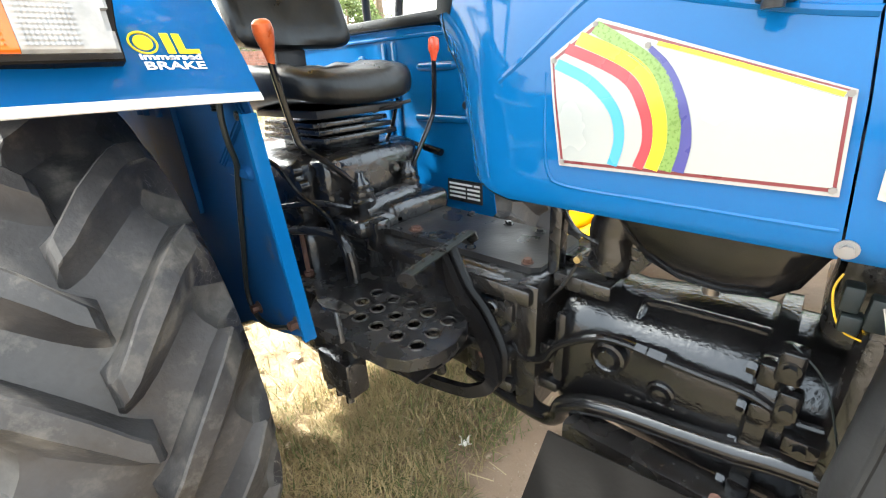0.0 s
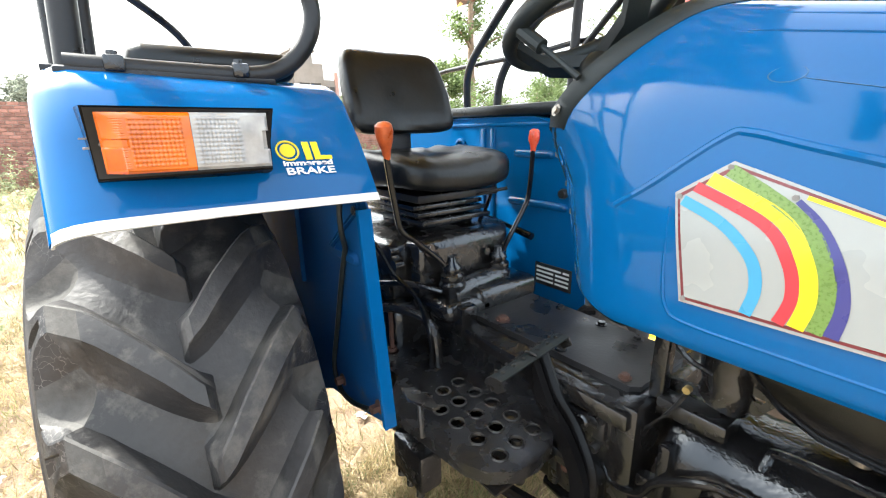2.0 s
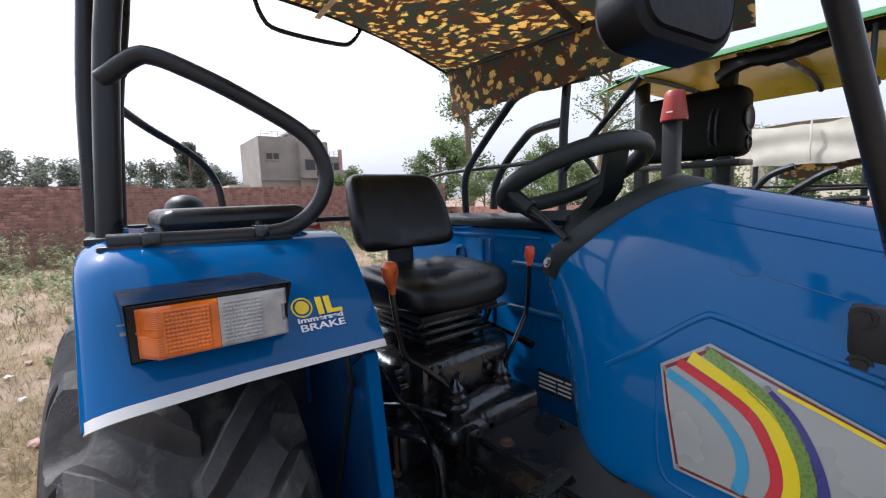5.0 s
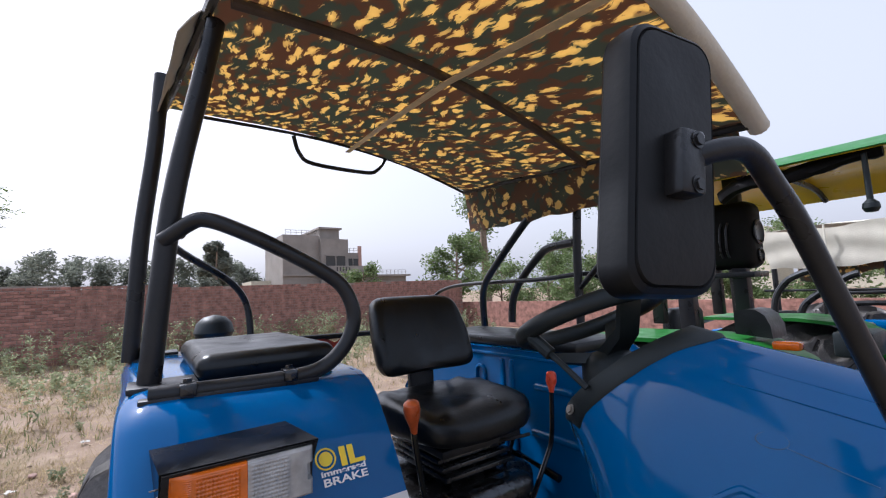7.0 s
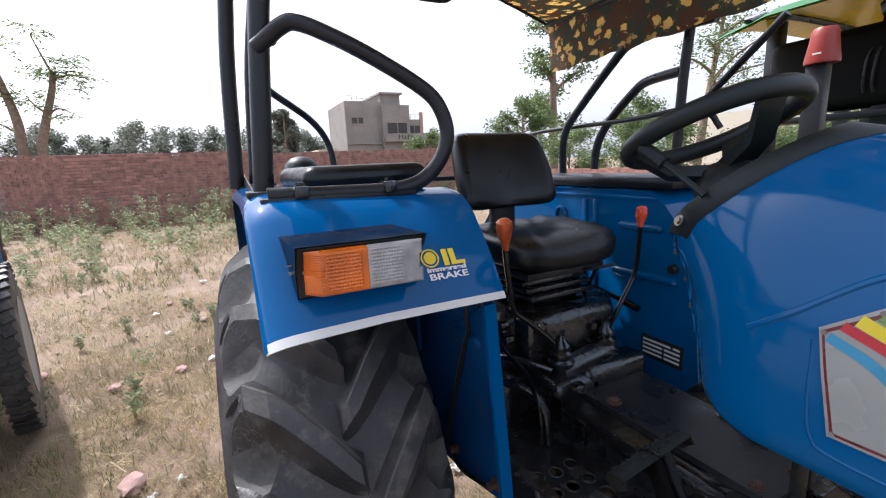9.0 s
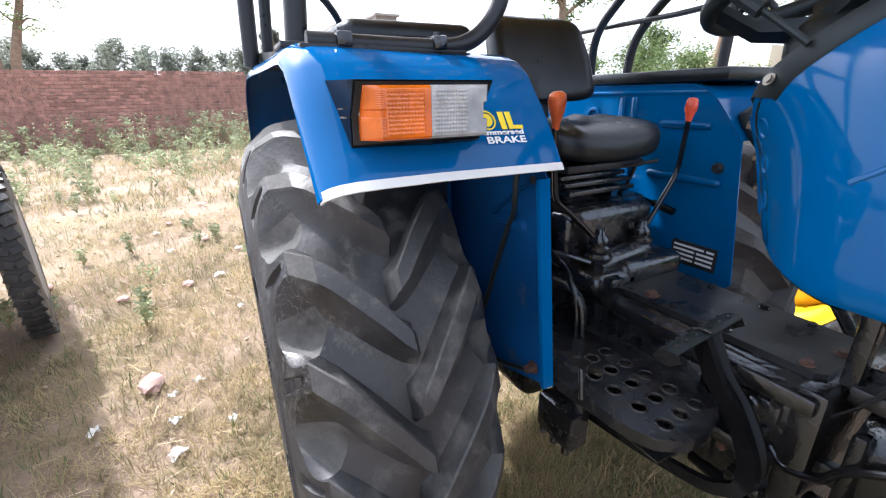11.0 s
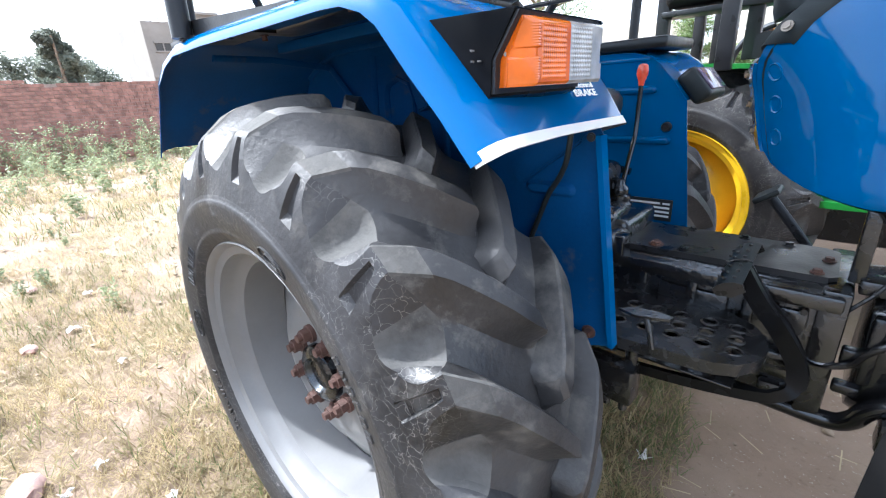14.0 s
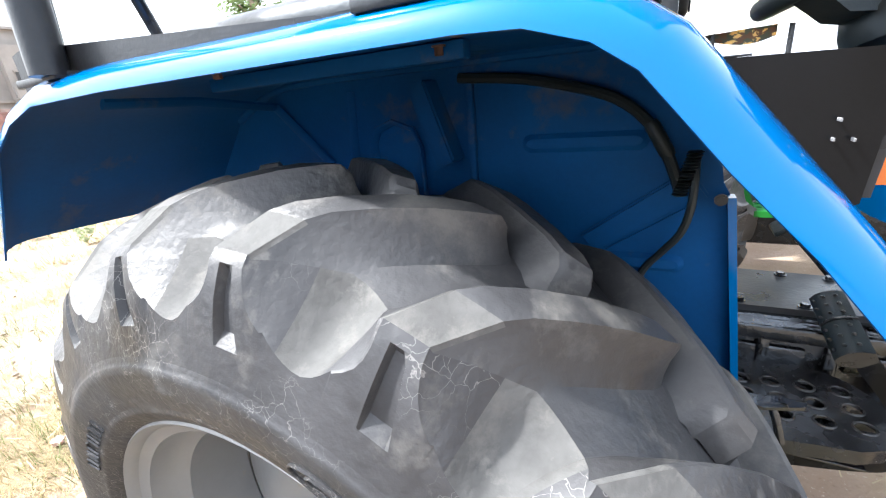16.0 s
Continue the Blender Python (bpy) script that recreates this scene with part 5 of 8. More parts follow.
def steering(tractor):
    c = Vector((-0.582, CY, 1.582))
    tilt = Matrix.Rotation(radians(-23), 4, "Y")
    bm = B()
    R, r = 0.151, 0.0165
    ring = [Vector((R * math.cos(2 * math.pi * k / 60), R * math.sin(2 * math.pi * k / 60), 0)) for k in range(60)]
    vs = []
    for k, p in enumerate(ring):
        d = p.normalized()
        vs.append([bm.verts.new(p + r * (math.cos(2 * math.pi * j / 12) * d * (1.0 + 0.0) + math.sin(2 * math.pi * j / 12) * Vector((0, 0, 1.15)))) for j in range(12)])
    for k in range(60):
        a, b = vs[k], vs[(k + 1) % 60]
        for j in range(12):
            bm.faces.new((a[j], a[(j + 1) % 12], b[(j + 1) % 12], b[j]))
    bmesh.ops.transform(bm, matrix=Matrix.Translation(c) @ tilt, verts=bm.verts)
    w = part("steering_wheel", bm, PLASTIC, tractor, "black steering wheel with three broad spokes", 60)
    bm = B()
    for a in (radians(343), radians(103), radians(223)):
        d, q = Vector((math.cos(a), math.sin(a), 0)), Vector((-math.sin(a), math.cos(a), 0))
        p0, p1, p2 = d * 0.02 - Vector((0, 0, 0.088)), d * 0.095 - Vector((0, 0, 0.062)), d * 0.147
        rows = []
        for p, hw, th in ((p0, 0.030, 0.012), (p1, 0.024, 0.010), (p2, 0.025, 0.009)):
            rows.append([bm.verts.new(p + q * hw * sx + Vector((0, 0, th * sz))) for sx, sz in ((-1, 1), (1, 1), (1, -1), (-1, -1))])
        for A, Bq in zip(rows, rows[1:]):
            for j in range(4):
                bm.faces.new((A[j], A[(j + 1) % 4], Bq[(j + 1) % 4], Bq[j]))
    lathe(bm, [(-0.135, 0.062), (-0.115, 0.060), (-0.10, 0.055), (-0.085, 0.050), (-0.074, 0.036), (-0.072, 0.0)], (0, 0, 0), "z", 28)
    bmesh.ops.transform(bm, matrix=Matrix.Translation(c) @ tilt, verts=bm.verts)
    part("spokes", bm, PLASTIC, w)
    bm = B()
    k = tilt @ Vector((0, 0, 1))
    rod(bm, c - k * 0.12, c - k * 0.26 + Vector((0.02, 0, 0)), 0.040, 16)
    part("steering_column", bm, PLASTIC, w)
    # stalks
    for pts, r0, nm in (([(-0.50, 0.66, 1.465), (-0.545, 0.655, 1.50), (-0.583, 0.65, 1.528)], 0.006, "throttle_lever"),):
        bm = B()
        tube(bm, pts, r0, 8, 3)
        e, f = Vector(pts[-1]), Vector(pts[-2])
        d = (e - f).normalized()
        tube(bm, [e - d * 0.012, e + d * 0.004, e + d * 0.025, e + d * 0.042], 0.0135, 10, 2)
        part(nm, bm, PLASTIC, w)


def levers(tractor):
    def knob(bm, p, d, L=0.062, r=0.0215):
        d = Vector(d).normalized()
        q = d.to_track_quat("Z", "Y").to_matrix().to_4x4()
        v0 = set(bm.verts)
        lathe(bm, [(-L * 0.95, 0.0075), (-L * 0.6, 0.0105), (-L * 0.2, 0.0175), (L * 0.15, r), (L * 0.40, r * 0.9), (L * 0.5, r * 0.6), (L * 0.53, 0.0)], (0, 0, 0), "z", 18)
        bmesh.ops.transform(bm, matrix=Matrix.Translation(p) @ q, verts=[v for v in bm.verts if v not in v0])

    for path, kn, ml, lab in (
        ([(-0.895, 0.700, 1.015), (-0.905, 0.66, 1.06), (-0.915, 0.60, 1.115), (-0.918, 0.562, 1.148), (-0.911, 0.545, 1.20), (-0.892, 0.519, 1.30), (-0.884, 0.511, 1.34)], (-0.877, 0.505, 1.376), KNOB, "long black gear lever with a worn orange knob"),
        ([(-0.919, 0.895, 1.005), (-0.925, 0.935, 1.05), (-0.937, 1.012, 1.132), (-0.941, 1.042, 1.175), (-0.944, 1.056, 1.25), (-0.944, 1.060, 1.32)], (-0.944, 1.063, 1.360), KNOBR, "thin black gear lever with a red knob"),
    ):
        bm = B()
        tube(bm, path, 0.0075, 10, 4)
        lv = part("gear_lever", bm, BLACK, tractor, lab)
        bm = B()
        knob(bm, Vector(kn), Vector(kn) - Vector(path[-2]), 0.056 if ml is KNOB else 0.045, 0.0205 if ml is KNOB else 0.017)
        part("knob", bm, ml, lv)
        bm = B()
        p = Vector(path[0])
        lathe(bm, [(-0.085, 0.026), (-0.05, 0.028), (-0.042, 0.036), (-0.03, 0.038), (-0.022, 0.030), (-0.014, 0.034), (-0.004, 0.033), (0.002, 0.024), (0.012, 0.027), (0.02, 0.024), (0.03, 0.013), (0.045, 0.011)], p, "z", 22)
        part("boot", bm, GREASE, lv, "greasy rubber lever boot", 50)
    # hydraulic lever on the far side
    bm = B()
    tube(bm, [(-1.10, 0.92, 1.02), (-1.04, 0.95, 1.13), (-1.02, 0.97, 1.22)], 0.006, 8, 3)
    part("lift_lever", bm, BLACK, tractor)
    bm = B()
    rod(bm, (-1.15, 1.09, 1.070), (-0.99, 1.094, 1.041), 0.008, 10)
    rod(bm, (-1.04, 1.093, 1.050), (-0.965, 1.095, 1.036), 0.0125, 12)
    prism(bm, [(-1.21, 1.04), (-1.12, 1.035), (-1.11, 1.055), (-1.12, 1.075), (-1.17, 1.085), (-1.21, 1.075)], lambda u, v, w: Vector((u, 1.075 + w, v)), 0.006)
    part("hand_brake", bm, BLACK, tractor, "black hand brake lever on its quadrant")
    bm = B()
    tube(bm, [(-1.16, 0.46, 1.16), (-1.08, 0.50, 1.13), (-1.00, 0.53, 1.10), (-0.95, 0.55, 1.03), (-0.88, 0.58, 0.97), (-0.84, 0.585, 0.88), (-0.83, 0.58, 0.80)], 0.0065, 8, 4)
    part("control_cable", bm, BLACK, tractor, "black control cable")
    bm = B()
    tube(bm, [(-1.02, 0.50, 0.93), (-0.92, 0.56, 0.935), (-0.85, 0.60, 0.90), (-0.825, 0.60, 0.80)], 0.012, 10, 4)
    tube(bm, [(-1.05, 0.52, 0.98), (-0.94, 0.58, 1.0), (-0.86, 0.64, 0.985)], 0.008, 8, 4)
    part("hydraulic_hose", bm, GREASE, tractor)
    bm = B()
    rod(bm, (-0.975, 0.55, 0.80), (-0.975, 0.55, 0.93), 0.0065, 8)
    bolt(bm, (-0.975, 0.55, 0.795), (0, 0, 1), 0.013, 0.014)
    part("dip_rod", bm, RUST, tractor, "rusty orange rod")


def driveline(tractor):
    # gearbox
    bm = B()
    box(bm, (-1.02, 0.70, 0.60), (-0.36, 0.98, 0.896), 0.015)
    g = part("gearbox", bm, GREASE, tractor, "greasy black cast iron gearbox", 40)
    for nm, lo, hi in (("top_flange", (-1.02, 0.672, 0.855), (-0.36, 0.99, 0.892)), ("side_ledge", (-0.95, 0.665, 0.70), (-0.40, 0.72, 0.735)), ("front_flange", (-0.40, 0.688, 0.58), (-0.35, 1.0, 0.900))):
        bm = B()
        box(bm, lo, hi, 0.008)
        part(nm, bm, GREASE, g)
    for x in (-0.88, -0.76, -0.64, -0.52):
        bm = B()
        box(bm, (x - 0.012, 0.682, 0.62), (x + 0.012, 0.71, 0.86), 0.005)
        part("rib", bm, GREASE, g)
    for x, z, rr in ((-0.462, 0.815, 0.016), (-0.43, 0.77, 0.010), (-0.44, 0.68, 0.011), (-0.49, 0.68, 0.011), (-0.42, 0.84, 0.009)):
        bm = B()
        lathe(bm, [(-0.016, 0.0), (-0.016, rr * 0.8), (-0.012, rr), (0.02, rr)], (x, 0.70, z), "y", 14)
        part("gearbox_bolt", bm, RUST if rr == 0.011 else GREASE, g)
    for x0, x1, z0, z1, d in ((-0.475, -0.405, 0.66, 0.70, 0.682), (-0.50, -0.41, 0.79, 0.838, 0.690), (-0.47, -0.40, 0.615, 0.645, 0.676)):
        bm = B()
        box(bm, (x0, d, z0), (x1, 0.72, z1), 0.008)
        part("casting_pad", bm, GREASE, g)
    bm = B()
    box(bm, (-0.72, 0.688, 0.755), (-0.56, 0.71, 0.835), 0.01)
    part("side_cover", bm, GREASE, g)
    bm = B()
    o = [(-0.862, 0.722), (-0.395, 0.735), (-0.380, 0.75), (-0.382, 0.925), (-0.41, 0.945), (-0.90, 0.955), (-0.92, 0.94), (-0.915, 0.76)]
    prism(bm, o, lambda u, v, w: Vector((u, v, 0.911 - w)), 0.015)
    part("cover_plate", bm, BLACKM, g, "black sheet cover plate with scuffed gloss")
    for x, y, r in ((-0.756, 0.757, 0.013), (-0.687, 0.747, 0.009), (-0.565, 0.748, 0.009), (-0.416, 0.755, 0.009), (-0.871, 0.934, 0.009), (-0.708, 0.930, 0.009), (-0.580, 0.926, 0.009), (-0.483, 0.922, 0.009), (-0.87, 0.76, 0.009), (-0.40, 0.85, 0.009)):
        bm = B()
        bolt(bm, (x, y, 0.911), (0, 0, 1), r, 0.009)
        part("cover_bolt", bm, RUST if r > 0.01 or x > -0.45 else GREASE, g)
    # turret for the levers
    bm = B()
    box(bm, (-0.97, 0.74, 0.895), (-0.83, 0.98, 0.965), 0.022, seg=3)
    box(bm, (-0.99, 0.635, 0.895), (-0.83, 0.80, 0.950), 0.022, seg=3)
    rod(bm, (-0.897, 0.69, 0.950), (-0.918, 0.91, 0.960), 0.034, 14)
    box(bm, (-0.87, 0.665, 0.86), (-0.81, 0.72, 0.945), 0.008)
    part("lever_turret", bm, GREASE, g)
    # rear axle and lift housing
    bm = B()
    box(bm, (-1.72, 0.55, 0.48), (-0.98, 1.04, 0.93), 0.05, seg=3)
    box(bm, (-1.55, 0.56, 0.90), (-1.00, 1.04, 1.10), 0.045, seg=3)
    box(bm, (-1.03, 0.62, 0.93), (-0.94, 0.97, 1.10), 0.03, seg=3)
    lathe(bm, [(-0.52, 0.10), (-0.30, 0.12), (-0.22, 0.15), (0.22, 0.15), (0.30, 0.12), (0.52, 0.10)], (AX, CY, AZ), "y", 28)
    for x, z in ((-1.015, 1.07), (-0.99, 1.035), (-1.02, 1.0)):
        rod(bm, (x, 0.60, z), (x, 0.575, z), 0.016, 12)
    for y in (0.66, 0.75, 0.86, 0.93):
        bolt(bm, (-0.94, y, 1.075 - 0.04 * (y > 0.7)), (1, 0, 0.1), 0.012, 0.012)
        bolt(bm, (-0.94, y, 0.985), (1, 0, 0.1), 0.010, 0.012)
    part("rear_axle_housing", bm, GREASE, tractor, "black cast rear axle and lift housing", 40)
    # clutch housing and engine
    bm = B()
    section = [(0.795, 0.905), (0.772, 0.898), (0.745, 0.884), (0.722, 0.866), (0.708, 0.845), (0.700, 0.81), (0.699, 0.76), (0.700, 0.70), (0.706, 0.655), (0.722, 0.62), (0.75, 0.595), (0.79, 0.585)]
    section = section + [(1.66 - y, z) for y, z in section[::-1]]
    rings = []
    for x, d in ((-0.318, 0.030), (-0.314, 0.012), (-0.300, 0.006), (-0.270, 0.004), (-0.240, 0.010), (-0.205, 0.012), (-0.15, 0.005), (-0.10, 0.0), (-0.04, -0.004), (0.0, -0.003), (0.006, -0.020), (0.030, -0.022), (0.034, 0.0), (0.09, 0.0)):
        rings.append([bm.verts.new((x, y + d * (0.83 - y) / 0.13, z + d * (0.745 - z) / 0.16)) for y, z in section])
    n = len(section)
    for a, b in zip(rings, rings[1:]):
        for k in range(n):
            bm.faces.new((a[k], a[(k + 1) % n], b[(k + 1) % n], b[k]))
    bm.faces.new(rings[0])
    bm.faces.new(rings[-1][::-1])
    c = part("clutch_housing", bm, CAST, tractor, "glossy black painted cast clutch housing", 40)
    bm = B()
    tube(bm, [(-0.178, 0.748, 0.866), (-0.176, 0.762, 0.884), (-0.168, 0.772, 0.893), (-0.083, 0.773, 0.898), (0.004, 0.773, 0.900)], 0.0085, 8, 3)
    part("housing_ridge", bm, CAST, c)
    for x, z, r in ((-0.209, 0.796, 0.030), (-0.114, 0.766, 0.022)):
        bm = B()
        lathe(bm, [(0.004, r * 1.12), (-0.008, r * 1.05), (-0.010, r * 0.85), (-0.004, r * 0.66), (-0.012, r * 0.5), (-0.013, 0)], (x, 0.704, z), "y", 24)
        part("housing_boss", bm, CAST, c)
    for x0, x1, z0, z1, d in ((-0.312, -0.290, 0.70, 0.86, 0.690), (-0.345, -0.305, 0.735, 0.775, 0.692), (-0.345, -0.300, 0.665, 0.690, 0.690), (0.004, 0.020, 0.640, 0.80, 0.690)):
        bm = B()
        box(bm, (x0, d, z0), (x1, 0.72, z1), 0.006)
        part("casting_pad", bm, CAST, c)
    for z in (0.66, 0.745, 0.815, 0.885):
        bm = B()
        box(bm, (0.002, 0.676, z - 0.020), (0.036, 0.710, z + 0.020), 0.008)
        bolt(bm, (0.002, 0.690, z), (-1, 0, 0), 0.011, 0.012)
        part("flange_lug", bm, CAST, c)
    bm = B()
    for i in range(9):
        box(bm, (-0.17 + i * 0.018, 0.697, 0.722 + i * 0.003), (-0.160 + i * 0.018, 0.7015, 0.737 + i * 0.003), 0.001)
    part("cast_marks", bm, CAST, c, "raised casting number bars")
    # sheet brackets and hose clips beside the flange
    for lo, hi in (((0.020, 0.655, 0.895), (0.050, 0.690, 0.945)), ((0.030, 0.660, 0.825), (0.058, 0.690, 0.880)), ((0.048, 0.650, 0.790), (0.090, 0.690, 0.822))):
        bm = B()
        box(bm, lo, hi, 0.006)
        bolt(bm, ((lo[0] + hi[0]) / 2, lo[1], (lo[2] + hi[2]) / 2), (0, -1, 0), 0.008, 0.008)
        part("hose_bracket", bm, BLACK, c)
    bm = B()
    box(bm, (0.085, 0.66, 0.54), (0.92, 1.0, 1.02), 0.02)
    box(bm, (0.050, 0.715, 0.93), (0.92, 0.98, 1.14), 0.02)
    eb = part("engine_block", bm, GREASE, tractor, "black engine block under the cowl")
    for k in range(5):
        bm = B()
        box(bm, (0.11 + 0.16 * k, 0.635, 0.60), (0.22 + 0.16 * k, 0.665, 0.95), 0.01)
        part("block_rib", bm, GREASE, eb)
    # fuel tank under the cowl
    bm = B()
    rings = []
    for x, zb in ((-0.225, 1.050), (-0.20, 1.010), (-0.165, 0.980), (-0.12, 0.962), (-0.06, 0.957), (-0.01, 0.966), (0.02, 0.99), (0.045, 1.05)):
        pts = [(0.665, 1.115), (0.660, 1.085), (0.672, zb + 0.055), (0.700, zb + 0.024), (0.745, zb + 0.004), (0.80, zb), (0.90, zb), (0.97, 1.11)]
        rings.append([bm.verts.new((x, y, max(z, zb))) for y, z in pts])
    for a, b in zip(rings, rings[1:]):
        for j in range(7):
            bm.faces.new((a[j], a[j + 1], b[j + 1], b[j]))
    bm.faces.new(rings[0])
    bm.faces.new(rings[-1])
    bm2 = bm
    t = part("fuel_tank", bm2, BLACK, tractor, "dark sheet steel fuel tank", 60)
    bm = B()
    rod(bm, (-0.082, 0.755, 0.966), (-0.082, 0.755, 0.949), 0.012, 14)
    part("drain_plug", bm, STEEL, t)
    # pipes
    bm = B()
    tube(bm, [(-0.414, 0.700, 0.742), (-0.378, 0.692, 0.722), (-0.331, 0.686, 0.742), (-0.308, 0.684, 0.781), (-0.28, 0.682, 0.809), (-0.228, 0.682, 0.842), (-0.188, 0.685, 0.850), (-0.114, 0.686, 0.846), (-0.064, 0.686, 0.844), (0.002, 0.684, 0.843), (0.051, 0.682, 0.828), (0.10, 0.682, 0.831)], 0.0078, 10, 5)
    p = part("fuel_pipe", bm, BLACK, tractor, "thin black steel pipe with a union")
    bm = B()
    tube(bm, [(-0.160, 0.6855, 0.8495), (-0.142, 0.6858, 0.848)], 0.0128, 6, 1)
    tube(bm, [(-0.139, 0.6858, 0.848), (-0.112, 0.686, 0.846)], 0.0142, 6, 1)
    part("pipe_union", bm, BLACK, p)
    bm = B()
    tube(bm, [(-0.56, 0.73, 0.575), (-0.42, 0.71, 0.580), (-0.33, 0.70, 0.586), (-0.297, 0.692, 0.612), (-0.279, 0.684, 0.652), (-0.244, 0.68, 0.681), (-0.17, 0.68, 0.706), (-0.076, 0.68, 0.721), (0.002, 0.68, 0.734), (0.122, 0.68, 0.756), (0.5, 0.68, 0.77)], 0.0205, 14, 6)
    e = part("side_pipe", bm, BLACK, tractor, "thick glossy black pipe along the housing")
    bm = B()
    tube(bm, [(0.105, 0.68, 0.753), (0.128, 0.68, 0.757)], 0.026, 14, 1)
    part("pipe_clip", bm, STEEL, e)
    # lower frame rail and step bracket plate
    bm = B()
    box(bm, (-0.26, 0.64, 0.585), (0.9, 0.70, 0.655), 0.006)
    f = part("frame_rail", bm, GREASE, tractor, "greasy brown frame rail")
    for x in (-0.13, -0.06):
        bm = B()
        lathe(bm, [(-0.03, 0.016), (-0.026, 0.026), (-0.006, 0.026), (0.0, 0.02)], (x, 0.64, 0.62), "y", 16)
        part("rail_bolt", bm, GREASE, f)
    bm = B()
    bolt(bm, (0.0, 0.615, 0.655), (0, -0.2, 1), 0.015, 0.016)
    rod(bm, (0.0, 0.615, 0.665), (0.0, 0.612, 0.695), 0.009, 10)
    part("rusty_stud", bm, RUST, f)
    bm = B()
    prism(bm, [(-0.262, 0.0), (0.30, 0.0), (0.30, 0.30), (-0.292, 0.30)], lambda u, v, w: Vector((u, 0.592 - v * 0.42 - w * 0.9, 0.672 - v * 0.9 + 0.10 * (u + 0.26) + w * 0.42)), 0.006)
    part("battery_box_lid", bm, SOOT, tractor, "flat black steel plate")
    # canister at the front
    bm = B()
    rings = []
    for z, r in ((0.74, 0.060), (0.755, 0.078), (0.80, 0.084), (0.90, 0.080), (0.985, 0.078), (1.0, 0.068), (1.003, 0.0)):
        rings.append((z, r))
    lathe(bm, [(z + 0.03, r) for z, r in rings], (0.172, 0.575, 0), "z", 28)
    can = part("filter_canister", bm, MIRRORB, tractor, "black plastic filter canister", 50)
    for w in (-0.62, -0.12, 0.30):
        bm = B()
        e = Vector((math.sin(w - 0.3), -math.cos(w - 0.3), 0))
        tube(bm, [Vector((0.172, 0.575, z)) + e * r for z, r in ((0.80, 0.076), (0.83, 0.083), (0.93, 0.079), (1.0, 0.078), (1.022, 0.070))], 0.005, 8, 4)
        part("canister_rib", bm, MIRRORB, can)
    for pts, ml in (([(0.052, 0.665, 1.06), (0.048, 0.66, 1.042), (0.054, 0.66, 1.015), (0.066, 0.66, 0.992), (0.085, 0.66, 0.985)], YWIRE), ([(0.09, 0.64, 1.04), (0.10, 0.625, 1.01), (0.105, 0.615, 0.985)], STEEL), ([(0.03, 0.67, 0.95), (0.07, 0.65, 0.92), (0.10, 0.64, 0.84)], PLASTIC)):
        bm = B()
        tube(bm, pts, 0.0013, 6, 4)
        part("wire", bm, ml, tractor)
    bm = B()
    box(bm, (0.056, 0.650, 1.020), (0.074, 0.675, 1.052), 0.003)
    box(bm, (0.060, 0.648, 0.995), (0.080, 0.672, 1.017), 0.003)
    box(bm, (0.080, 0.645, 1.005), (0.100, 0.668, 1.045), 0.003)
    part("wire_plug", bm, PLASTIC, tractor)
    # linkage by the gearbox front
    bm = B()
    prism(bm, [(-0.350, 0.915), (-0.275, 0.925), (-0.206, 0.932), (-0.186, 0.962), (-0.202, 0.976), (-0.227, 0.984), (-0.252, 0.968), (-0.262, 0.945), (-0.350, 0.935)], lambda u, v, w: Vector((u, 0.785 + w, v)), 0.008, [[(-0.235, 0.958), (-0.205, 0.956), (-0.200, 0.964), (-0.230, 0.968)]])
    box(bm, (-0.365, 0.745, 0.905), (-0.338, 0.775, 1.09), 0.004)
    box(bm, (-0.345, 0.735, 0.885), (-0.23, 0.80, 0.918), 0.006)
    rod(bm, (-0.236, 0.775, 0.943), (-0.236, 0.80, 0.943), 0.012, 10)
    tube(bm, [(-0.345, 0.745, 1.06), (-0.31, 0.74, 1.015), (-0.27, 0.765, 0.985), (-0.235, 0.78, 0.975)], 0.0045, 6, 3)
    tube(bm, [(-0.293, 0.728, 0.955), (-0.315, 0.725, 0.905), (-0.345, 0.722, 0.860), (-0.378, 0.715, 0.815), (-0.40, 0.705, 0.79)], 0.004, 6, 3)
    lk = part("clutch_linkage", bm, GREASE, tractor)
    bm = B()
    lathe(bm, [(-0.006, 0.0), (-0.006, 0.0065), (0.006, 0.0065), (0.006, 0)], (-0.293, 0.728, 0.961), "y", 14)
    part("brass_nut", bm, BRASS, lk)
    bm = B()
    box(bm, (-0.30, 0.74, 1.07), (-0.2, 0.95, 1.15), 0.01)
    tube(bm, [(-0.262, 0.80, 0.93), (-0.255, 0.80, 0.96), (-0.262, 0.80, 1.0), (-0.252, 0.80, 1.04), (-0.255, 0.80, 1.12)], 0.042, 14, 3)
    part("under_dash_box", bm, GREASE, tractor)


WORN = mat("worn_black_steel", (0.03, 0.03, 0.031), 0.3, metal=0.5, var=0.3, scale=40)


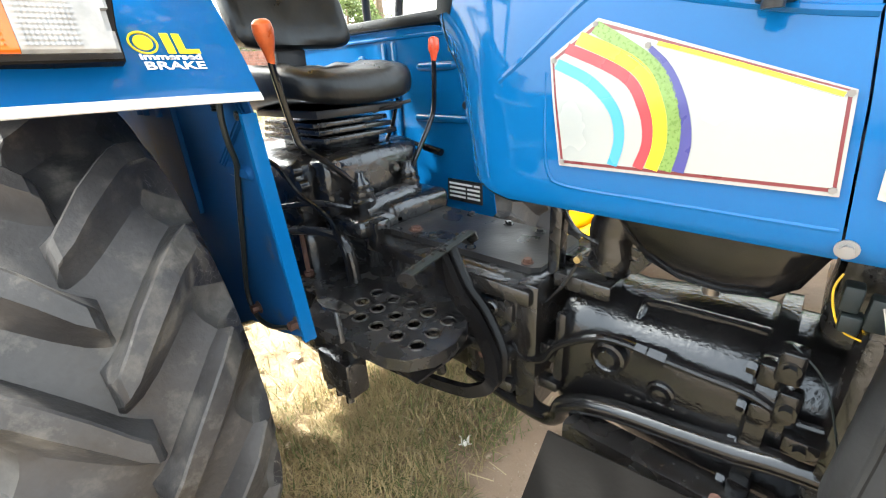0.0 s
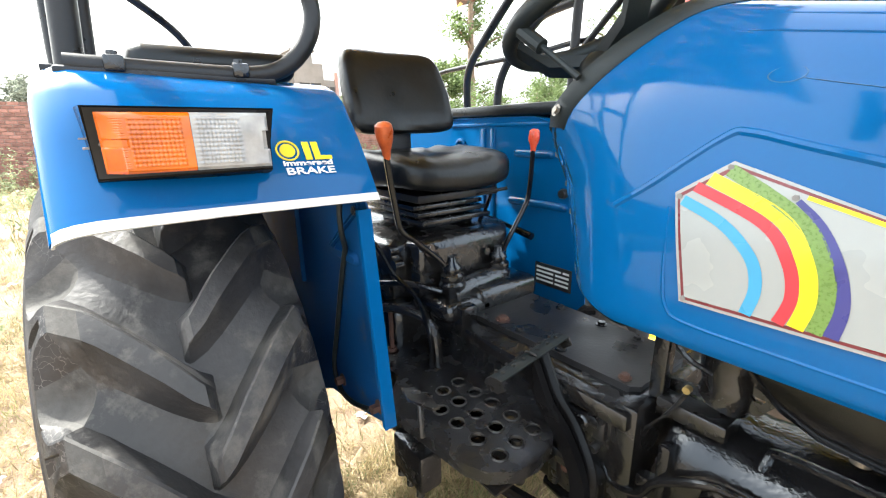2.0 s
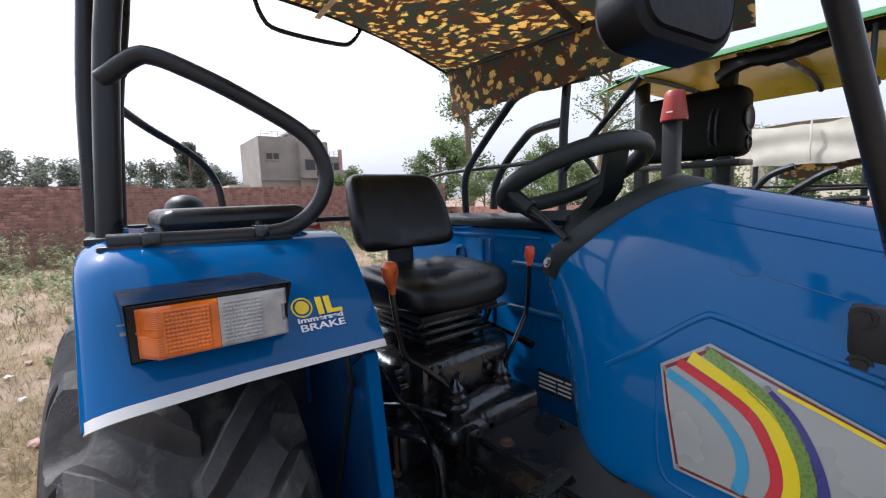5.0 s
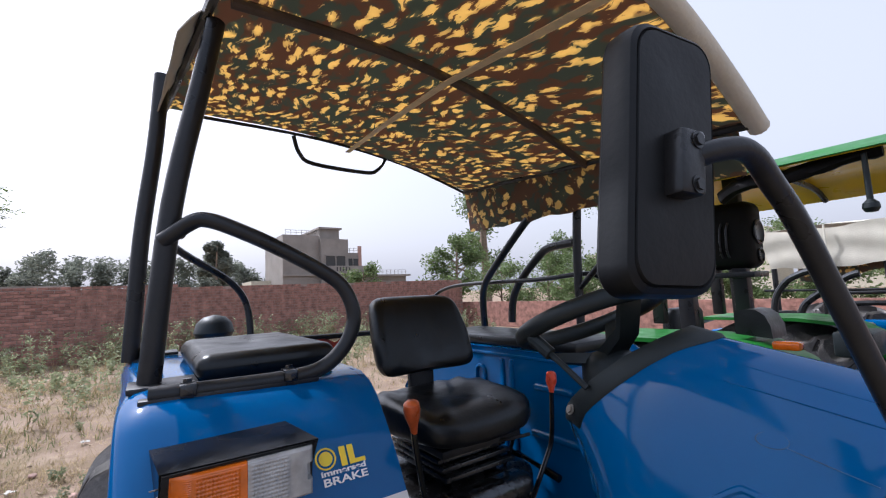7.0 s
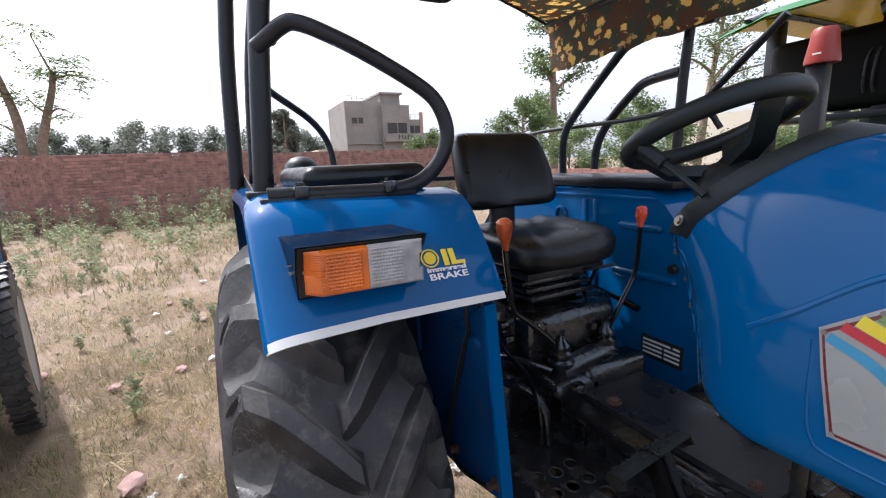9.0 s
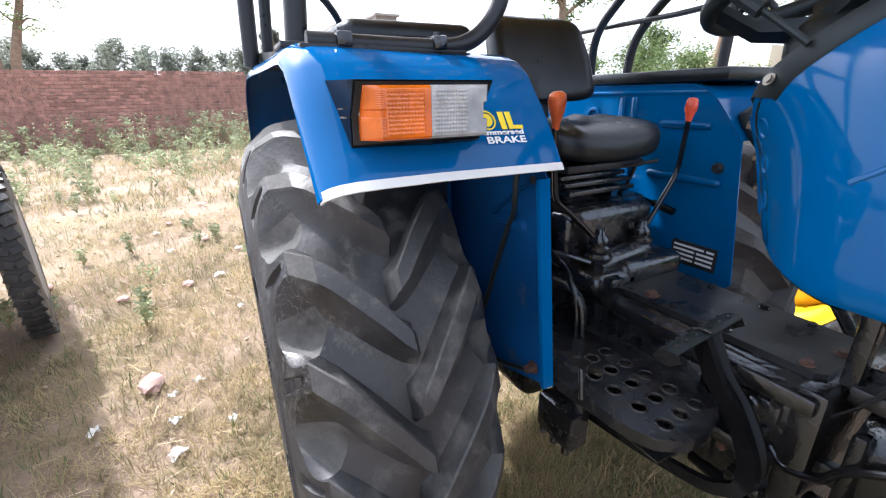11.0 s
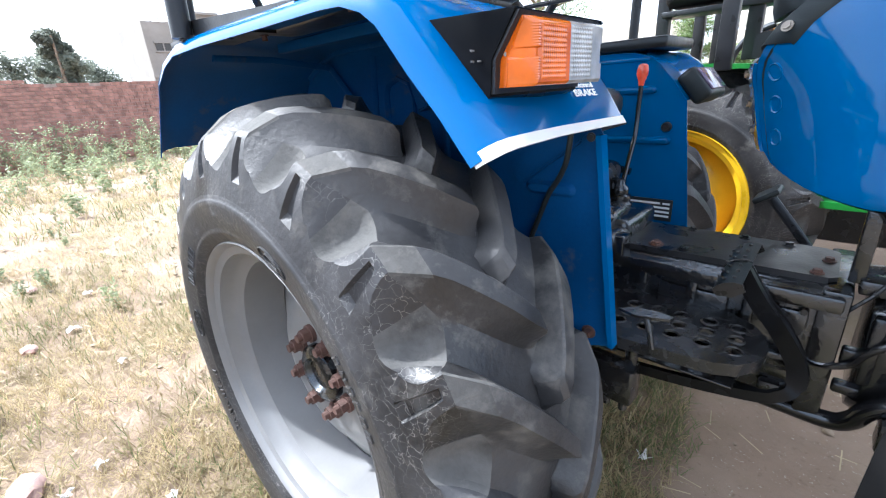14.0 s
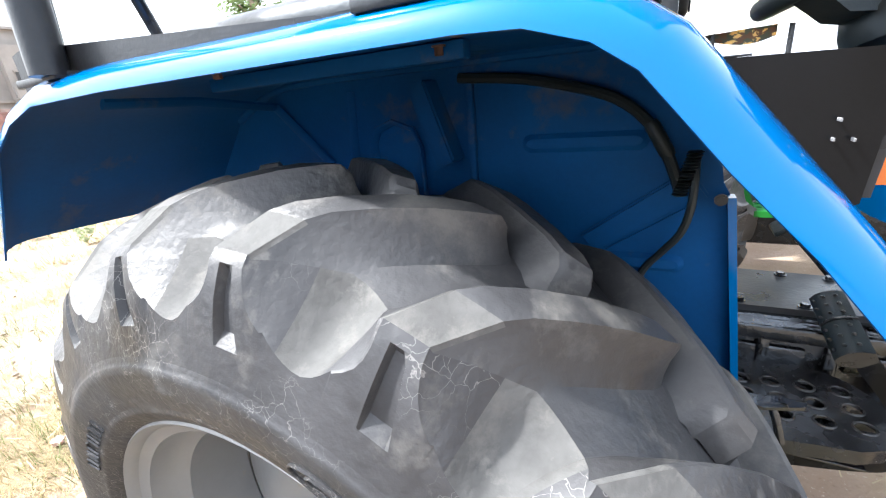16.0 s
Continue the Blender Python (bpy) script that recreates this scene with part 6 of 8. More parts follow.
def footstep(tractor):
    top = 0.797
    out = [(-0.745, 0.418), (-0.66, 0.427), (-0.595, 0.435), (-0.533, 0.442), (-0.493, 0.462), (-0.463, 0.505), (-0.457, 0.557), (-0.472, 0.613), (-0.50, 0.655), (-0.56, 0.69), (-0.80, 0.70), (-0.99, 0.70), (-0.99, 0.50), (-0.86, 0.50), (-0.80, 0.44)]
    centres = [(-0.743, 0.598), (-0.688, 0.602), (-0.634, 0.606), (-0.577, 0.609), (-0.520, 0.612), (-0.738, 0.548), (-0.684, 0.551), (-0.628, 0.554), (-0.571, 0.557), (-0.515, 0.559), (-0.746, 0.500), (-0.686, 0.502), (-0.629, 0.503), (-0.568, 0.505), (-0.511, 0.508)]
    holes = [[(x + 0.0152 * math.cos(2 * math.pi * k / 16), y + 0.0152 * math.sin(2 * math.pi * k / 16)) for k in range(16)] for x, y in centres]
    bm = B()
    prism(bm, out, lambda u, v, w: Vector((u, v, top - w)), 0.004, holes)
    s = part("footstep", bm, STEPB, tractor, "black pierced steel foot plate", 30)
    bm = B()
    path = out[:10]
    a = [bm.verts.new((x, y, top - 0.001)) for x, y in path]
    b = [bm.verts.new((x - 0.002, y + 0.002, top - 0.030)) for x, y in path]
    for i in range(len(path) - 1):
        bm.faces.new((a[i], a[i + 1], b[i + 1], b[i]))
    thick(bm, 0.004)
    part("step_skirt", bm, STEPB, s)
    bm = B()
    rod(bm, (-0.70, 0.47, 0.79), (-0.70, 0.49, 0.62), 0.014, 12)
    rod(bm, (-0.53, 0.575, 0.79), (-0.54, 0.60, 0.66), 0.012, 12)
    box(bm, (-0.90, 0.60, 0.74), (-0.50, 0.66, 0.79), 0.006)
    box(bm, (-0.80, 0.44, 0.60), (-0.68, 0.50, 0.70), 0.01)
    # thin dark sheet added under the holes to stand for the shade below
    box(bm, (-0.80, 0.49, 0.716), (-0.50, 0.70, 0.722), 0.002)
    for x in (-0.79, -0.75, -0.71):
        rod(bm, (x, 0.46, 0.70), (x + 0.01, 0.45, 0.585), 0.010, 10)
    part("step_stay_and_shade_sheet", bm, GREASE, s)
    # worn raised lip round each hole
    bm = B()
    lathe(bm, [(0.0, 0.0148), (0.0025, 0.0152), (0.0030, 0.0170), (0.0, 0.0190)], (0, 0, 0), "z", 18, caps=False)
    lip = bpy.data.meshes.new("hole_lip")
    for q in bm.faces:
        q.smooth = True
    bm.to_mesh(lip)
    bm.free()
    lip.materials.append(WORN)
    for x, y in centres:
        ob = new("hole_lip", lip)
        ob.parent = s
        ob.matrix_local = Matrix.Translation((x, y, top))
    # foot lever through the plate
    bm = B()
    tube(bm, [(-0.645, 0.425, 0.792), (-0.655, 0.430, 0.83), (-0.665, 0.435, 0.86)], 0.007, 10, 3)
    prism(bm, [(-0.72, 0.425), (-0.68, 0.415), (-0.62, 0.435), (-0.615, 0.448), (-0.65, 0.452), (-0.70, 0.445)], lambda u, v, w: Vector((u, v, 0.862 + w + 0.08 * (v - 0.43))), 0.006)
    part("foot_lever", bm, GREASE, tractor, "small worn foot lever")
    # brake pedals
    bm = B()
    arm = [(-0.546, 0.620, 0.952), (-0.528, 0.618, 0.922), (-0.493, 0.614, 0.870), (-0.455, 0.622, 0.820), (-0.416, 0.618, 0.762), (-0.402, 0.612, 0.722), (-0.405, 0.605, 0.690), (-0.428, 0.592, 0.674), (-0.465, 0.576, 0.666), (-0.60, 0.555, 0.655), (-0.74, 0.54, 0.650)]
    pth = smooth_path(arm, 4)
    rows = []
    for i, p in enumerate(pth):
        q0, q1 = pth[max(i - 1, 0)], pth[min(i + 1, len(pth) - 1)]
        t = (q1 - q0).normalized()
        n = Vector((0.12, 1.0, 0.05))
        n = (n - t * n.dot(t)).normalized()
        w = t.cross(n)
        hw = 0.0185 if p.z > 0.70 else 0.0135
        rows.append([bm.verts.new(p + n * (0.007 * sx) + w * (hw * sy)) for sx, sy in ((-1, 1), (1, 1), (1, -1), (-1, -1))])
    for a, b in zip(rows, rows[1:]):
        for j in range(4):
            bm.faces.new((a[j], a[(j + 1) % 4], b[(j + 1) % 4], b[j]))
    bm.faces.new(rows[0])
    bm.faces.new(rows[-1])
    pd = part("brake_pedal", bm, LAMPB, tractor, "bent flat steel brake pedal")
    bm = B()
    pth = smooth_path([Vector(p) + Vector((0.002, 0.034, 0.004)) for p in arm[:8]], 4)
    tube(bm, pth, 0.012, 8, 1, True, 0.55)
    part("second_arm", bm, LAMPB, pd)
    # two curved pads side by side with raised dots
    a, b = Vector((-0.546, 0.522, 0.934)), Vector((-0.546, 0.712, 0.962))
    ax = (b - a).normalized()
    up = Vector((-0.42, 0, 1)).normalized()
    up = (up - ax * up.dot(ax)).normalized()
    fr = ax.cross(up)
    arc = [(0.028, -0.001), (0.018, 0.004), (0.007, 0.0065), (-0.006, 0.0062), (-0.018, 0.0025), (-0.029, -0.006)]

    def on_pad(k, w, lift=0.0):
        i = min(int(w * 5), 4)
        e, z = [arc[i][j] + (arc[i + 1][j] - arc[i][j]) * (w * 5 - i) for j in (0, 1)]
        return a + (b - a) * k + fr * e + up * (z + lift)
    for k0, k1 in ((0.0, 0.492), (0.508, 1.0)):
        bm = B()
        grid(bm, lambda u, v: on_pad(k0 + (k1 - k0) * u, v), 4, 10)
        thick(bm, 0.003)
        pad = part("pedal_pad", bm, PLASTIC, pd, "curved black pedal pad with raised dots", 40)
        for i in range(3):
            for w in (0.3, 0.62, 0.9):
                bm = B()
                c = on_pad(k0 + (k1 - k0) * (0.2 + 0.3 * i), w, 0.003)
                lathe(bm, [(-0.002, 0.0040), (0.0012, 0.0034), (0.002, 0.0)], (c.x, c.y, c.z), "z", 8)
                part("dot", bm, WORN, pad)
    bm = B()
    pts = [on_pad(0.5, w / 10, 0.004) for w in range(11)]
    tube(bm, pts, 0.0022, 6, 1)
    part("pad_joint", bm, WORN, pd)
    for k in (0.0, 1.0):
        bm = B()
        rim = [on_pad(k, w / 10) for w in range(11)] + [on_pad(k, 1.0) + fr * 0.004 - up * 0.014, on_pad(k, 0.5) - up * 0.034, on_pad(k, 0.0) - up * 0.018]
        v0 = [bm.verts.new(p - ax * 0.002) for p in rim]
        v1 = [bm.verts.new(p + ax * 0.002) for p in rim]
        bm.faces.new(v0)
        bm.faces.new(v1[::-1])
        for j in range(len(rim)):
            bm.faces.new((v0[j], v0[(j + 1) % len(rim)], v1[(j + 1) % len(rim)], v1[j]))
        part("pedal_end", bm, WORN, pd)


def canopy(tractor):
    def top(x, y):
        u = (x + 0.37) / (-1.68)
        zc = 2.24 + 0.24 * u
        ym = 1.20 + 0.42 * u
        d = max(0.0, (y - 0.45) / (ym - 0.45))
        return zc - 0.20 * d ** 1.7

    def f(u, v):
        x = -0.37 - 1.68 * u
        y0, y1 = 0.12 - 0.09 * u, 1.20 + 0.42 * u
        y = y0 + (y1 - y0) * v
        sag = 0.012 * math.sin(u * math.pi * 3) ** 2
        return Vector((x, y, top(x, y) - sag))
    bm = B()
    grid(bm, f, 24, 20)
    thick(bm, 0.003)
    c = part("canopy", bm, CAMO, tractor, "canopy of tiger-striped camouflage cloth", 80)
    bm = B()

    def flap(u, v):
        x = -0.40 - 1.64 * u
        y1 = 1.20 + 0.42 * u
        return Vector((x, y1 + 0.03 * v, top(x, y1) - 0.005 - (0.13 + 0.13 * u) * v + 0.006 * math.sin(u * 40)))
    grid(bm, flap, 24, 4)
    thick(bm, 0.003)
    part("side_flap", bm, CAMO, c, "hanging camouflage side flap", 80)
    bm = B()

    def flap2(u, v):
        x = -1.05 - 1.0 * u
        y0 = 0.085 - 0.055 * u
        return Vector((x, y0 - 0.05 * v ** 0.8, top(x, y0) - 0.003 - (0.07 + 0.14 * u) * v + 0.006 * math.sin(u * 30)))
    grid(bm, flap2, 16, 6)
    thick(bm, 0.003)
    part("side_flap", bm, CANVAS, c, "pale outer side of the cloth", 80)
    # front roller and frame bars
    bm = B()
    tube(bm, [(-0.35, 0.05, 2.235), (-0.35, 0.45, 2.235), (-0.355, 0.80, 2.19), (-0.36, 1.05, 2.105), (-0.365, 1.23, 2.025)], 0.024, 12, 5)
    part("front_roll", bm, CANVAS, c, "off-white rolled front hem")
    bm = B()
    tube(bm, [(-2.05, 0.13, 2.465), (-2.05, 0.7, 2.455), (-2.05, 1.2, 2.385), (-2.05, 1.62, 2.265)], 0.008, 8, 4)
    tube(bm, [(x, y, top(x, y) - 0.012) for x, y in ((-0.38, 0.13), (-0.9, 0.10), (-1.5, 0.07), (-2.04, 0.04))], 0.012, 8, 3)
    tube(bm, [(-0.37 - 1.68 * u, 1.20 + 0.42 * u, top(-0.37 - 1.68 * u, 1.20 + 0.42 * u) - 0.012) for u in (0, 0.3, 0.6, 1)], 0.012, 8, 3)
    part("canopy_frame", bm, BLACKM, c)
    bm = B()
    x = -0.95
    tube(bm, [(x, y, top(x, y) - 0.017) for y in (0.13, 0.5, 0.8, 1.1, 1.365)], 0.014, 10, 3)
    part("canopy_bow", bm, BOW, c, "dull brown bow under the cloth")
    bm = B()
    side = [(-2.04, 0.845), (-1.5, 0.765), (-0.95, 0.695), (-0.39, 0.672)]
    grid(bm, lambda u, v: (lambda x, y: Vector((x, y + 0.026 * (v - 0.5), top(x, y) - 0.040)))(-2.04 + 1.65 * u, lerp_list(-2.04 + 1.65 * u, side)), 24, 1)
    thick(bm, 0.003)
    part("strap", bm, STRAP, c, "pale webbing strap under the cloth")
    bm = B()
    tube(bm, [(-2.05, 0.57, 2.45), (-2.06, 0.60, 2.37), (-2.06, 0.67, 2.325), (-2.06, 0.95, 2.315), (-2.05, 1.02, 2.335), (-2.05, 1.07, 2.40)], 0.0105, 8, 4)
    part("rear_hoop", bm, BLACKM, c)
    # far side posts and rails
    yy = 1.555
    for nm, pts, r in (("canopy_post", [(-1.150, 1.50, 1.44), (-1.140, 1.50, 1.80), (-1.120, 1.50, 2.05), (-1.115, 1.47, 2.20)], 0.018), ("canopy_post", [(-1.84, yy, 1.44), (-1.82, yy - 0.02, 1.60), (-1.76, 1.51, 1.69), (-1.66, 1.50, 1.778), (-1.45, 1.50, 1.955), (-1.39, 1.50, 1.99), (-1.318, 1.50, 2.007), (-1.03, 1.50, 1.992)], 0.0195), ("hand_rail", [(-1.62, yy, 1.48), (-1.60, yy, 1.60), (-1.53, yy, 1.70), (-1.40, yy - 0.01, 1.80), (-1.32, yy - 0.02, 1.835), (-1.15, yy - 0.05, 1.84)], 0.0195), ("hand_rail", [(-1.02, yy, 1.62), (-1.10, yy - 0.02, 1.70), (-1.4, yy - 0.02, 1.69), (-2.0, yy, 1.69), (-2.25, yy, 1.66), (-2.35, yy - 0.02, 1.60)], 0.011), ("stay", [(-1.15, 1.50, 1.63), (-1.0, 1.49, 1.76), (-0.80, 1.47, 1.93)], 0.012)):
        bm = B()
        tube(bm, pts, r, 12, 4)
        part(nm, bm, BLACKM, tractor, "black painted steel tube")


def far_fender_details(tractor, shell, panel):
    y = 1.138
    bm = B()
    box(bm, (-1.75, y + 0.01, 1.428), (-0.905, y + 0.30, 1.466), 0.010)
    part("fender_cushion", bm, VINYL, shell, "black vinyl pad on the far guard")
    for x0, x1, z in ((-1.080, -0.930, 1.303), (-1.105, -0.870, 1.140)):
        bm = B()
        tube(bm, [(x0, y - 0.002, z), (x1, y - 0.002, z)], 0.013, 12, 1)
        lathe(bm, [(-0.013, 0.0), (-0.010, 0.008), (0.0, 0.013)], (x0, y - 0.002, z), "x", 12, caps=False)
        lathe(bm, [(0.0, 0.013), (0.010, 0.008), (0.013, 0.0)], (x1, y - 0.002, z), "x", 12, caps=False)
        part("rib", bm, BLUE, panel)
    for x in (-1.200, -1.252):
        bm = B()
        box(bm, (x - 0.012, y - 0.010, 0.90), (x + 0.012, y + 0.004, 1.385), 0.005)
        part("rib", bm, BLUE, panel)
    bm = B()
    box(bm, (-1.95, y - 0.007, 1.392), (-0.95, y + 0.003, 1.404), 0.003)
    part("top_seam", bm, BLUE, panel)
    bm = B()
    tube(bm, [(-1.408, y - 0.004, 1.24), (-1.408, y - 0.004, 1.325), (-1.383, y - 0.004, 1.344), (-1.358, y - 0.004, 1.325), (-1.358, y - 0.004, 1.24)], 0.008, 8, 3)
    part("rib", bm, BLUE, panel)
    # maker's plate with unreadable lines
    bm = B()
    x0, x1, z0, z1 = -0.976, -0.826, 0.864, 0.940
    box(bm, (x0, y - 0.006, z0), (x1, y - 0.002, z1))
    pl = part("data_plate", bm, BLACKM, tractor, "small black data plate with pale bars")
    for i, z in enumerate((0.926, 0.911, 0.896, 0.881)):
        bm = B()
        box(bm, (x0 + 0.008, y - 0.0075, z - 0.004), (x0 + (0.080 if i else 0.11), y - 0.0065, z + 0.003))
        box(bm, (x0 + 0.088 if i else x0 + 0.118, y - 0.0075, z - 0.004), (x1 - 0.008, y - 0.0065, z + 0.003))
        part("plate_bar", bm, TEXTW, pl)
    bm = B()
    lathe(bm, [(-0.02, 0.0), (-0.02, 0.012), (-0.012, 0.016), (0, 0.016)], (-0.875, y, 1.185), "y", 16)
    part("panel_knob", bm, BLACKM, panel)


def far_lamp_and_pedal(tractor):
    y = 1.138
    bm = B()
    M = Matrix.Translation((-0.820, y + 0.10, 1.305)) @ Matrix.Rotation(radians(-38), 4, "Y")
    box(bm, (-0.025, -0.085, -0.055), (0.035, 0.115, 0.055), 0.015, M, 3)
    lp = part("indicator_lamp", bm, PLASTIC, tractor, "black indicator lamp on the far guard")
    bm = B()
    box(bm, (0.034, -0.07, -0.04), (0.042, 0.10, 0.04), 0.003, M)
    part("lens", bm, REFLECT_DULL, lp)
    bm = B()
    tube(bm, [(-0.40, 1.03, 0.80), (-0.45, 1.035, 0.88), (-0.55, 1.05, 1.0)], 0.014, 8, 3, True, 0.5)
    pd = part("clutch_pedal", bm, BLACKM, tractor, "black clutch pedal on a flat arm")
    bm = B()
    M = Matrix.Translation((-0.56, 1.05, 1.008)) @ Matrix.Rotation(radians(-35), 4, "Y")
    box(bm, (-0.035, -0.045, -0.006), (0.035, 0.045, 0.012), 0.008, M)
    part("pedal_pad", bm, PLASTIC, pd)


REFLECT_DULL = mat("smoky_lens", (0.10, 0.08, 0.16), 0.12, var=0.2, coat=0.5)


def horn_ball(tractor):
    bm = B()
    lathe(bm, [(-0.055, 0.062), (-0.02, 0.078), (0.02, 0.068), (0.045, 0.042), (0.055, 0.0)], (-2.05, 0.23, 1.545), "z", 24)
    rod(bm, (-2.05, 0.23, 1.50), (-1.93, 0.23, 1.42), 0.02, 12)
    part("work_lamp", bm, PLASTIC, tractor, "black round rear work lamp")
    bm = B()
    tube(bm, [(-1.71, 0.05, 1.86), (-1.80, 0.12, 1.82), (-1.90, 0.26, 1.74), (-1.95, 0.33, 1.66), (-1.94, 0.35, 1.56), (-1.92, 0.35, 1.40)], 0.0135, 10, 5)
    part("rear_rail", bm, BLACKM, tractor, "bent black rear rail")
    bm = B()
    rod(bm, (-1.95, 0.35, 1.475), (-1.95, 1.25, 1.46), 0.013, 10)
    part("rear_bar", bm, BLACKM, tractor)
    bm = B()
    grid(bm, lambda u, v: Vector((-1.95 + 0.02 * math.sin(v * 5), 0.62 + 0.13 * u, 1.46 - 0.20 * v + 0.02 * math.sin(u * 6 + v * 3))), 8, 8)
    thick(bm, 0.002)
    part("red_cloth", bm, REDFILM, tractor, "red cloth hung behind the seat", 80)


def build_tractor():
    t = thing("tractor", (AX, CY, 0), "blue farm tractor with camouflage canopy and black running gear", "tractor")
    rear_wheel(t, TY, -1, RIM, "worn cracked black rubber tyre with deep lugs")
    shell, panel = fender(t, False)
    fender_details_near(t, shell, panel)
    fshell, fpanel = fender(t, True)
    far_fender_details(t, fshell, fpanel)
    rear_wheel(t, 1.46, 1, RIM, "black rubber tyre with deep lugs", AX - 0.12, 0.676)
    hood(t)
    seat(t)
    steering(t)
    levers(t)
    driveline(t)
    footstep(t)
    canopy(t)
    horn_ball(t)
    far_lamp_and_pedal(t)
    return t


# ---- neighbours ----
def build_green_tractor():
    y0 = 2.02
    t = thing("green_tractor", (-1.2, 2.8, 0), "green farm tractor with yellow wheels and a tin canopy", "tractor")
    rear_wheel(t, y0 + 0.21, -1, YELLOW, "black lugged tyre on a yellow wheel", -1.11, 0.70)
    rear_wheel(t, y0 + 1.55, 1, YELLOW, "black lugged tyre on a yellow wheel", -1.11, 0.70)
    for ya, yb in ((y0 - 0.02, y0 + 0.42), (y0 + 1.34, y0 + 1.78)):
        bm = B()
        prof = [(-0.55, 1.18), (-0.62, 1.29), (-0.75, 1.365), (-0.95, 1.385), (-1.5, 1.38), (-1.72, 1.30), (-1.85, 1.12)]

        def f(u, v, ya=ya, yb=yb):
            i = min(int(u * (len(prof) - 1)), len(prof) - 2)
            k = u * (len(prof) - 1) - i
            return Vector((prof[i][0] + (prof[i + 1][0] - prof[i][0]) * k, ya + (yb - ya) * v, prof[i][1] + (prof[i + 1][1] - prof[i][1]) * k))
        grid(bm, f, 24, 3)
        thick(bm, 0.02)
        part("fender", bm, GREEN, t, "green mudguard", 50)
    bm = B()
    prof = [(-0.76, 1.345), (-0.70, 1.30), (-0.64, 1.23), (-0.57, 1.08), (-0.50, 0.86), (-0.46, 0.76)]
    out = prof + [(x - 0.05 - 0.03 * (k == 0), z - 0.015) for k, (x, z) in enumerate(reversed(prof))]
    prism(bm, out, lambda u, v, w: Vector((u, y0 + 0.08 + w, v)), 0.05)
    part("leg_shield", bm, GREEN, t, "green sloping leg shield", 40)
    bm = B()
    centres = [(-0.44 + 0.06 * i, y0 + 0.14 + 0.07 * j) for i in range(5) for j in range(4)]
    prism(bm, [(-0.52, y0 + 0.06), (-0.14, y0 + 0.06), (-0.12, y0 + 0.10), (-0.12, y0 + 0.42), (-0.52, y0 + 0.42)], lambda u, v, w: Vector((u, v, 0.77 - w)), 0.03, [[(x + 0.014 * math.cos(k * math.pi / 5), y + 0.014 * math.sin(k * math.pi / 5)) for k in range(10)] for x, y in centres])
    part("foot_plate", bm, GREEN, t, "green pierced foot plate", 30)
    bm = B()
    box(bm, (-0.46, y0 - 0.03, 1.36), (-0.35, y0 + 0.16, 1.45), 0.012)
    lp = part("side_lamp", bm, PLASTIC, t, "square black side lamp")
    bm = B()
    box(bm, (-0.44, y0 + 0.17, 1.37), (-0.36, y0 + 0.28, 1.43), 0.008)
    part("amber_lens", bm, AMBER, lp)
    bm = B()
    for x0, x1, w, z0, z1 in ((-0.45, 1.1, 0.24, 0.88, 1.19),):
        rings = []
        for x in (x0, x0 + 0.05, x1 - 0.2, x1):
            sc = 0.85 if x == x1 else 1
            rings.append([bm.verts.new((x, y0 + 0.88 + a * w * sc, b)) for a, b in ((-1, z0), (-1, z1 - 0.10), (-0.75, z1 - 0.02), (0, z1), (0.75, z1 - 0.02), (1, z1 - 0.10), (1, z0))])
        for a, b in zip(rings, rings[1:]):
            for j in range(6):
                bm.faces.new((a[j], a[j + 1], b[j + 1], b[j]))
        bm.faces.new(rings[0])
        bm.faces.new(rings[-1])
    part("hood", bm, GREEN, t, "green engine cowl", 40)
    bm = B()
    box(bm, (-1.6, y0 + 0.5, 0.45), (0.9, y0 + 1.2, 0.98), 0.04)
    part("chassis", bm, GREASE, t)
    bm = B()
    box(bm, (-1.42, y0 + 0.68, 1.0), (-1.0, y0 + 1.08, 1.12), 0.04, seg=3)
    box(bm, (-1.46, y0 + 0.68, 1.12), (-1.36, y0 + 1.08, 1.48), 0.04, seg=3)
    part("seat", bm, VINYL, t)
    # rounded pad on the guard and a small amber lamp before it
    bm = B()
    o = [(-0.85, 1.40), (-0.85, 1.485), (-0.84, 1.505), (-0.80, 1.512), (-0.76, 1.508), (-0.73, 1.485), (-0.712, 1.44), (-0.708, 1.385)]
    prism(bm, o, lambda u, v, w: Vector((u, y0 + 0.20 + w, v)), 0.17)
    part("guard_pad", bm, VINYL, t, "black rounded pad on the guard", 40)
    bm = B()
    box(bm, (-0.655, y0 + 0.01, 1.365), (-0.565, y0 + 0.07, 1.398), 0.008)
    part("side_marker", bm, AMBER, t, "small amber side lamp")
    # tin canopy, green above and yellow below
    def roof(u, v):
        x = -0.05 - 1.40 * u
        y = y0 + 0.13 + 1.35 * v
        return Vector((x, y, 2.215 - 0.10 * (2 * v - 1) ** 4 - 0.07 * max(0, 1 - u * 6) - 0.05 * max(0, u * 6 - 5)))
    bm = B()
    grid(bm, roof, 18, 12)
    thick(bm, 0.004)
    r = part("canopy", bm, GREEN, t, "green tin canopy with a yellow underside", 60)
    bm = B()
    grid(bm, lambda u, v: roof(u, 0.01 + 0.98 * v) - Vector((0, 0, 0.012)), 18, 12)
    thick(bm, 0.003)
    part("lining", bm, YELLOW, r, "yellow painted lining", 60)
    bm = B()
    for x in (-0.25, -0.75, -1.3):
        tube(bm, [(x, y0 + 0.16, 2.11), (x, y0 + 0.4, 2.17), (x, y0 + 1.2, 2.17), (x, y0 + 1.45, 2.11)], 0.016, 8, 3)
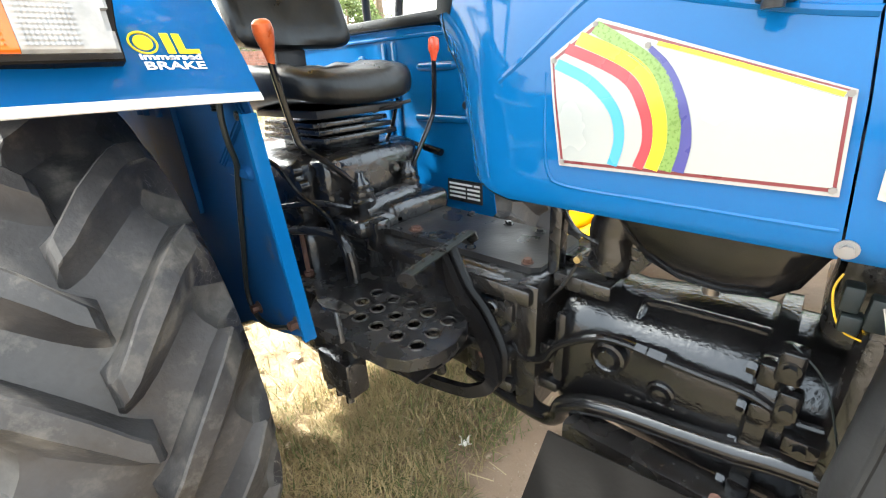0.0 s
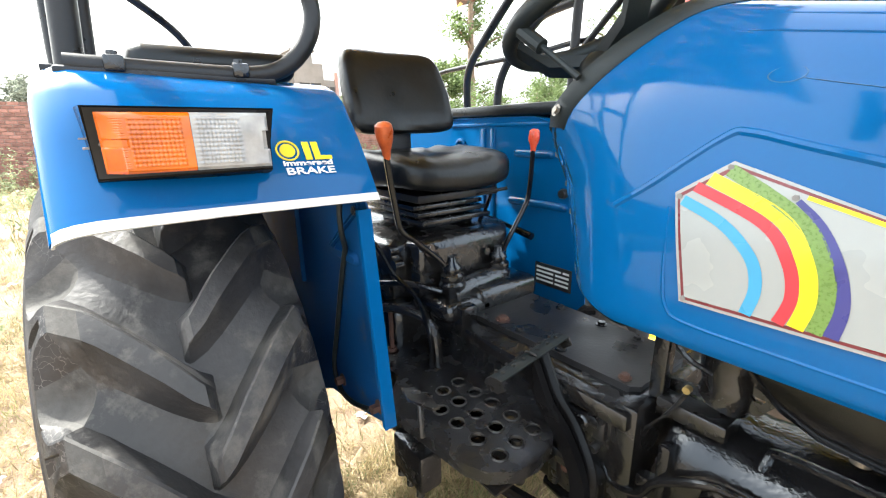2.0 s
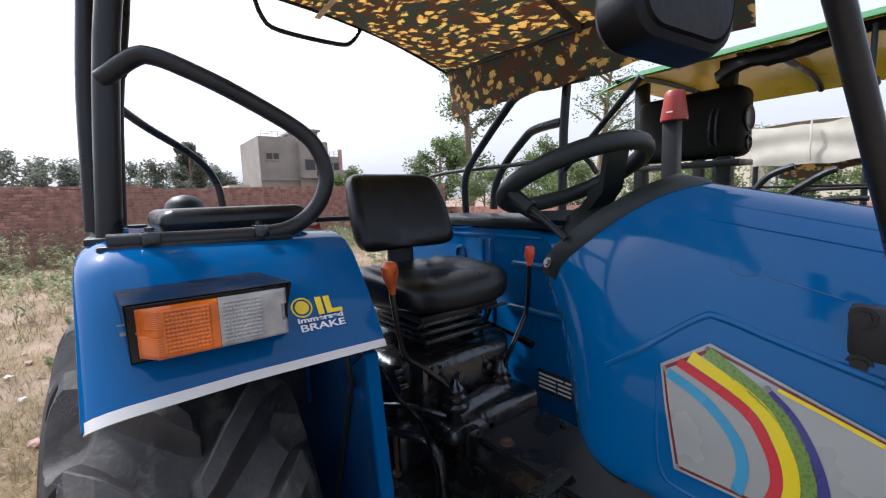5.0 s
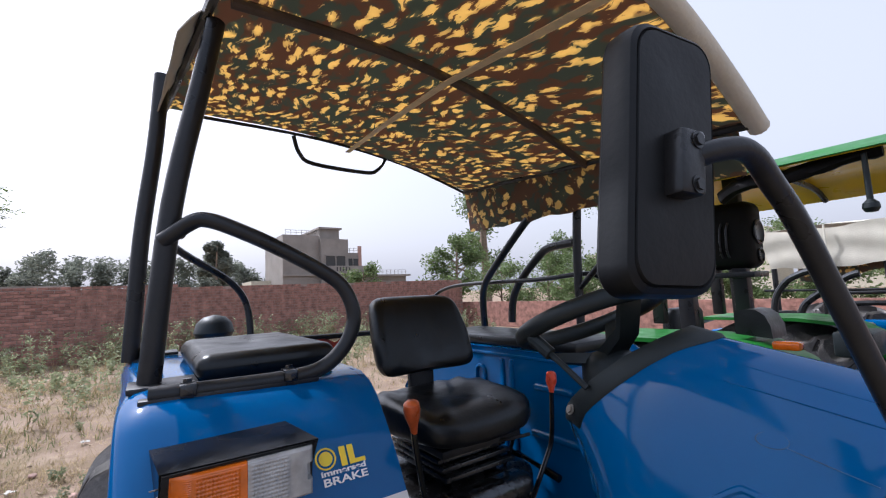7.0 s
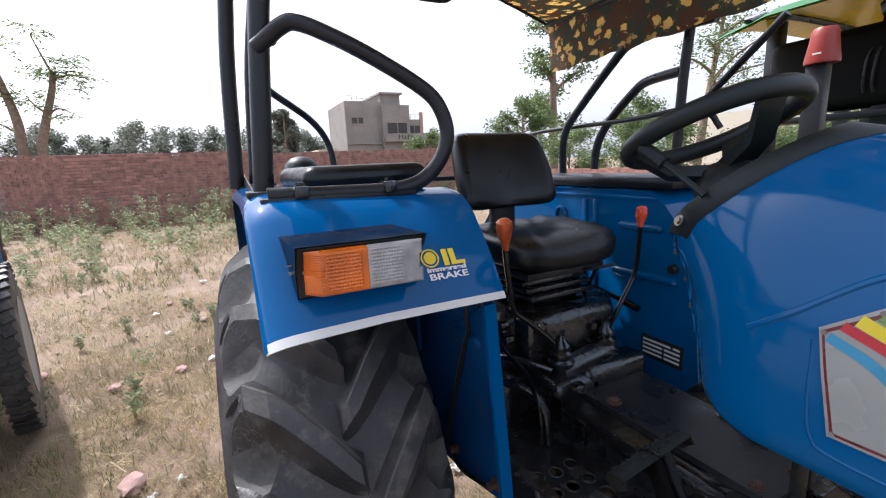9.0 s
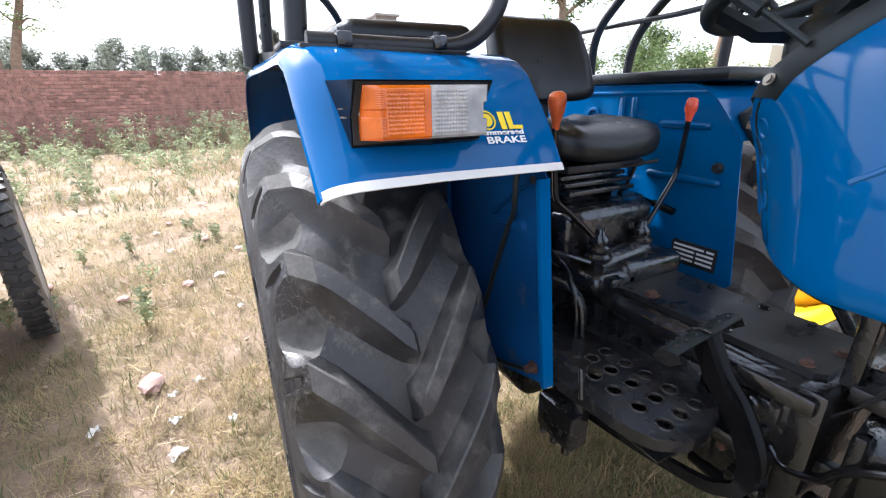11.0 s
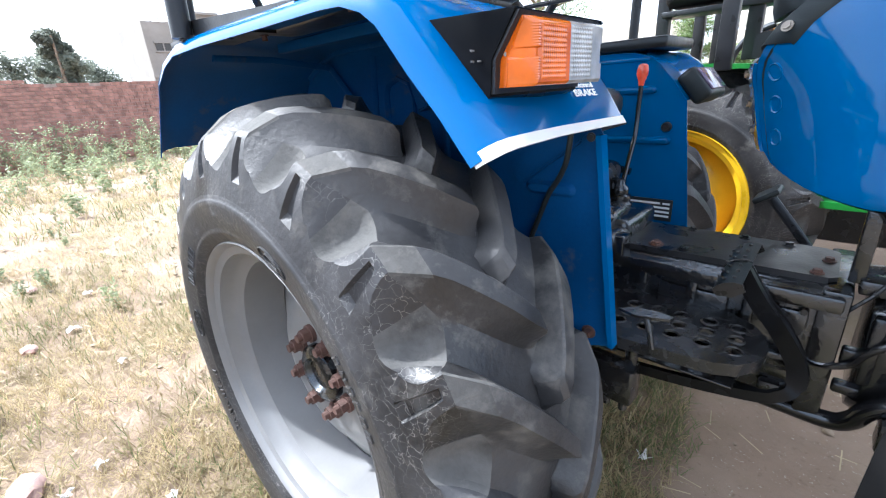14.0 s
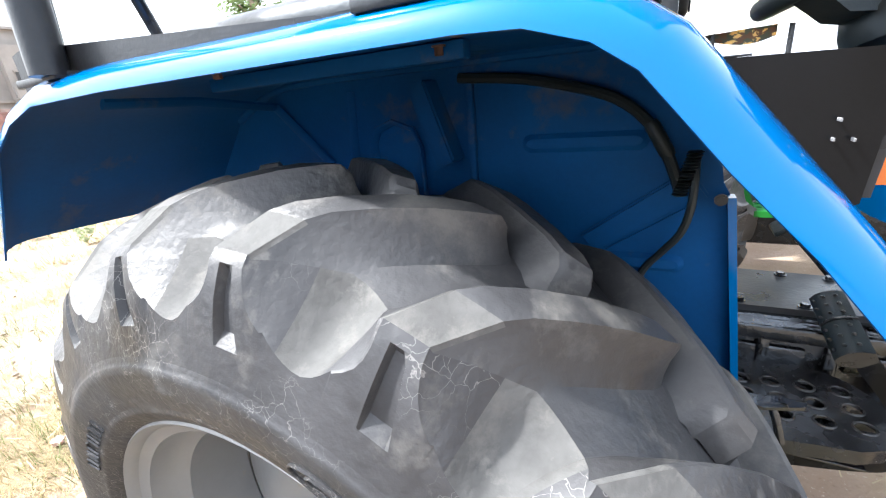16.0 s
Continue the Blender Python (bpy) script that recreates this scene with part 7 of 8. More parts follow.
    tube(bm, [(-0.1, y0 + 0.3, 2.165), (-1.4, y0 + 0.3, 2.165)], 0.016, 8, 1)
    part("canopy_frame", bm, BLACKM, r)
    for x, y in ((-0.91, y0 + 0.50), (-1.27, y0 + 1.40), (-1.38, y0 + 0.55), (-1.40, y0 + 1.40)):
        bm = B()
        box(bm, (x - 0.035, y - 0.03, 1.40), (x + 0.035, y + 0.03, 2.18), 0.008)
        part("canopy_post", bm, BLACKM, t, "black square canopy post")
    # loudspeaker boxes hung under the canopy
    bm = B()
    box(bm, (-1.36, y0 + 0.44, 1.70), (-0.825, y0 + 0.62, 2.05), 0.05, seg=4)
    sp = part("loudspeaker", bm, SOOT, t, "black loudspeaker box under the canopy")
    for z, rad in ((1.885, 0.062), (1.765, 0.036)):
        bm = B()
        lathe(bm, [(0.0, rad), (0.008, rad * 1.05), (0.010, rad * 0.9), (0.002, rad * 0.7), (0.002, 0.0)], (-0.826, y0 + 0.53, z), "x", 24)
        part("speaker_cone", bm, BLACKM, sp)
    for x in (-0.96, -0.93):
        bm = B()
        tube(bm, [(x, y0 + 0.44, 1.76), (x - 0.004, y0 + 0.425, 1.80), (x, y0 + 0.425, 1.90), (x + 0.006, y0 + 0.44, 1.94)], 0.006, 8, 4)
        part("speaker_cable", bm, BLACKM, sp)
    bm = B()
    box(bm, (-1.36, y0 + 0.43, 1.655), (-0.825, y0 + 0.62, 1.685), 0.006)
    part("speaker_shelf", bm, BLACKM, sp)
    # bundled sheet and a round lamp hung under the canopy's edge
    bm = B()
    rng = random.Random(41)
    tube(bm, [(-0.84 + 0.09 * k, y0 + 0.20 + rng.uniform(-0.03, 0.03), 2.045 + 0.012 * k + rng.uniform(-0.02, 0.02)) for k in range(7)], 0.042, 9, 3, True, 0.7)
    for v in bm.verts:
        v.co += Vector((0, 1, 1)) * (0.014 * noise.noise(v.co * 22))
    part("stowed_sheet", bm, SOOT, r, "crumpled black sheet stowed under the canopy")
    bm = B()
    lathe(bm, [(1.875, 0.0), (1.878, 0.018), (1.892, 0.026), (1.91, 0.024), (1.925, 0.010), (2.10, 0.009)], (-0.346, y0 + 0.18, 0), "z", 16)
    part("hanging_lamp", bm, PLASTIC, r, "small round black lamp")
    bm = B()
    box(bm, (-0.935, y0 - 0.125, 1.35), (-0.870, y0 - 0.075, 1.835), 0.006)
    cp = part("lamp_post", bm, BLACKM, t, "square black post with a red lamp")
    bm = B()
    lathe(bm, [(1.832, 0.040), (1.834, 0.052), (1.845, 0.053), (1.925, 0.041), (1.945, 0.040), (1.955, 0.034), (1.957, 0.0)], (-0.895, y0 - 0.10, 0), "z", 22)
    part("beacon", bm, REDFILM, cp, "red tapered lamp with pale bars")
    bm = B()
    box(bm, (-0.905, y0 - 0.151, 1.862), (-0.880, y0 - 0.140, 1.868))
    part("label_bar", bm, WHITE, cp)


def build_cloth_tractor():
    y0 = 4.4
    t = thing("open_tractor", (-1.3, 5.2, 0), "blue tractor with tube frame and a pale canvas canopy", "tractor")
    rear_wheel(t, y0, -1, RIM, "black lugged tyre", -1.3, 0.69)
    rear_wheel(t, y0 + 1.5, 1, RIM, "black lugged tyre", -1.3, 0.69)
    bm = B()
    box(bm, (-1.85, y0 - 0.2, 1.05), (-0.75, y0 + 0.25, 1.20), 0.05, seg=3)
    g = part("fender", bm, BLUE, t)
    bm = B()
    box(bm, (-1.6, y0 - 0.16, 1.20), (-0.80, y0 + 0.20, 1.27), 0.025, seg=3)
    part("fender_pad", bm, VINYL, g)
    bm = B()
    box(bm, (-1.85, y0 + 1.25, 1.05), (-0.75, y0 + 1.7, 1.20), 0.05, seg=3)
    part("fender", bm, BLUE, t)
    bm = B()
    box(bm, (-0.5, y0 + 0.5, 0.80), (1.0, y0 + 1.0, 1.16), 0.08, seg=3)
    part("hood", bm, BLUE, t)
    bm = B()
    box(bm, (-1.7, y0 + 0.4, 0.45), (0.9, y0 + 1.1, 0.95), 0.05)
    part("chassis", bm, GREASE, t)

    def roof(u, v):
        x = 0.9 - 2.4 * u
        return Vector((x, y0 + 0.2 + 1.6 * v, 2.10 - 0.04 * (2 * v - 1) ** 2 + 0.01 * math.sin(u * 17 + v * 5)))
    bm = B()
    grid(bm, roof, 20, 10)
    thick(bm, 0.004)
    c = part("canopy", bm, CANVAS, t, "pale canvas canopy", 70)
    bm = B()
    grid(bm, lambda u, v: Vector((0.9 - 2.40 * u + 0.07 * v * u, y0 + 0.2 + 0.012 * math.sin(u * 25 + 2 * v) + 0.005 * math.sin(v * 11 + 3 * math.sin(u * 9)), 2.12 - 0.09 * u - 0.325 * v + 0.012 * math.sin(u * 14) + 0.006 * math.sin(u * 47))), 90, 14)
    thick(bm, 0.004)
    part("side_flap", bm, CANVAS, c, "hanging pale canvas flap", 70)
    bm = B()
    box(bm, (-1.035, y0 + 0.165, 1.74), (-1.022, y0 + 0.175, 2.06), 0.002)
    part("flap_seam", bm, CANVAS, c)
    bm = B()
    grid(bm, lambda u, v: Vector((-0.1 - 1.15 * u, y0 + 0.26 + 0.02 * math.sin(u * 21), 1.76 - 0.05 * u - 0.13 * v * (0.7 + 0.3 * math.sin(u * 9)))), 30, 3)
    thick(bm, 0.003)
    part("lining_flap", bm, CAMO, c, "camouflage lining hanging below the canvas", 70)
    for x in (0.6, 0.0, -0.58, -0.70, -1.42):
        bm = B()
        tube(bm, [(x, y0 + 0.24, 1.20), (x, y0 + 0.24, 1.95), (x, y0 + 0.24, 2.06)], 0.022, 10, 3)
        part("canopy_post", bm, BLACKM, t)
    y = y0 - 0.10
    for pts, r in (([(-1.36, 1.20), (-1.352, 1.307), (-1.325, 1.478), (-1.247, 1.602), (-1.159, 1.659), (-1.058, 1.692)], 0.026), ([(-1.18, 1.20), (-1.177, 1.288), (-1.155, 1.391), (-1.086, 1.472), (-0.877, 1.621), (-0.80, 1.65)], 0.026), ([(-0.955, 1.20), (-0.953, 1.292), (-0.903, 1.39), (-0.843, 1.427), (-0.62, 1.43)], 0.020), ([(-1.40, 1.535), (-0.9, 1.53), (-0.3, 1.525)], 0.010), ([(-1.02, 1.25), (-1.01, 1.45), (-0.97, 1.50), (-0.55, 1.51)], 0.014)):
        bm = B()
        tube(bm, [(x, y, z) for x, z in pts], r, 10, 4)
        part("hand_rail", bm, BLACKM, t)


def build_trailer():
    t = thing("trailer", (-2.9, -2.5, 0), "old blue and cream painted steel farm trailer", "trailer")
    t.location = (-2.78, -2.35, 0)
    t.rotation_euler = (0, 0, radians(17))
    x0, x1, y, yb = -4.7, -2.1, -1.455, -3.3
    bm = B()
    box(bm, (x0, yb, 0.84), (x1, y, 0.92), 0.01)
    part("bed", bm, TRAILCREAM, t)
    bm = B()
    box(bm, (x0, y - 0.05, 0.92), (x1, y, 1.58), 0.008)
    sd = part("side_board", bm, TRAILBLUE, t, "faded blue side board with a stepped cream band")
    bm = B()
    box(bm, (x0 - 0.02, y - 0.06, 1.58), (x1 + 0.02, y + 0.012, 1.645), 0.006)
    part("top_rail", bm, TRAILCREAM, sd)
    n = 14
    pts = [(x0, 0.922)]
    for i in range(n):
        xx = x0 + i * (x1 - x0) / n
        z = 1.16 + 0.07 * (i % 3)
        pts += [(xx + 0.001, z), (xx + (x1 - x0) / n, z)]
    pts += [(x1, 0.922)]
    bm = B()
    prism(bm, pts, lambda u, v, w: Vector((u, y + 0.006 - w, v)), 0.005)
    part("painted_band", bm, TRAILCREAM, sd, "stepped cream painted band")
    bm = B()
    box(bm, (x0 - 0.04, yb, 0.92), (x0, y, 1.62), 0.008)
    part("end_board", bm, TRAILBLUE, t)
    bm = B()
    box(bm, (x1, yb, 0.92), (x1 + 0.04, y, 1.62), 0.008)
    part("end_board", bm, TRAILBLUE, t)
    bm = B()
    box(bm, (x0, yb, 0.92), (x1, yb + 0.05, 1.60), 0.008)
    part("side_board", bm, TRAILBLUE, t)
    for i in range(12):
        xx = x0 + 0.12 + i * 0.155
        bm = B()
        tube(bm, [(xx, y, 1.42), (xx + 0.01, y + 0.045, 1.435), (xx + 0.05, y + 0.05, 1.40), (xx + 0.05, y + 0.02, 1.34)], 0.008, 6, 3)
        part("rope_hook", bm, TRAILBLUE, sd)
    for xx in (x0 + 0.03, x0 + 0.8, x0 + 1.6, x0 + 2.4):
        bm = B()
        box(bm, (xx - 0.03, y, 0.86), (xx + 0.03, y + 0.035, 1.58), 0.006)
        part("stake", bm, TRAILBLUE, sd)
    bm = B()
    rod(bm, (x0 - 0.02, y + 0.03, 0.98), (x0 - 0.05, y + 0.05, 1.30), 0.02, 8)
    box(bm, (x0 - 0.06, y - 0.02, 0.90), (x0 + 0.05, y + 0.06, 1.00), 0.01)
    part("latch", bm, RUST, t)
    bm = B()
    box(bm, (x0, y - 0.08, 0.74), (x1, y + 0.01, 0.84), 0.01)
    box(bm, (x0, yb, 0.66), (x1, y - 0.5, 0.84), 0.02)
    rod(bm, (-3.30, -3.2, 0.53), (-3.30, -1.45, 0.53), 0.05, 12)
    part("chassis", bm, RUST, t, "rusty steel chassis")
    bm = B()
    box(bm, (-0.022, -0.030, -0.014), (0.022, 0.030, 0.012), 0.003, seg=1)
    block = bpy.data.meshes.new("tread_block")
    bm.to_mesh(block)
    bm.free()
    block.materials.append(RUBBER)
    for yy, s in ((-1.384, 1), (-3.3, -1)):
        bm = B()
        c = (-3.30, yy, 0.53)
        lathe(bm, [(-0.06, 0.31), (-0.07, 0.41), (-0.06, 0.485), (-0.045, 0.522), (0.045, 0.522), (0.06, 0.485), (0.07, 0.41), (0.06, 0.31)], c, "y", 48)
        w = part("trailer_tyre", bm, RUBBER, t, "dusty black trailer tyre")
        for k in range(44):
            a = 2 * math.pi * k / 44
            for sy in (-1, 1):
                ob = new("tread_block", block)
                ob.parent = w
                ob.matrix_local = Matrix.Translation((c[0] + 0.521 * math.sin(a), c[1] + sy * 0.03, c[2] + 0.521 * math.cos(a))) @ Matrix.Rotation(a, 4, "Y") @ Matrix.Rotation(0.35 * sy, 4, "Z")
        bm = B()
        lathe(bm, [(s * 0.065, 0.315), (s * 0.05, 0.28), (s * 0.02, 0.26), (s * 0.03, 0.12), (s * 0.06, 0.09), (s * 0.07, 0.0)], c, "y", 32)
        part("rim", bm, CONC, w, "dusty grey pressed rim")


# ---- distance ----
def building(name, at, label, blocks, windows, extra=(), material=None):
    t = thing(name, at, label, "building")
    for lo, hi in blocks:
        bm = B()
        box(bm, lo, hi)
        part("wall", bm, material or CONC, t)
    for x, y0, y1, z0, z1 in windows:
        bm = B()
        box(bm, (x - 0.05, y0, z0), (x + 0.06, y1, z1))
        w = part("window", bm, CONCD, t)
        bm = B()
        for a, b, c, d in ((y0 - 0.1, y1 + 0.1, z1, z1 + 0.12), (y0 - 0.1, y1 + 0.1, z0 - 0.12, z0), ((y0 + y1) / 2 - 0.05, (y0 + y1) / 2 + 0.05, z0, z1)):
            box(bm, (x, a, c), (x + 0.12, b, d))
        part("window_frame", bm, CONC, w)
    return t


def build_buildings():
    X = -46.0
    t = building("apartment_house", (X - 4, 16, 0), "unfinished grey concrete house of three storeys with balconies", [
        ((X - 8, 11.7, -0.2), (X, 15.6, 8.4)), ((X - 8, 15.6, -0.2), (X + 0.7, 18.7, 8.0)), ((X - 7, 16.0, 8.0), (X - 1, 18.3, 9.3)),
        ((X - 8, 18.7, -0.2), (X - 0.4, 20.6, 6.6)), ((X - 8, 18.7, -0.2), (X + 1.2, 25.8, 3.7))],
        [(X, 12.4, 13.6, 6.1, 6.7), (X, 12.2, 15.2, 1.9, 2.3), (X + 0.7, 16.1, 18.3, 4.9, 6.1), (X - 0.4, 19.0, 20.3, 4.9, 5.9), (X + 1.2, 20.2, 22.0, 1.4, 3.0), (X + 1.2, 22.4, 25.2, 1.4, 3.0)])
    for lo, hi in (((X + 0.0, 11.6, 3.95), (X + 0.25, 15.7, 4.15)), ((X - 7.2, 15.8, 9.3), (X - 0.6, 18.5, 9.5)), ((X + 0.7, 15.5, 4.1), (X + 1.5, 20.7, 4.25)), ((X + 0.2, 18.7, 3.7), (X + 2.0, 26.0, 3.9))):
        bm = B()
        box(bm, lo, hi)
        part("slab", bm, CONC, t)
    bm = B()
    box(bm, (X + 1.3, 15.5, 4.25), (X + 1.45, 20.7, 4.95))
    part("balcony", bm, CONC, t)
    bm = B()
    for k in range(5):
        box(bm, (X + 1.44, 17.0 + 0.35 * k, 4.35), (X + 1.48, 17.15 + 0.35 * k, 4.8))
    part("balcony_slots", bm, CONCD, t)
    for y0, y1, z, x in ((12.0, 15.4, 8.4, X), (18.8, 20.4, 6.6, X - 0.4), (19.5, 25.6, 3.9, X + 1.6)):
        bm = B()
        n = int((y1 - y0) / 0.5)
        for k in range(n + 1):
            y = y0 + (y1 - y0) * k / n
            box(bm, (x - 0.1, y - 0.02, z), (x - 0.06, y + 0.02, z + 0.55))
        for h in (0.3, 0.55):
            box(bm, (x - 0.1, y0, z + h - 0.03), (x - 0.06, y1, z + h))
        part("railing", bm, CONC, t)
    bm = B()
    box(bm, (X - 0.5, 20.35, 3.9), (X - 0.3, 20.75, 7.4))
    part("pink_pier", bm, PINK, t)
    building("low_house", (X, 8.5, 0), "low cream house behind the wall", [((X - 6, 7.6, -0.2), (X - 1, 9.8, 2.6)), ((X - 7, 9.0, -0.2), (X - 2, 11.0, 3.6))], [(X - 1, 8.1, 8.9, 1.2, 2.2)], material=TRAILCREAM)
    Y = 60.0
    building("pale_house", (-22, Y, 0), "pale concrete houses far beyond the yard", [((-44, Y, -0.2), (-32, Y + 8, 6.5)), ((-30, Y + 4, -0.2), (-20, Y + 12, 8.0)), ((-16, Y + 6, -0.2), (-2, Y + 14, 6.0))], [], material=TRAILCREAM)
    bm = B()
    box(bm, (-17.2, 13.0, -0.1), (40, 13.22, 1.08))
    rng = random.Random(23)
    for i in range(11):
        for j in range(96):
            x, z = -17.0 + 0.25 * (j + 0.5 * (i % 2)), 0.05 + 0.1 * i
            d = 0.004 + 0.012 * rng.random()
            top = 0.043 - 0.02 * (i == 10) * rng.random()
            p = [bm.verts.new(q) for q in ((x + 0.008, 13.0 - d, z - 0.043), (x + 0.242, 13.0 - d, z - 0.043), (x + 0.242, 13.0 - d, z + top), (x + 0.008, 13.0 - d, z + top), (x + 0.008, 13.02, z + top), (x + 0.242, 13.02, z + top))]
            bm.faces.new(p[:4])
            bm.faces.new((p[3], p[2], p[5], p[4]))
    w = part("wall_north", bm, BRICK_FAR)
    tagged(w, "red brick boundary wall across the far side", "wall", kind="structure")
    bm = B()
    box(bm, (-29.0, -7.5, -0.1), (-27.0, -3.2, 2.75))
    s = part("shed_roof", bm, CONC)
    tagged(s, "grey shed roof showing over the wall", "shed")
    # plain closing wall behind the camera
    bm = B()
    box(bm, (-30, -40.25, -0.1), (40, -40.0, 2.2))
    w = part("wall_south", bm, BRICK_FAR)
    tagged(w, "red brick boundary wall", "wall", kind="structure")


def leaf_cluster(verts, faces, c, r, n, size, rng):
    for _ in range(n):
        d = Vector((rng.gauss(0, 1), rng.gauss(0, 1), rng.gauss(0, 0.8)))
        p = c + d.normalized() * r * rng.random() ** 0.5
        a = Vector((rng.uniform(-1, 1), rng.uniform(-1, 1), rng.uniform(-0.6, 0.6))).normalized()
        b = a.orthogonal().normalized()
        b = Matrix.Rotation(rng.uniform(0, 6.28), 3, a) @ b
        L, W = size * rng.uniform(0.7, 1.3), size * 0.42
        i = len(verts)
        verts += [p - a * L * 0.5, p + b * W * 0.5, p + a * L * 0.5, p - b * W * 0.5]
        faces.append((i, i + 1, i + 2, i + 3))


def crown_mesh(name, clusters, n, size, ml, parent, rng):
    verts, faces = [], []
    for c, r in clusters:
        leaf_cluster(verts, faces, Vector(c), r, n, size, rng)
    me = bpy.data.meshes.new(name)
    me.from_pydata(verts, [], faces)
    me.materials.append(ml)
    ob = new(name, me)
    ob.parent = parent
    ob.matrix_parent_inverse = Matrix.Translation(-base_of(parent))
    return ob


def tree(at, h, spread, seed, label, density=46, leaf=0.17, lean=(0, 0), bare=0.35, columns=9, ml=None, group=""):
    rng = random.Random(seed)
    t = thing("tree", at, label, "tree", group)
    at = Vector(at)
    bm = B()
    top = at + Vector((lean[0], lean[1], h))
    mid = at + Vector((lean[0] * 0.35 + rng.uniform(-0.1, 0.1), lean[1] * 0.35, h * 0.5))
    tube(bm, [at, at + (mid - at) * 0.5, mid, mid + (top - mid) * 0.55, top], (h * 0.030, h * 0.008), 10, 4)
    clusters = []
    for i in range(columns):
        f = bare + (1 - bare) * (i + 0.5) / columns
        base = at.lerp(mid, f * 2) if f < 0.5 else mid.lerp(top, f * 2 - 1)
        a = rng.uniform(0, 6.28)
        L = spread * (1.15 - 0.55 * f) * rng.uniform(0.6, 1.15)
        tip = base + Vector((math.cos(a) * L, math.sin(a) * L, L * rng.uniform(0.15, 0.7)))
        m2 = base.lerp(tip, 0.5) + Vector((0, 0, L * 0.08))
        tube(bm, [base, m2, tip], (h * 0.011, h * 0.003), 6, 3)
        for q, r in ((m2, 0.22), (tip, 0.34), (base.lerp(tip, 0.8) + Vector((rng.uniform(-.3, .3), rng.uniform(-.3, .3), 0.2)) * spread * 0.5, 0.26)):
            clusters.append((q, spread * r * rng.uniform(0.8, 1.3)))
    part("trunk", bm, BARK, t, "", 60)
    crown_mesh("crown", clusters, density, leaf, ml or LEAF, t, rng)
    return t


def pruned_tree(at, trunk, limbs, tufts, seed, label):
    """A thin pruned tree: bare leaning trunk, and sparse sprays of drooping leaves in tufts at its limb ends."""
    rng = random.Random(seed)
    t = thing("tree", at, label, "tree")
    bm = B()
    tube(bm, trunk, (0.20, 0.10), 10, 4)
    for pts in limbs:
        tube(bm, pts, (0.05, 0.022), 6, 3)
    verts, faces = [], []
    for c, r, n in tufts:
        c = Vector(c)
        for _ in range(n):
            a = rng.uniform(0, 6.28)
            d = Vector((math.cos(a), math.sin(a), rng.uniform(-0.25, 0.55))).normalized()
            start = c + Vector((rng.uniform(-1, 1), rng.uniform(-1, 1), rng.uniform(-0.7, 0.7))) * r * 0.45
            L = r * rng.uniform(0.5, 1.0)
            for k in range(9):
                f = (k + 1) / 9
                p = start + d * L * f - Vector((0, 0, 0.30 * L * f * f))
                side = Vector((-d.y, d.x, 0)) * (1 if k % 2 else -1)
                e = (side * 0.7 + d * 0.7 + Vector((0, 0, rng.uniform(-0.7, 0.15)))).normalized() * rng.uniform(0.16, 0.28)
                q = e.cross(Vector((rng.uniform(-0.5, 0.5), rng.uniform(-0.5, 0.5), 1))).normalized() * rng.uniform(0.03, 0.05)
                i = len(verts)
                verts += [p, p + e * 0.45 + q, p + e, p + e * 0.45 - q]
                faces.append((i, i + 1, i + 2, i + 3))
    part("trunk", bm, BARK, t, "", 60)
    me = bpy.data.meshes.new("crown")
    me.from_pydata(verts, [], faces)
    me.materials.append(LEAF)
    ob = new("crown", me)
    ob.parent = t
    ob.matrix_parent_inverse = Matrix.Translation(-base_of(t))
    return t


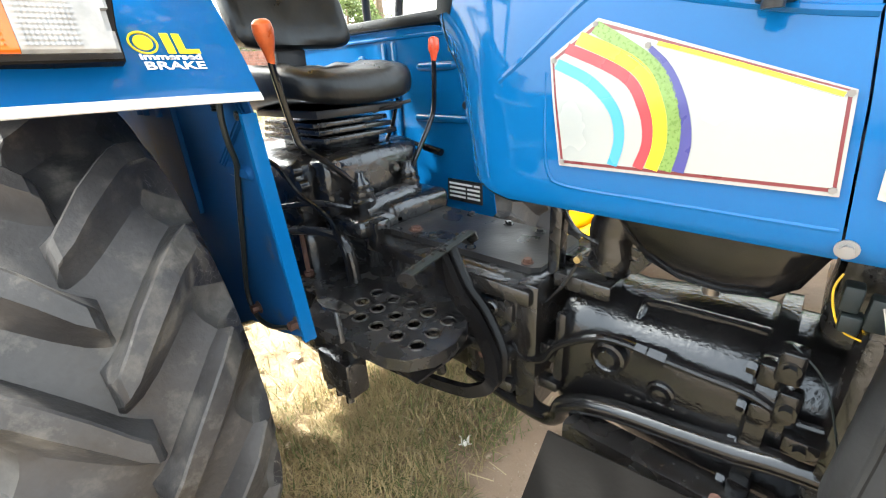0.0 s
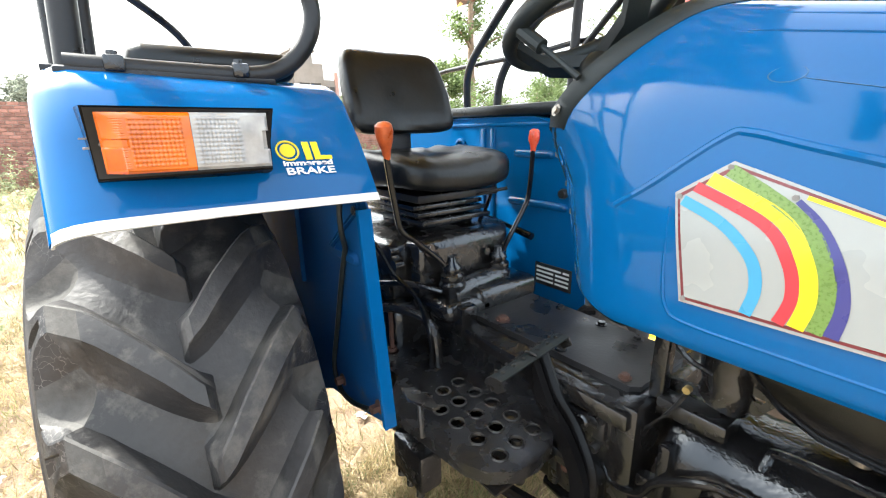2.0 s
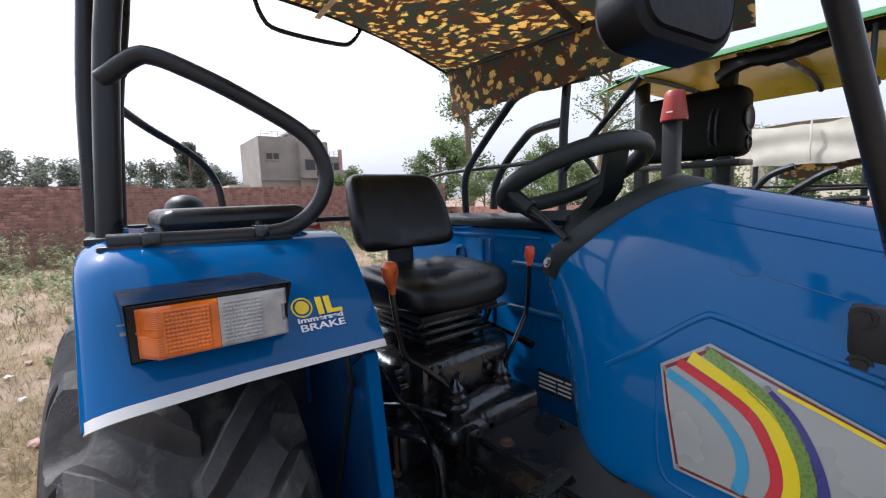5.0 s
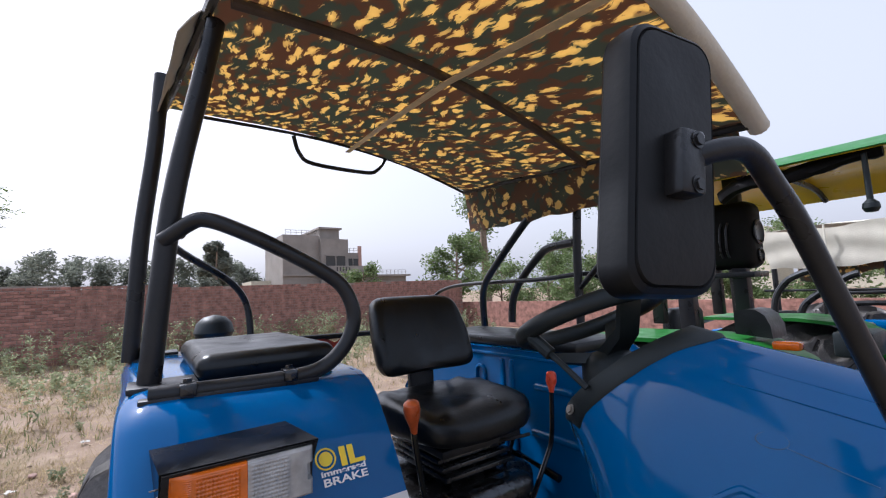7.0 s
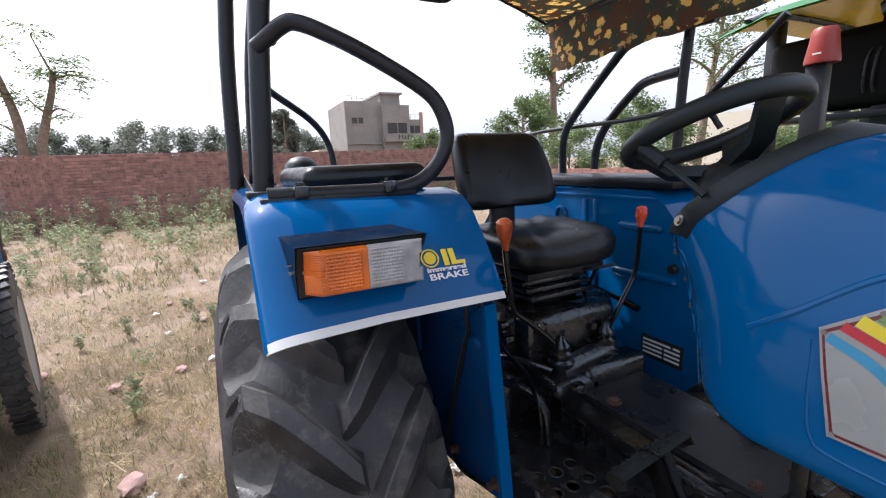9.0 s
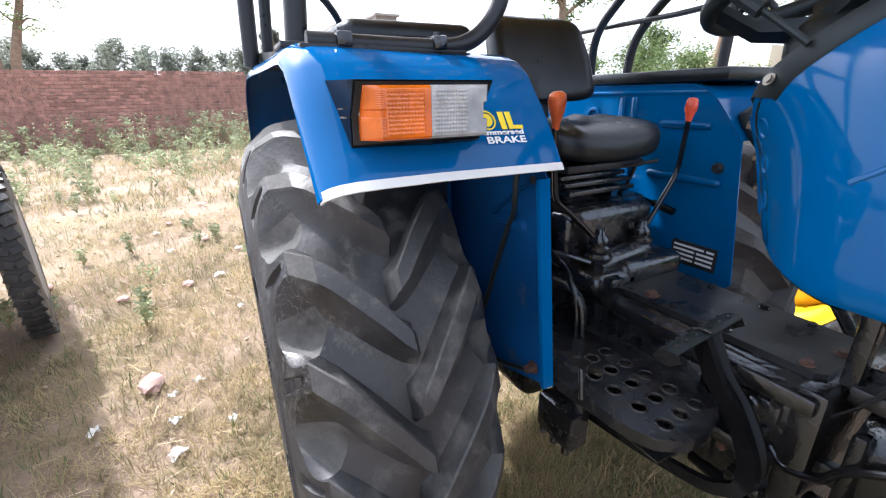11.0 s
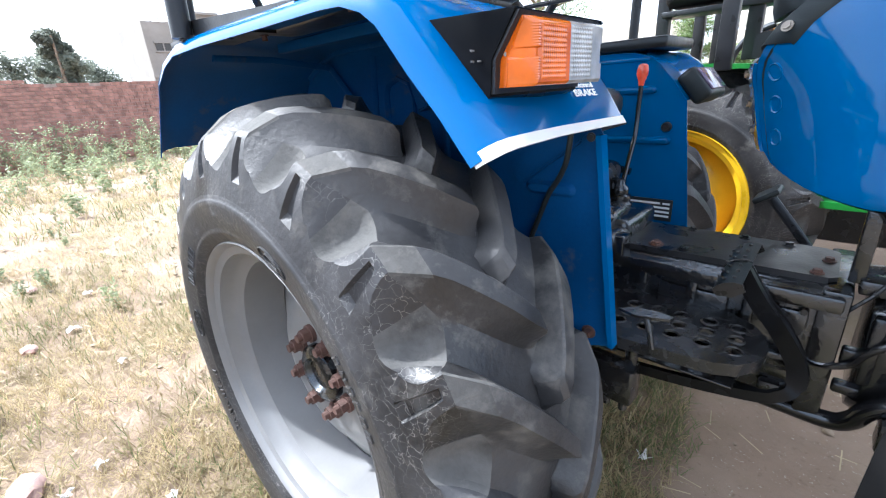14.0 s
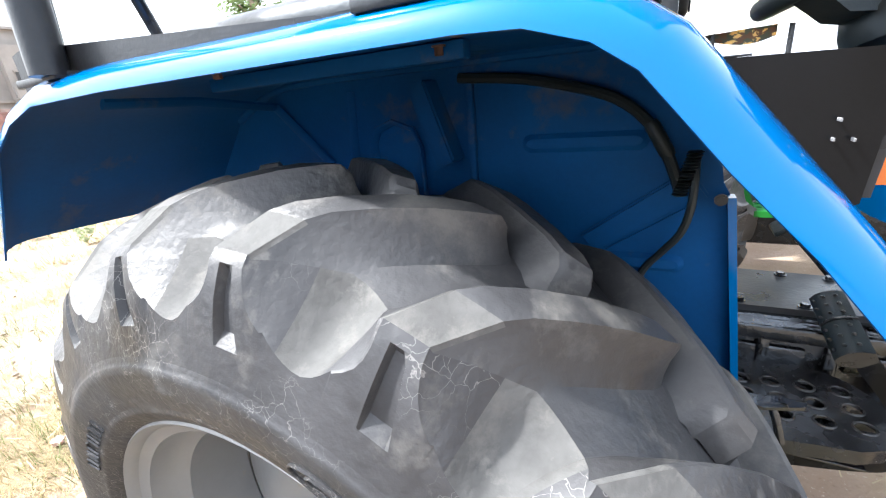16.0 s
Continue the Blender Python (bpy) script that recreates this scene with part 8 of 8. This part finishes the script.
def build_trees():
    X = -24.0
    pruned_tree((X, -7.4, 0), [(X, -7.4, 0), (X, -7.52, 2.7), (X, -7.50, 3.8), (X, -7.58, 4.6), (X, -7.74, 5.4), (X, -7.86, 6.1), (X, -7.92, 6.7)],
                [[(X, -7.74, 5.3), (X, -8.05, 5.75), (X, -8.15, 6.3)], [(X, -7.6, 5.0), (X, -8.2, 5.4), (X, -8.7, 5.2)], [(X, -7.5, 3.4), (X, -7.9, 3.8), (X, -8.3, 4.0)]],
                [((X, -7.85, 7.0), 1.05, 26), ((X, -7.55, 5.25), 0.75, 18), ((X, -8.5, 5.2), 0.75, 12), ((X, -8.3, 3.8), 1.0, 22), ((X, -9.3, 3.4), 1.0, 18)], 11, "thin pruned tree with sparse drooping leaves")
    pruned_tree((X, -6.9, 0), [(X, -6.9, 0), (X, -6.95, 2.6), (X, -6.72, 3.6), (X, -6.5, 4.3), (X, -6.2, 5.2), (X, -6.02, 6.0)],
                [[(X, -6.05, 5.9), (X, -6.25, 6.5), (X, -6.5, 7.4)], [(X, -6.5, 4.3), (X, -6.8, 4.6), (X, -7.0, 4.9)], [(X, -6.5, 4.2), (X, -6.2, 4.5), (X, -5.9, 4.5)], [(X, -6.05, 5.7), (X, -5.5, 5.9), (X, -5.1, 5.8)]],
                [((X, -5.85, 6.15), 1.05, 30), ((X, -5.2, 5.9), 0.95, 20), ((X, -6.4, 5.95), 0.8, 18), ((X, -5.7, 6.6), 0.8, 14), ((X, -5.6, 5.4), 0.9, 14), ((X, -6.95, 4.75), 0.8, 18), ((X, -6.6, 5.1), 0.6, 8), ((X, -6.0, 4.4), 0.8, 16), ((X, -6.25, 7.6), 0.75, 14)], 12, "thin pruned tree with a layered crown of drooping leaves")
    tree((-22.0, 19.0, 0), 11.0, 2.3, 13, "tall slender tree with drooping leaf whorls", 90, 0.26, (0.1, -0.3), 0.15, 20)
    tree((-20.5, 15.4, 0), 4.3, 1.9, 14, "round bushy green tree", 150, 0.20, (0.0, 0.0), 0.15, 16)
    tree((-20.0, 30.5, 0), 11.0, 4.0, 15, "spreading tree with open branches", 60, 0.24, (0.8, 0.8), 0.4, 15)
    tree((-21.0, 25.5, 0), 4.6, 2.2, 16, "bushy green tree behind the wall", 140, 0.22, (0, 0), 0.15, 14)
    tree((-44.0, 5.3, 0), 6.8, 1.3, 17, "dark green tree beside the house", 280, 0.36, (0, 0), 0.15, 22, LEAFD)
    tree((-27.0, 12.2, 0), 3.2, 1.6, 18, "low bush behind the wall", 120, 0.2, (0, 0), 0.1, 12)
    for k, (bx, by, bh, bw) in enumerate(((-16.2, 15.0, 2.5, 1.6), (-13.6, 15.6, 2.9, 1.9), (-11.2, 15.2, 2.2, 1.5), (-5.6, 14.6, 1.9, 1.2), (-3.4, 15.0, 1.7, 1.0), (-9.0, 17.5, 1.7, 1.5))):
        tree((bx, by, 0), bh, bw, 31 + k, "low leafy bush behind the brick wall", 130, 0.13, (0, 0), 0.02, 16, group="bushes behind the wall")
    tree((-14.0, 52.0, 0), 6.2, 3.0, 19, "pale spreading tree by the far houses", 80, 0.3, (0, 0), 0.3, 16)
    tree((-6.0, 46.0, 0), 4.0, 2.4, 20, "green bush by the far wall", 140, 0.25, (0, 0), 0.1, 12)
    # distant belt of trees
    rng = random.Random(21)
    belt = thing("tree_belt", (-60, -8, 0), "hazy belt of dark green trees beyond the wall", "trees")
    belt["kind"] = "stuff"
    cl = []
    y = -50.0
    while y < 14.0:
        hgt = 7.1 + 1.6 * noise.noise(Vector((y * 0.21, 2, 0))) + rng.uniform(-0.5, 0.7)
        w = rng.uniform(1.5, 2.6)
        x = -58 + rng.uniform(-4, 4)
        for k in range(13):
            f = (k + 0.5) / 13
            a = rng.uniform(0, 6.28)
            rr = w * math.sin(math.pi * (0.22 + 0.74 * f)) * rng.uniform(0.25, 0.95)
            cl.append(((x + rr * math.cos(a), y + rr * math.sin(a), hgt * (0.10 + 0.86 * f) - 0.5), rng.uniform(0.7, 1.15)))
        y += w * rng.uniform(0.55, 0.85)
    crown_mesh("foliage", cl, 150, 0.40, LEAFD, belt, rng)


# ---- ground cover and litter ----
def build_weeds():
    rng = random.Random(31)
    t = thing("weeds", (-15, -2, 0), "tall dusty weeds growing along the wall", "weeds")
    t["kind"] = "stuff"
    verts, faces = [], []
    sv, sf = [], []
    for i in range(432):
        x = -16.6 + abs(rng.gauss(0, 1.8)) if i < 300 else rng.uniform(-14, -7.5)
        y = rng.uniform(-9, 12) if i < 300 else rng.uniform(-5.5, 7)
        if i >= 400:
            x, y = rng.uniform(-9, -2.6), rng.uniform(-3.2, 0.0)
        h = rng.uniform(0.35, 1.05) * (1.1 if x < -15 else 0.62 if i < 400 else 0.22)
        for s in range(rng.randint(2, 4)):
            d = Vector((rng.uniform(-0.35, 0.35), rng.uniform(-0.35, 0.35), 1)).normalized() * h
            p0 = Vector((x, y, 0))
            i0 = len(sv)
            w = Vector((0, 0.006, 0))
            sv += [p0 - w, p0 + w, p0 + d]
            sf.append((i0, i0 + 1, i0 + 2))
            for q in (0.3, 0.5, 0.7, 0.9, 1.0):
                leaf_cluster(verts, faces, p0 + d * q, 0.10 if i < 400 else 0.04, 5, 0.085 if i < 400 else 0.04, rng)
    for nm, v, f, ml in (("leaves", verts, faces, WEED), ("stems", sv, sf, STRAW)):
        me = bpy.data.meshes.new(nm)
        me.from_pydata(v, [], f)
        me.materials.append(ml)
        o = new(nm, me)
        o.parent = t
        o.matrix_parent_inverse = Matrix.Translation(-base_of(t))


def build_grass():
    rng = random.Random(41)
    for nm, ml, n, lab in (("dry_grass", STRAW, 40000, "dry straw-coloured grass tufts"), ("green_grass", GRASS, 11000, "thin green grass between the straw")):
        verts, faces = [], []
        made = 0
        while made < n:
            far = rng.random()
            if far < 0.45:
                x, y = rng.gauss(-1.15, 0.85), rng.gauss(0.3, 1.05)
            elif far < 0.8:
                x, y = rng.gauss(-4.0, 1.7), rng.gauss(-0.6, 1.7)
            else:
                x, y = max(-16.2, rng.gauss(-11, 3.2)), rng.gauss(-0.5, 4.2)
            dens = 0.5 + 0.9 * noise.noise(Vector((x * 0.9, y * 0.9, 3.0 if ml is STRAW else 9.0)))
            bare = -2.3 < x < -1.3 and 0.5 < y < 1.15 and rng.random() < 0.85
            if bare or x > -0.60 - 0.22 * (y - 0.85) + 0.1 * noise.noise(Vector((y * 3, 1, 1))) and y > 0.4 or rng.random() > dens:
                continue
            made += 1
            for k in range(rng.randint(2, 4)):
                a = rng.uniform(0, 6.28)
                L = rng.uniform(0.03, 0.10) * (1.0 if x > -7 else 1.8)
                tilt = rng.uniform(0.55, 1.55) if ml is STRAW else rng.uniform(0.25, 1.3)
                d = Vector((math.cos(a) * math.sin(tilt), math.sin(a) * math.sin(tilt), math.cos(tilt))) * L
                w = Vector((-math.sin(a), math.cos(a), 0)) * 0.0018 * (1.0 if x > -7 else 2.2)
                p = Vector((x + rng.uniform(-.02, .02), y + rng.uniform(-.02, .02), -0.006))
                i = len(verts)
                m = p + d * 0.55 + Vector((0, 0, L * 0.1))
                verts += [p - w, p + w, m + w * 0.8, m - w * 0.8, p + d]
                faces += [(i, i + 1, i + 2, i + 3), (i + 3, i + 2, i + 4)]
        # a thick matted patch in the shade between the wheels
        for _ in range(5200 if ml is STRAW else 2600):
            x, y = rng.uniform(-1.5, -0.45), rng.uniform(0.45, 1.45)
            if x > -0.62 - 0.22 * (y - 0.85) + 0.08 * noise.noise(Vector((y * 4, x * 4, 1))) or noise.noise(Vector((x * 5, y * 5, 6.0))) < -0.28:
                continue
            a, L, tilt = rng.uniform(0, 6.28), rng.uniform(0.03, 0.085), rng.uniform(0.3, 1.45)
            d = Vector((math.cos(a) * math.sin(tilt), math.sin(a) * math.sin(tilt), math.cos(tilt))) * L
            w = Vector((-math.sin(a), math.cos(a), 0)) * 0.0019
            p = Vector((x, y, -0.006))
            i = len(verts)
            m = p + d * 0.55 + Vector((0, 0, L * 0.1))
            verts += [p - w, p + w, m + w * 0.8, m - w * 0.8, p + d]
            faces += [(i, i + 1, i + 2, i + 3), (i + 3, i + 2, i + 4)]
        me = bpy.data.meshes.new(nm)
        me.from_pydata(verts, [], faces)
        me.materials.append(ml)
        tagged(new(nm, me), lab, "grass", kind="stuff")


def build_stalks():
    """Long broken straws and small stones strewn over the earth."""
    rng = random.Random(61)
    verts, faces = [], []
    for _ in range(800):
        x, y = rng.uniform(-7, 0.2), rng.uniform(-2.6, 2.0)
        a, L = rng.uniform(0, 6.28), rng.uniform(0.05, 0.16)
        d, w = Vector((math.cos(a), math.sin(a), rng.uniform(-0.02, 0.12))) * L, Vector((-math.sin(a), math.cos(a), 0)) * 0.0022
        p = Vector((x, y, 0.012 + rng.uniform(0, 0.015)))
        i = len(verts)
        verts += [p - w, p + w, p + d + w, p + d - w]
        faces.append((i, i + 1, i + 2, i + 3))
    me = bpy.data.meshes.new("straw_stalks")
    me.from_pydata(verts, [], faces)
    me.materials.append(STALK)
    tagged(new("straw_stalks", me), "long pale broken straws strewn over the earth", "straw", kind="stuff")
    bm = B()
    for _ in range(420):
        x, y, s = rng.uniform(-7, 0.3), rng.uniform(-2.6, 2.2), rng.uniform(0.006, 0.022)
        m = Matrix.Translation((x, y, s * 0.2)) @ Matrix.Rotation(rng.uniform(0, 6.28), 4, "Z") @ Matrix.Diagonal((s, s * rng.uniform(0.6, 1), s * 0.6, 1))
        r = bmesh.ops.create_icosphere(bm, subdivisions=1, radius=1.0, matrix=m)
        for v in r["verts"]:
            v.co += Vector((rng.uniform(-1, 1), rng.uniform(-1, 1), 0)) * s * 0.15
    o = part("pebbles", bm, RUBBLE_SAND, None, "", 50)
    tagged(o, "small clods and pebbles on the earth", "pebbles", kind="stuff")


STALK = mat("pale_straw", (0.35, 0.285, 0.17), 0.8, var=0.35, scale=6)
RUBBLE_SAND = mat("clod_earth", (0.26, 0.20, 0.14), 0.95, var=0.4, scale=8, bump=0.3)


def build_litter():
    rng = random.Random(51)
    for x, y, s in ((-0.757, 0.917, 0.045), (-1.86, -0.55, 0.075), (-1.98, -0.33, 0.045), (-2.38, -0.485, 0.05), (-3.94, -0.376, 0.08), (-2.09, -0.574, 0.05), (-2.18, -0.89, 0.06), (-3.21, -0.245, 0.05), (-1.75, 0.78, 0.06), (-4.84, -0.80, 0.07), (-2.30, -0.60, 0.045), (-4.6, -0.2, 0.08), (-5.6, -1.0, 0.09), (-7.0, -0.6, 0.10), (-6.2, 0.3, 0.09)):
        bm = B()
        a = rng.uniform(0, 3.1)
        M = Matrix.Translation((x, y, 0.006)) @ Matrix.Rotation(a, 4, "Z")
        k1, k2 = rng.uniform(0, 3), rng.uniform(0, 3)
        grid(bm, lambda u, v: M @ Vector(((u - 0.5) * s * (0.9 + 0.25 * math.sin(v * 5 + k1)), (v - 0.5) * s * (0.7 + 0.2 * math.cos(u * 6 + k2)), 0.012 + 0.012 * math.sin(u * 7 + k1) * math.cos(v * 6 + k2))), 8, 7)
        thick(bm, 0.001)
        tagged(part("paper_scrap", bm, PAPER, None, "", 80), "crumpled white scrap of waste paper on the earth", "litter", "litter on the ground")
    for x, y, s in ((-2.45, -0.70, 0.085), (-3.835, -0.598, 0.06), (-3.75, -1.02, 0.06), (-5.1, -0.5, 0.05), (-4.3, -1.6, 0.06), (-6.0, -0.9, 0.05), (-3.4, 0.2, 0.04)):
        bm = B()
        bmesh.ops.create_icosphere(bm, subdivisions=2, radius=1.0)
        for v in bm.verts:
            n = v.co.normalized()
            v.co = Vector((n.x * s, n.y * s * 0.7, n.z * s * 0.42)) * (1 + 0.35 * noise.noise(n * 2 + Vector((x, y, 0)))) + Vector((x, y, s * 0.25))
        tagged(part("brick_fragment", bm, RUBBLE, None, "", 20), "broken pinkish brick fragment lying on the earth", "rubble", "rubble on the ground")


build_ground()
build_tractor()
build_green_tractor()
build_cloth_tractor()
build_trailer()
build_buildings()
build_trees()
build_weeds()
build_litter()
build_stalks()
build_grass()
build_walls()
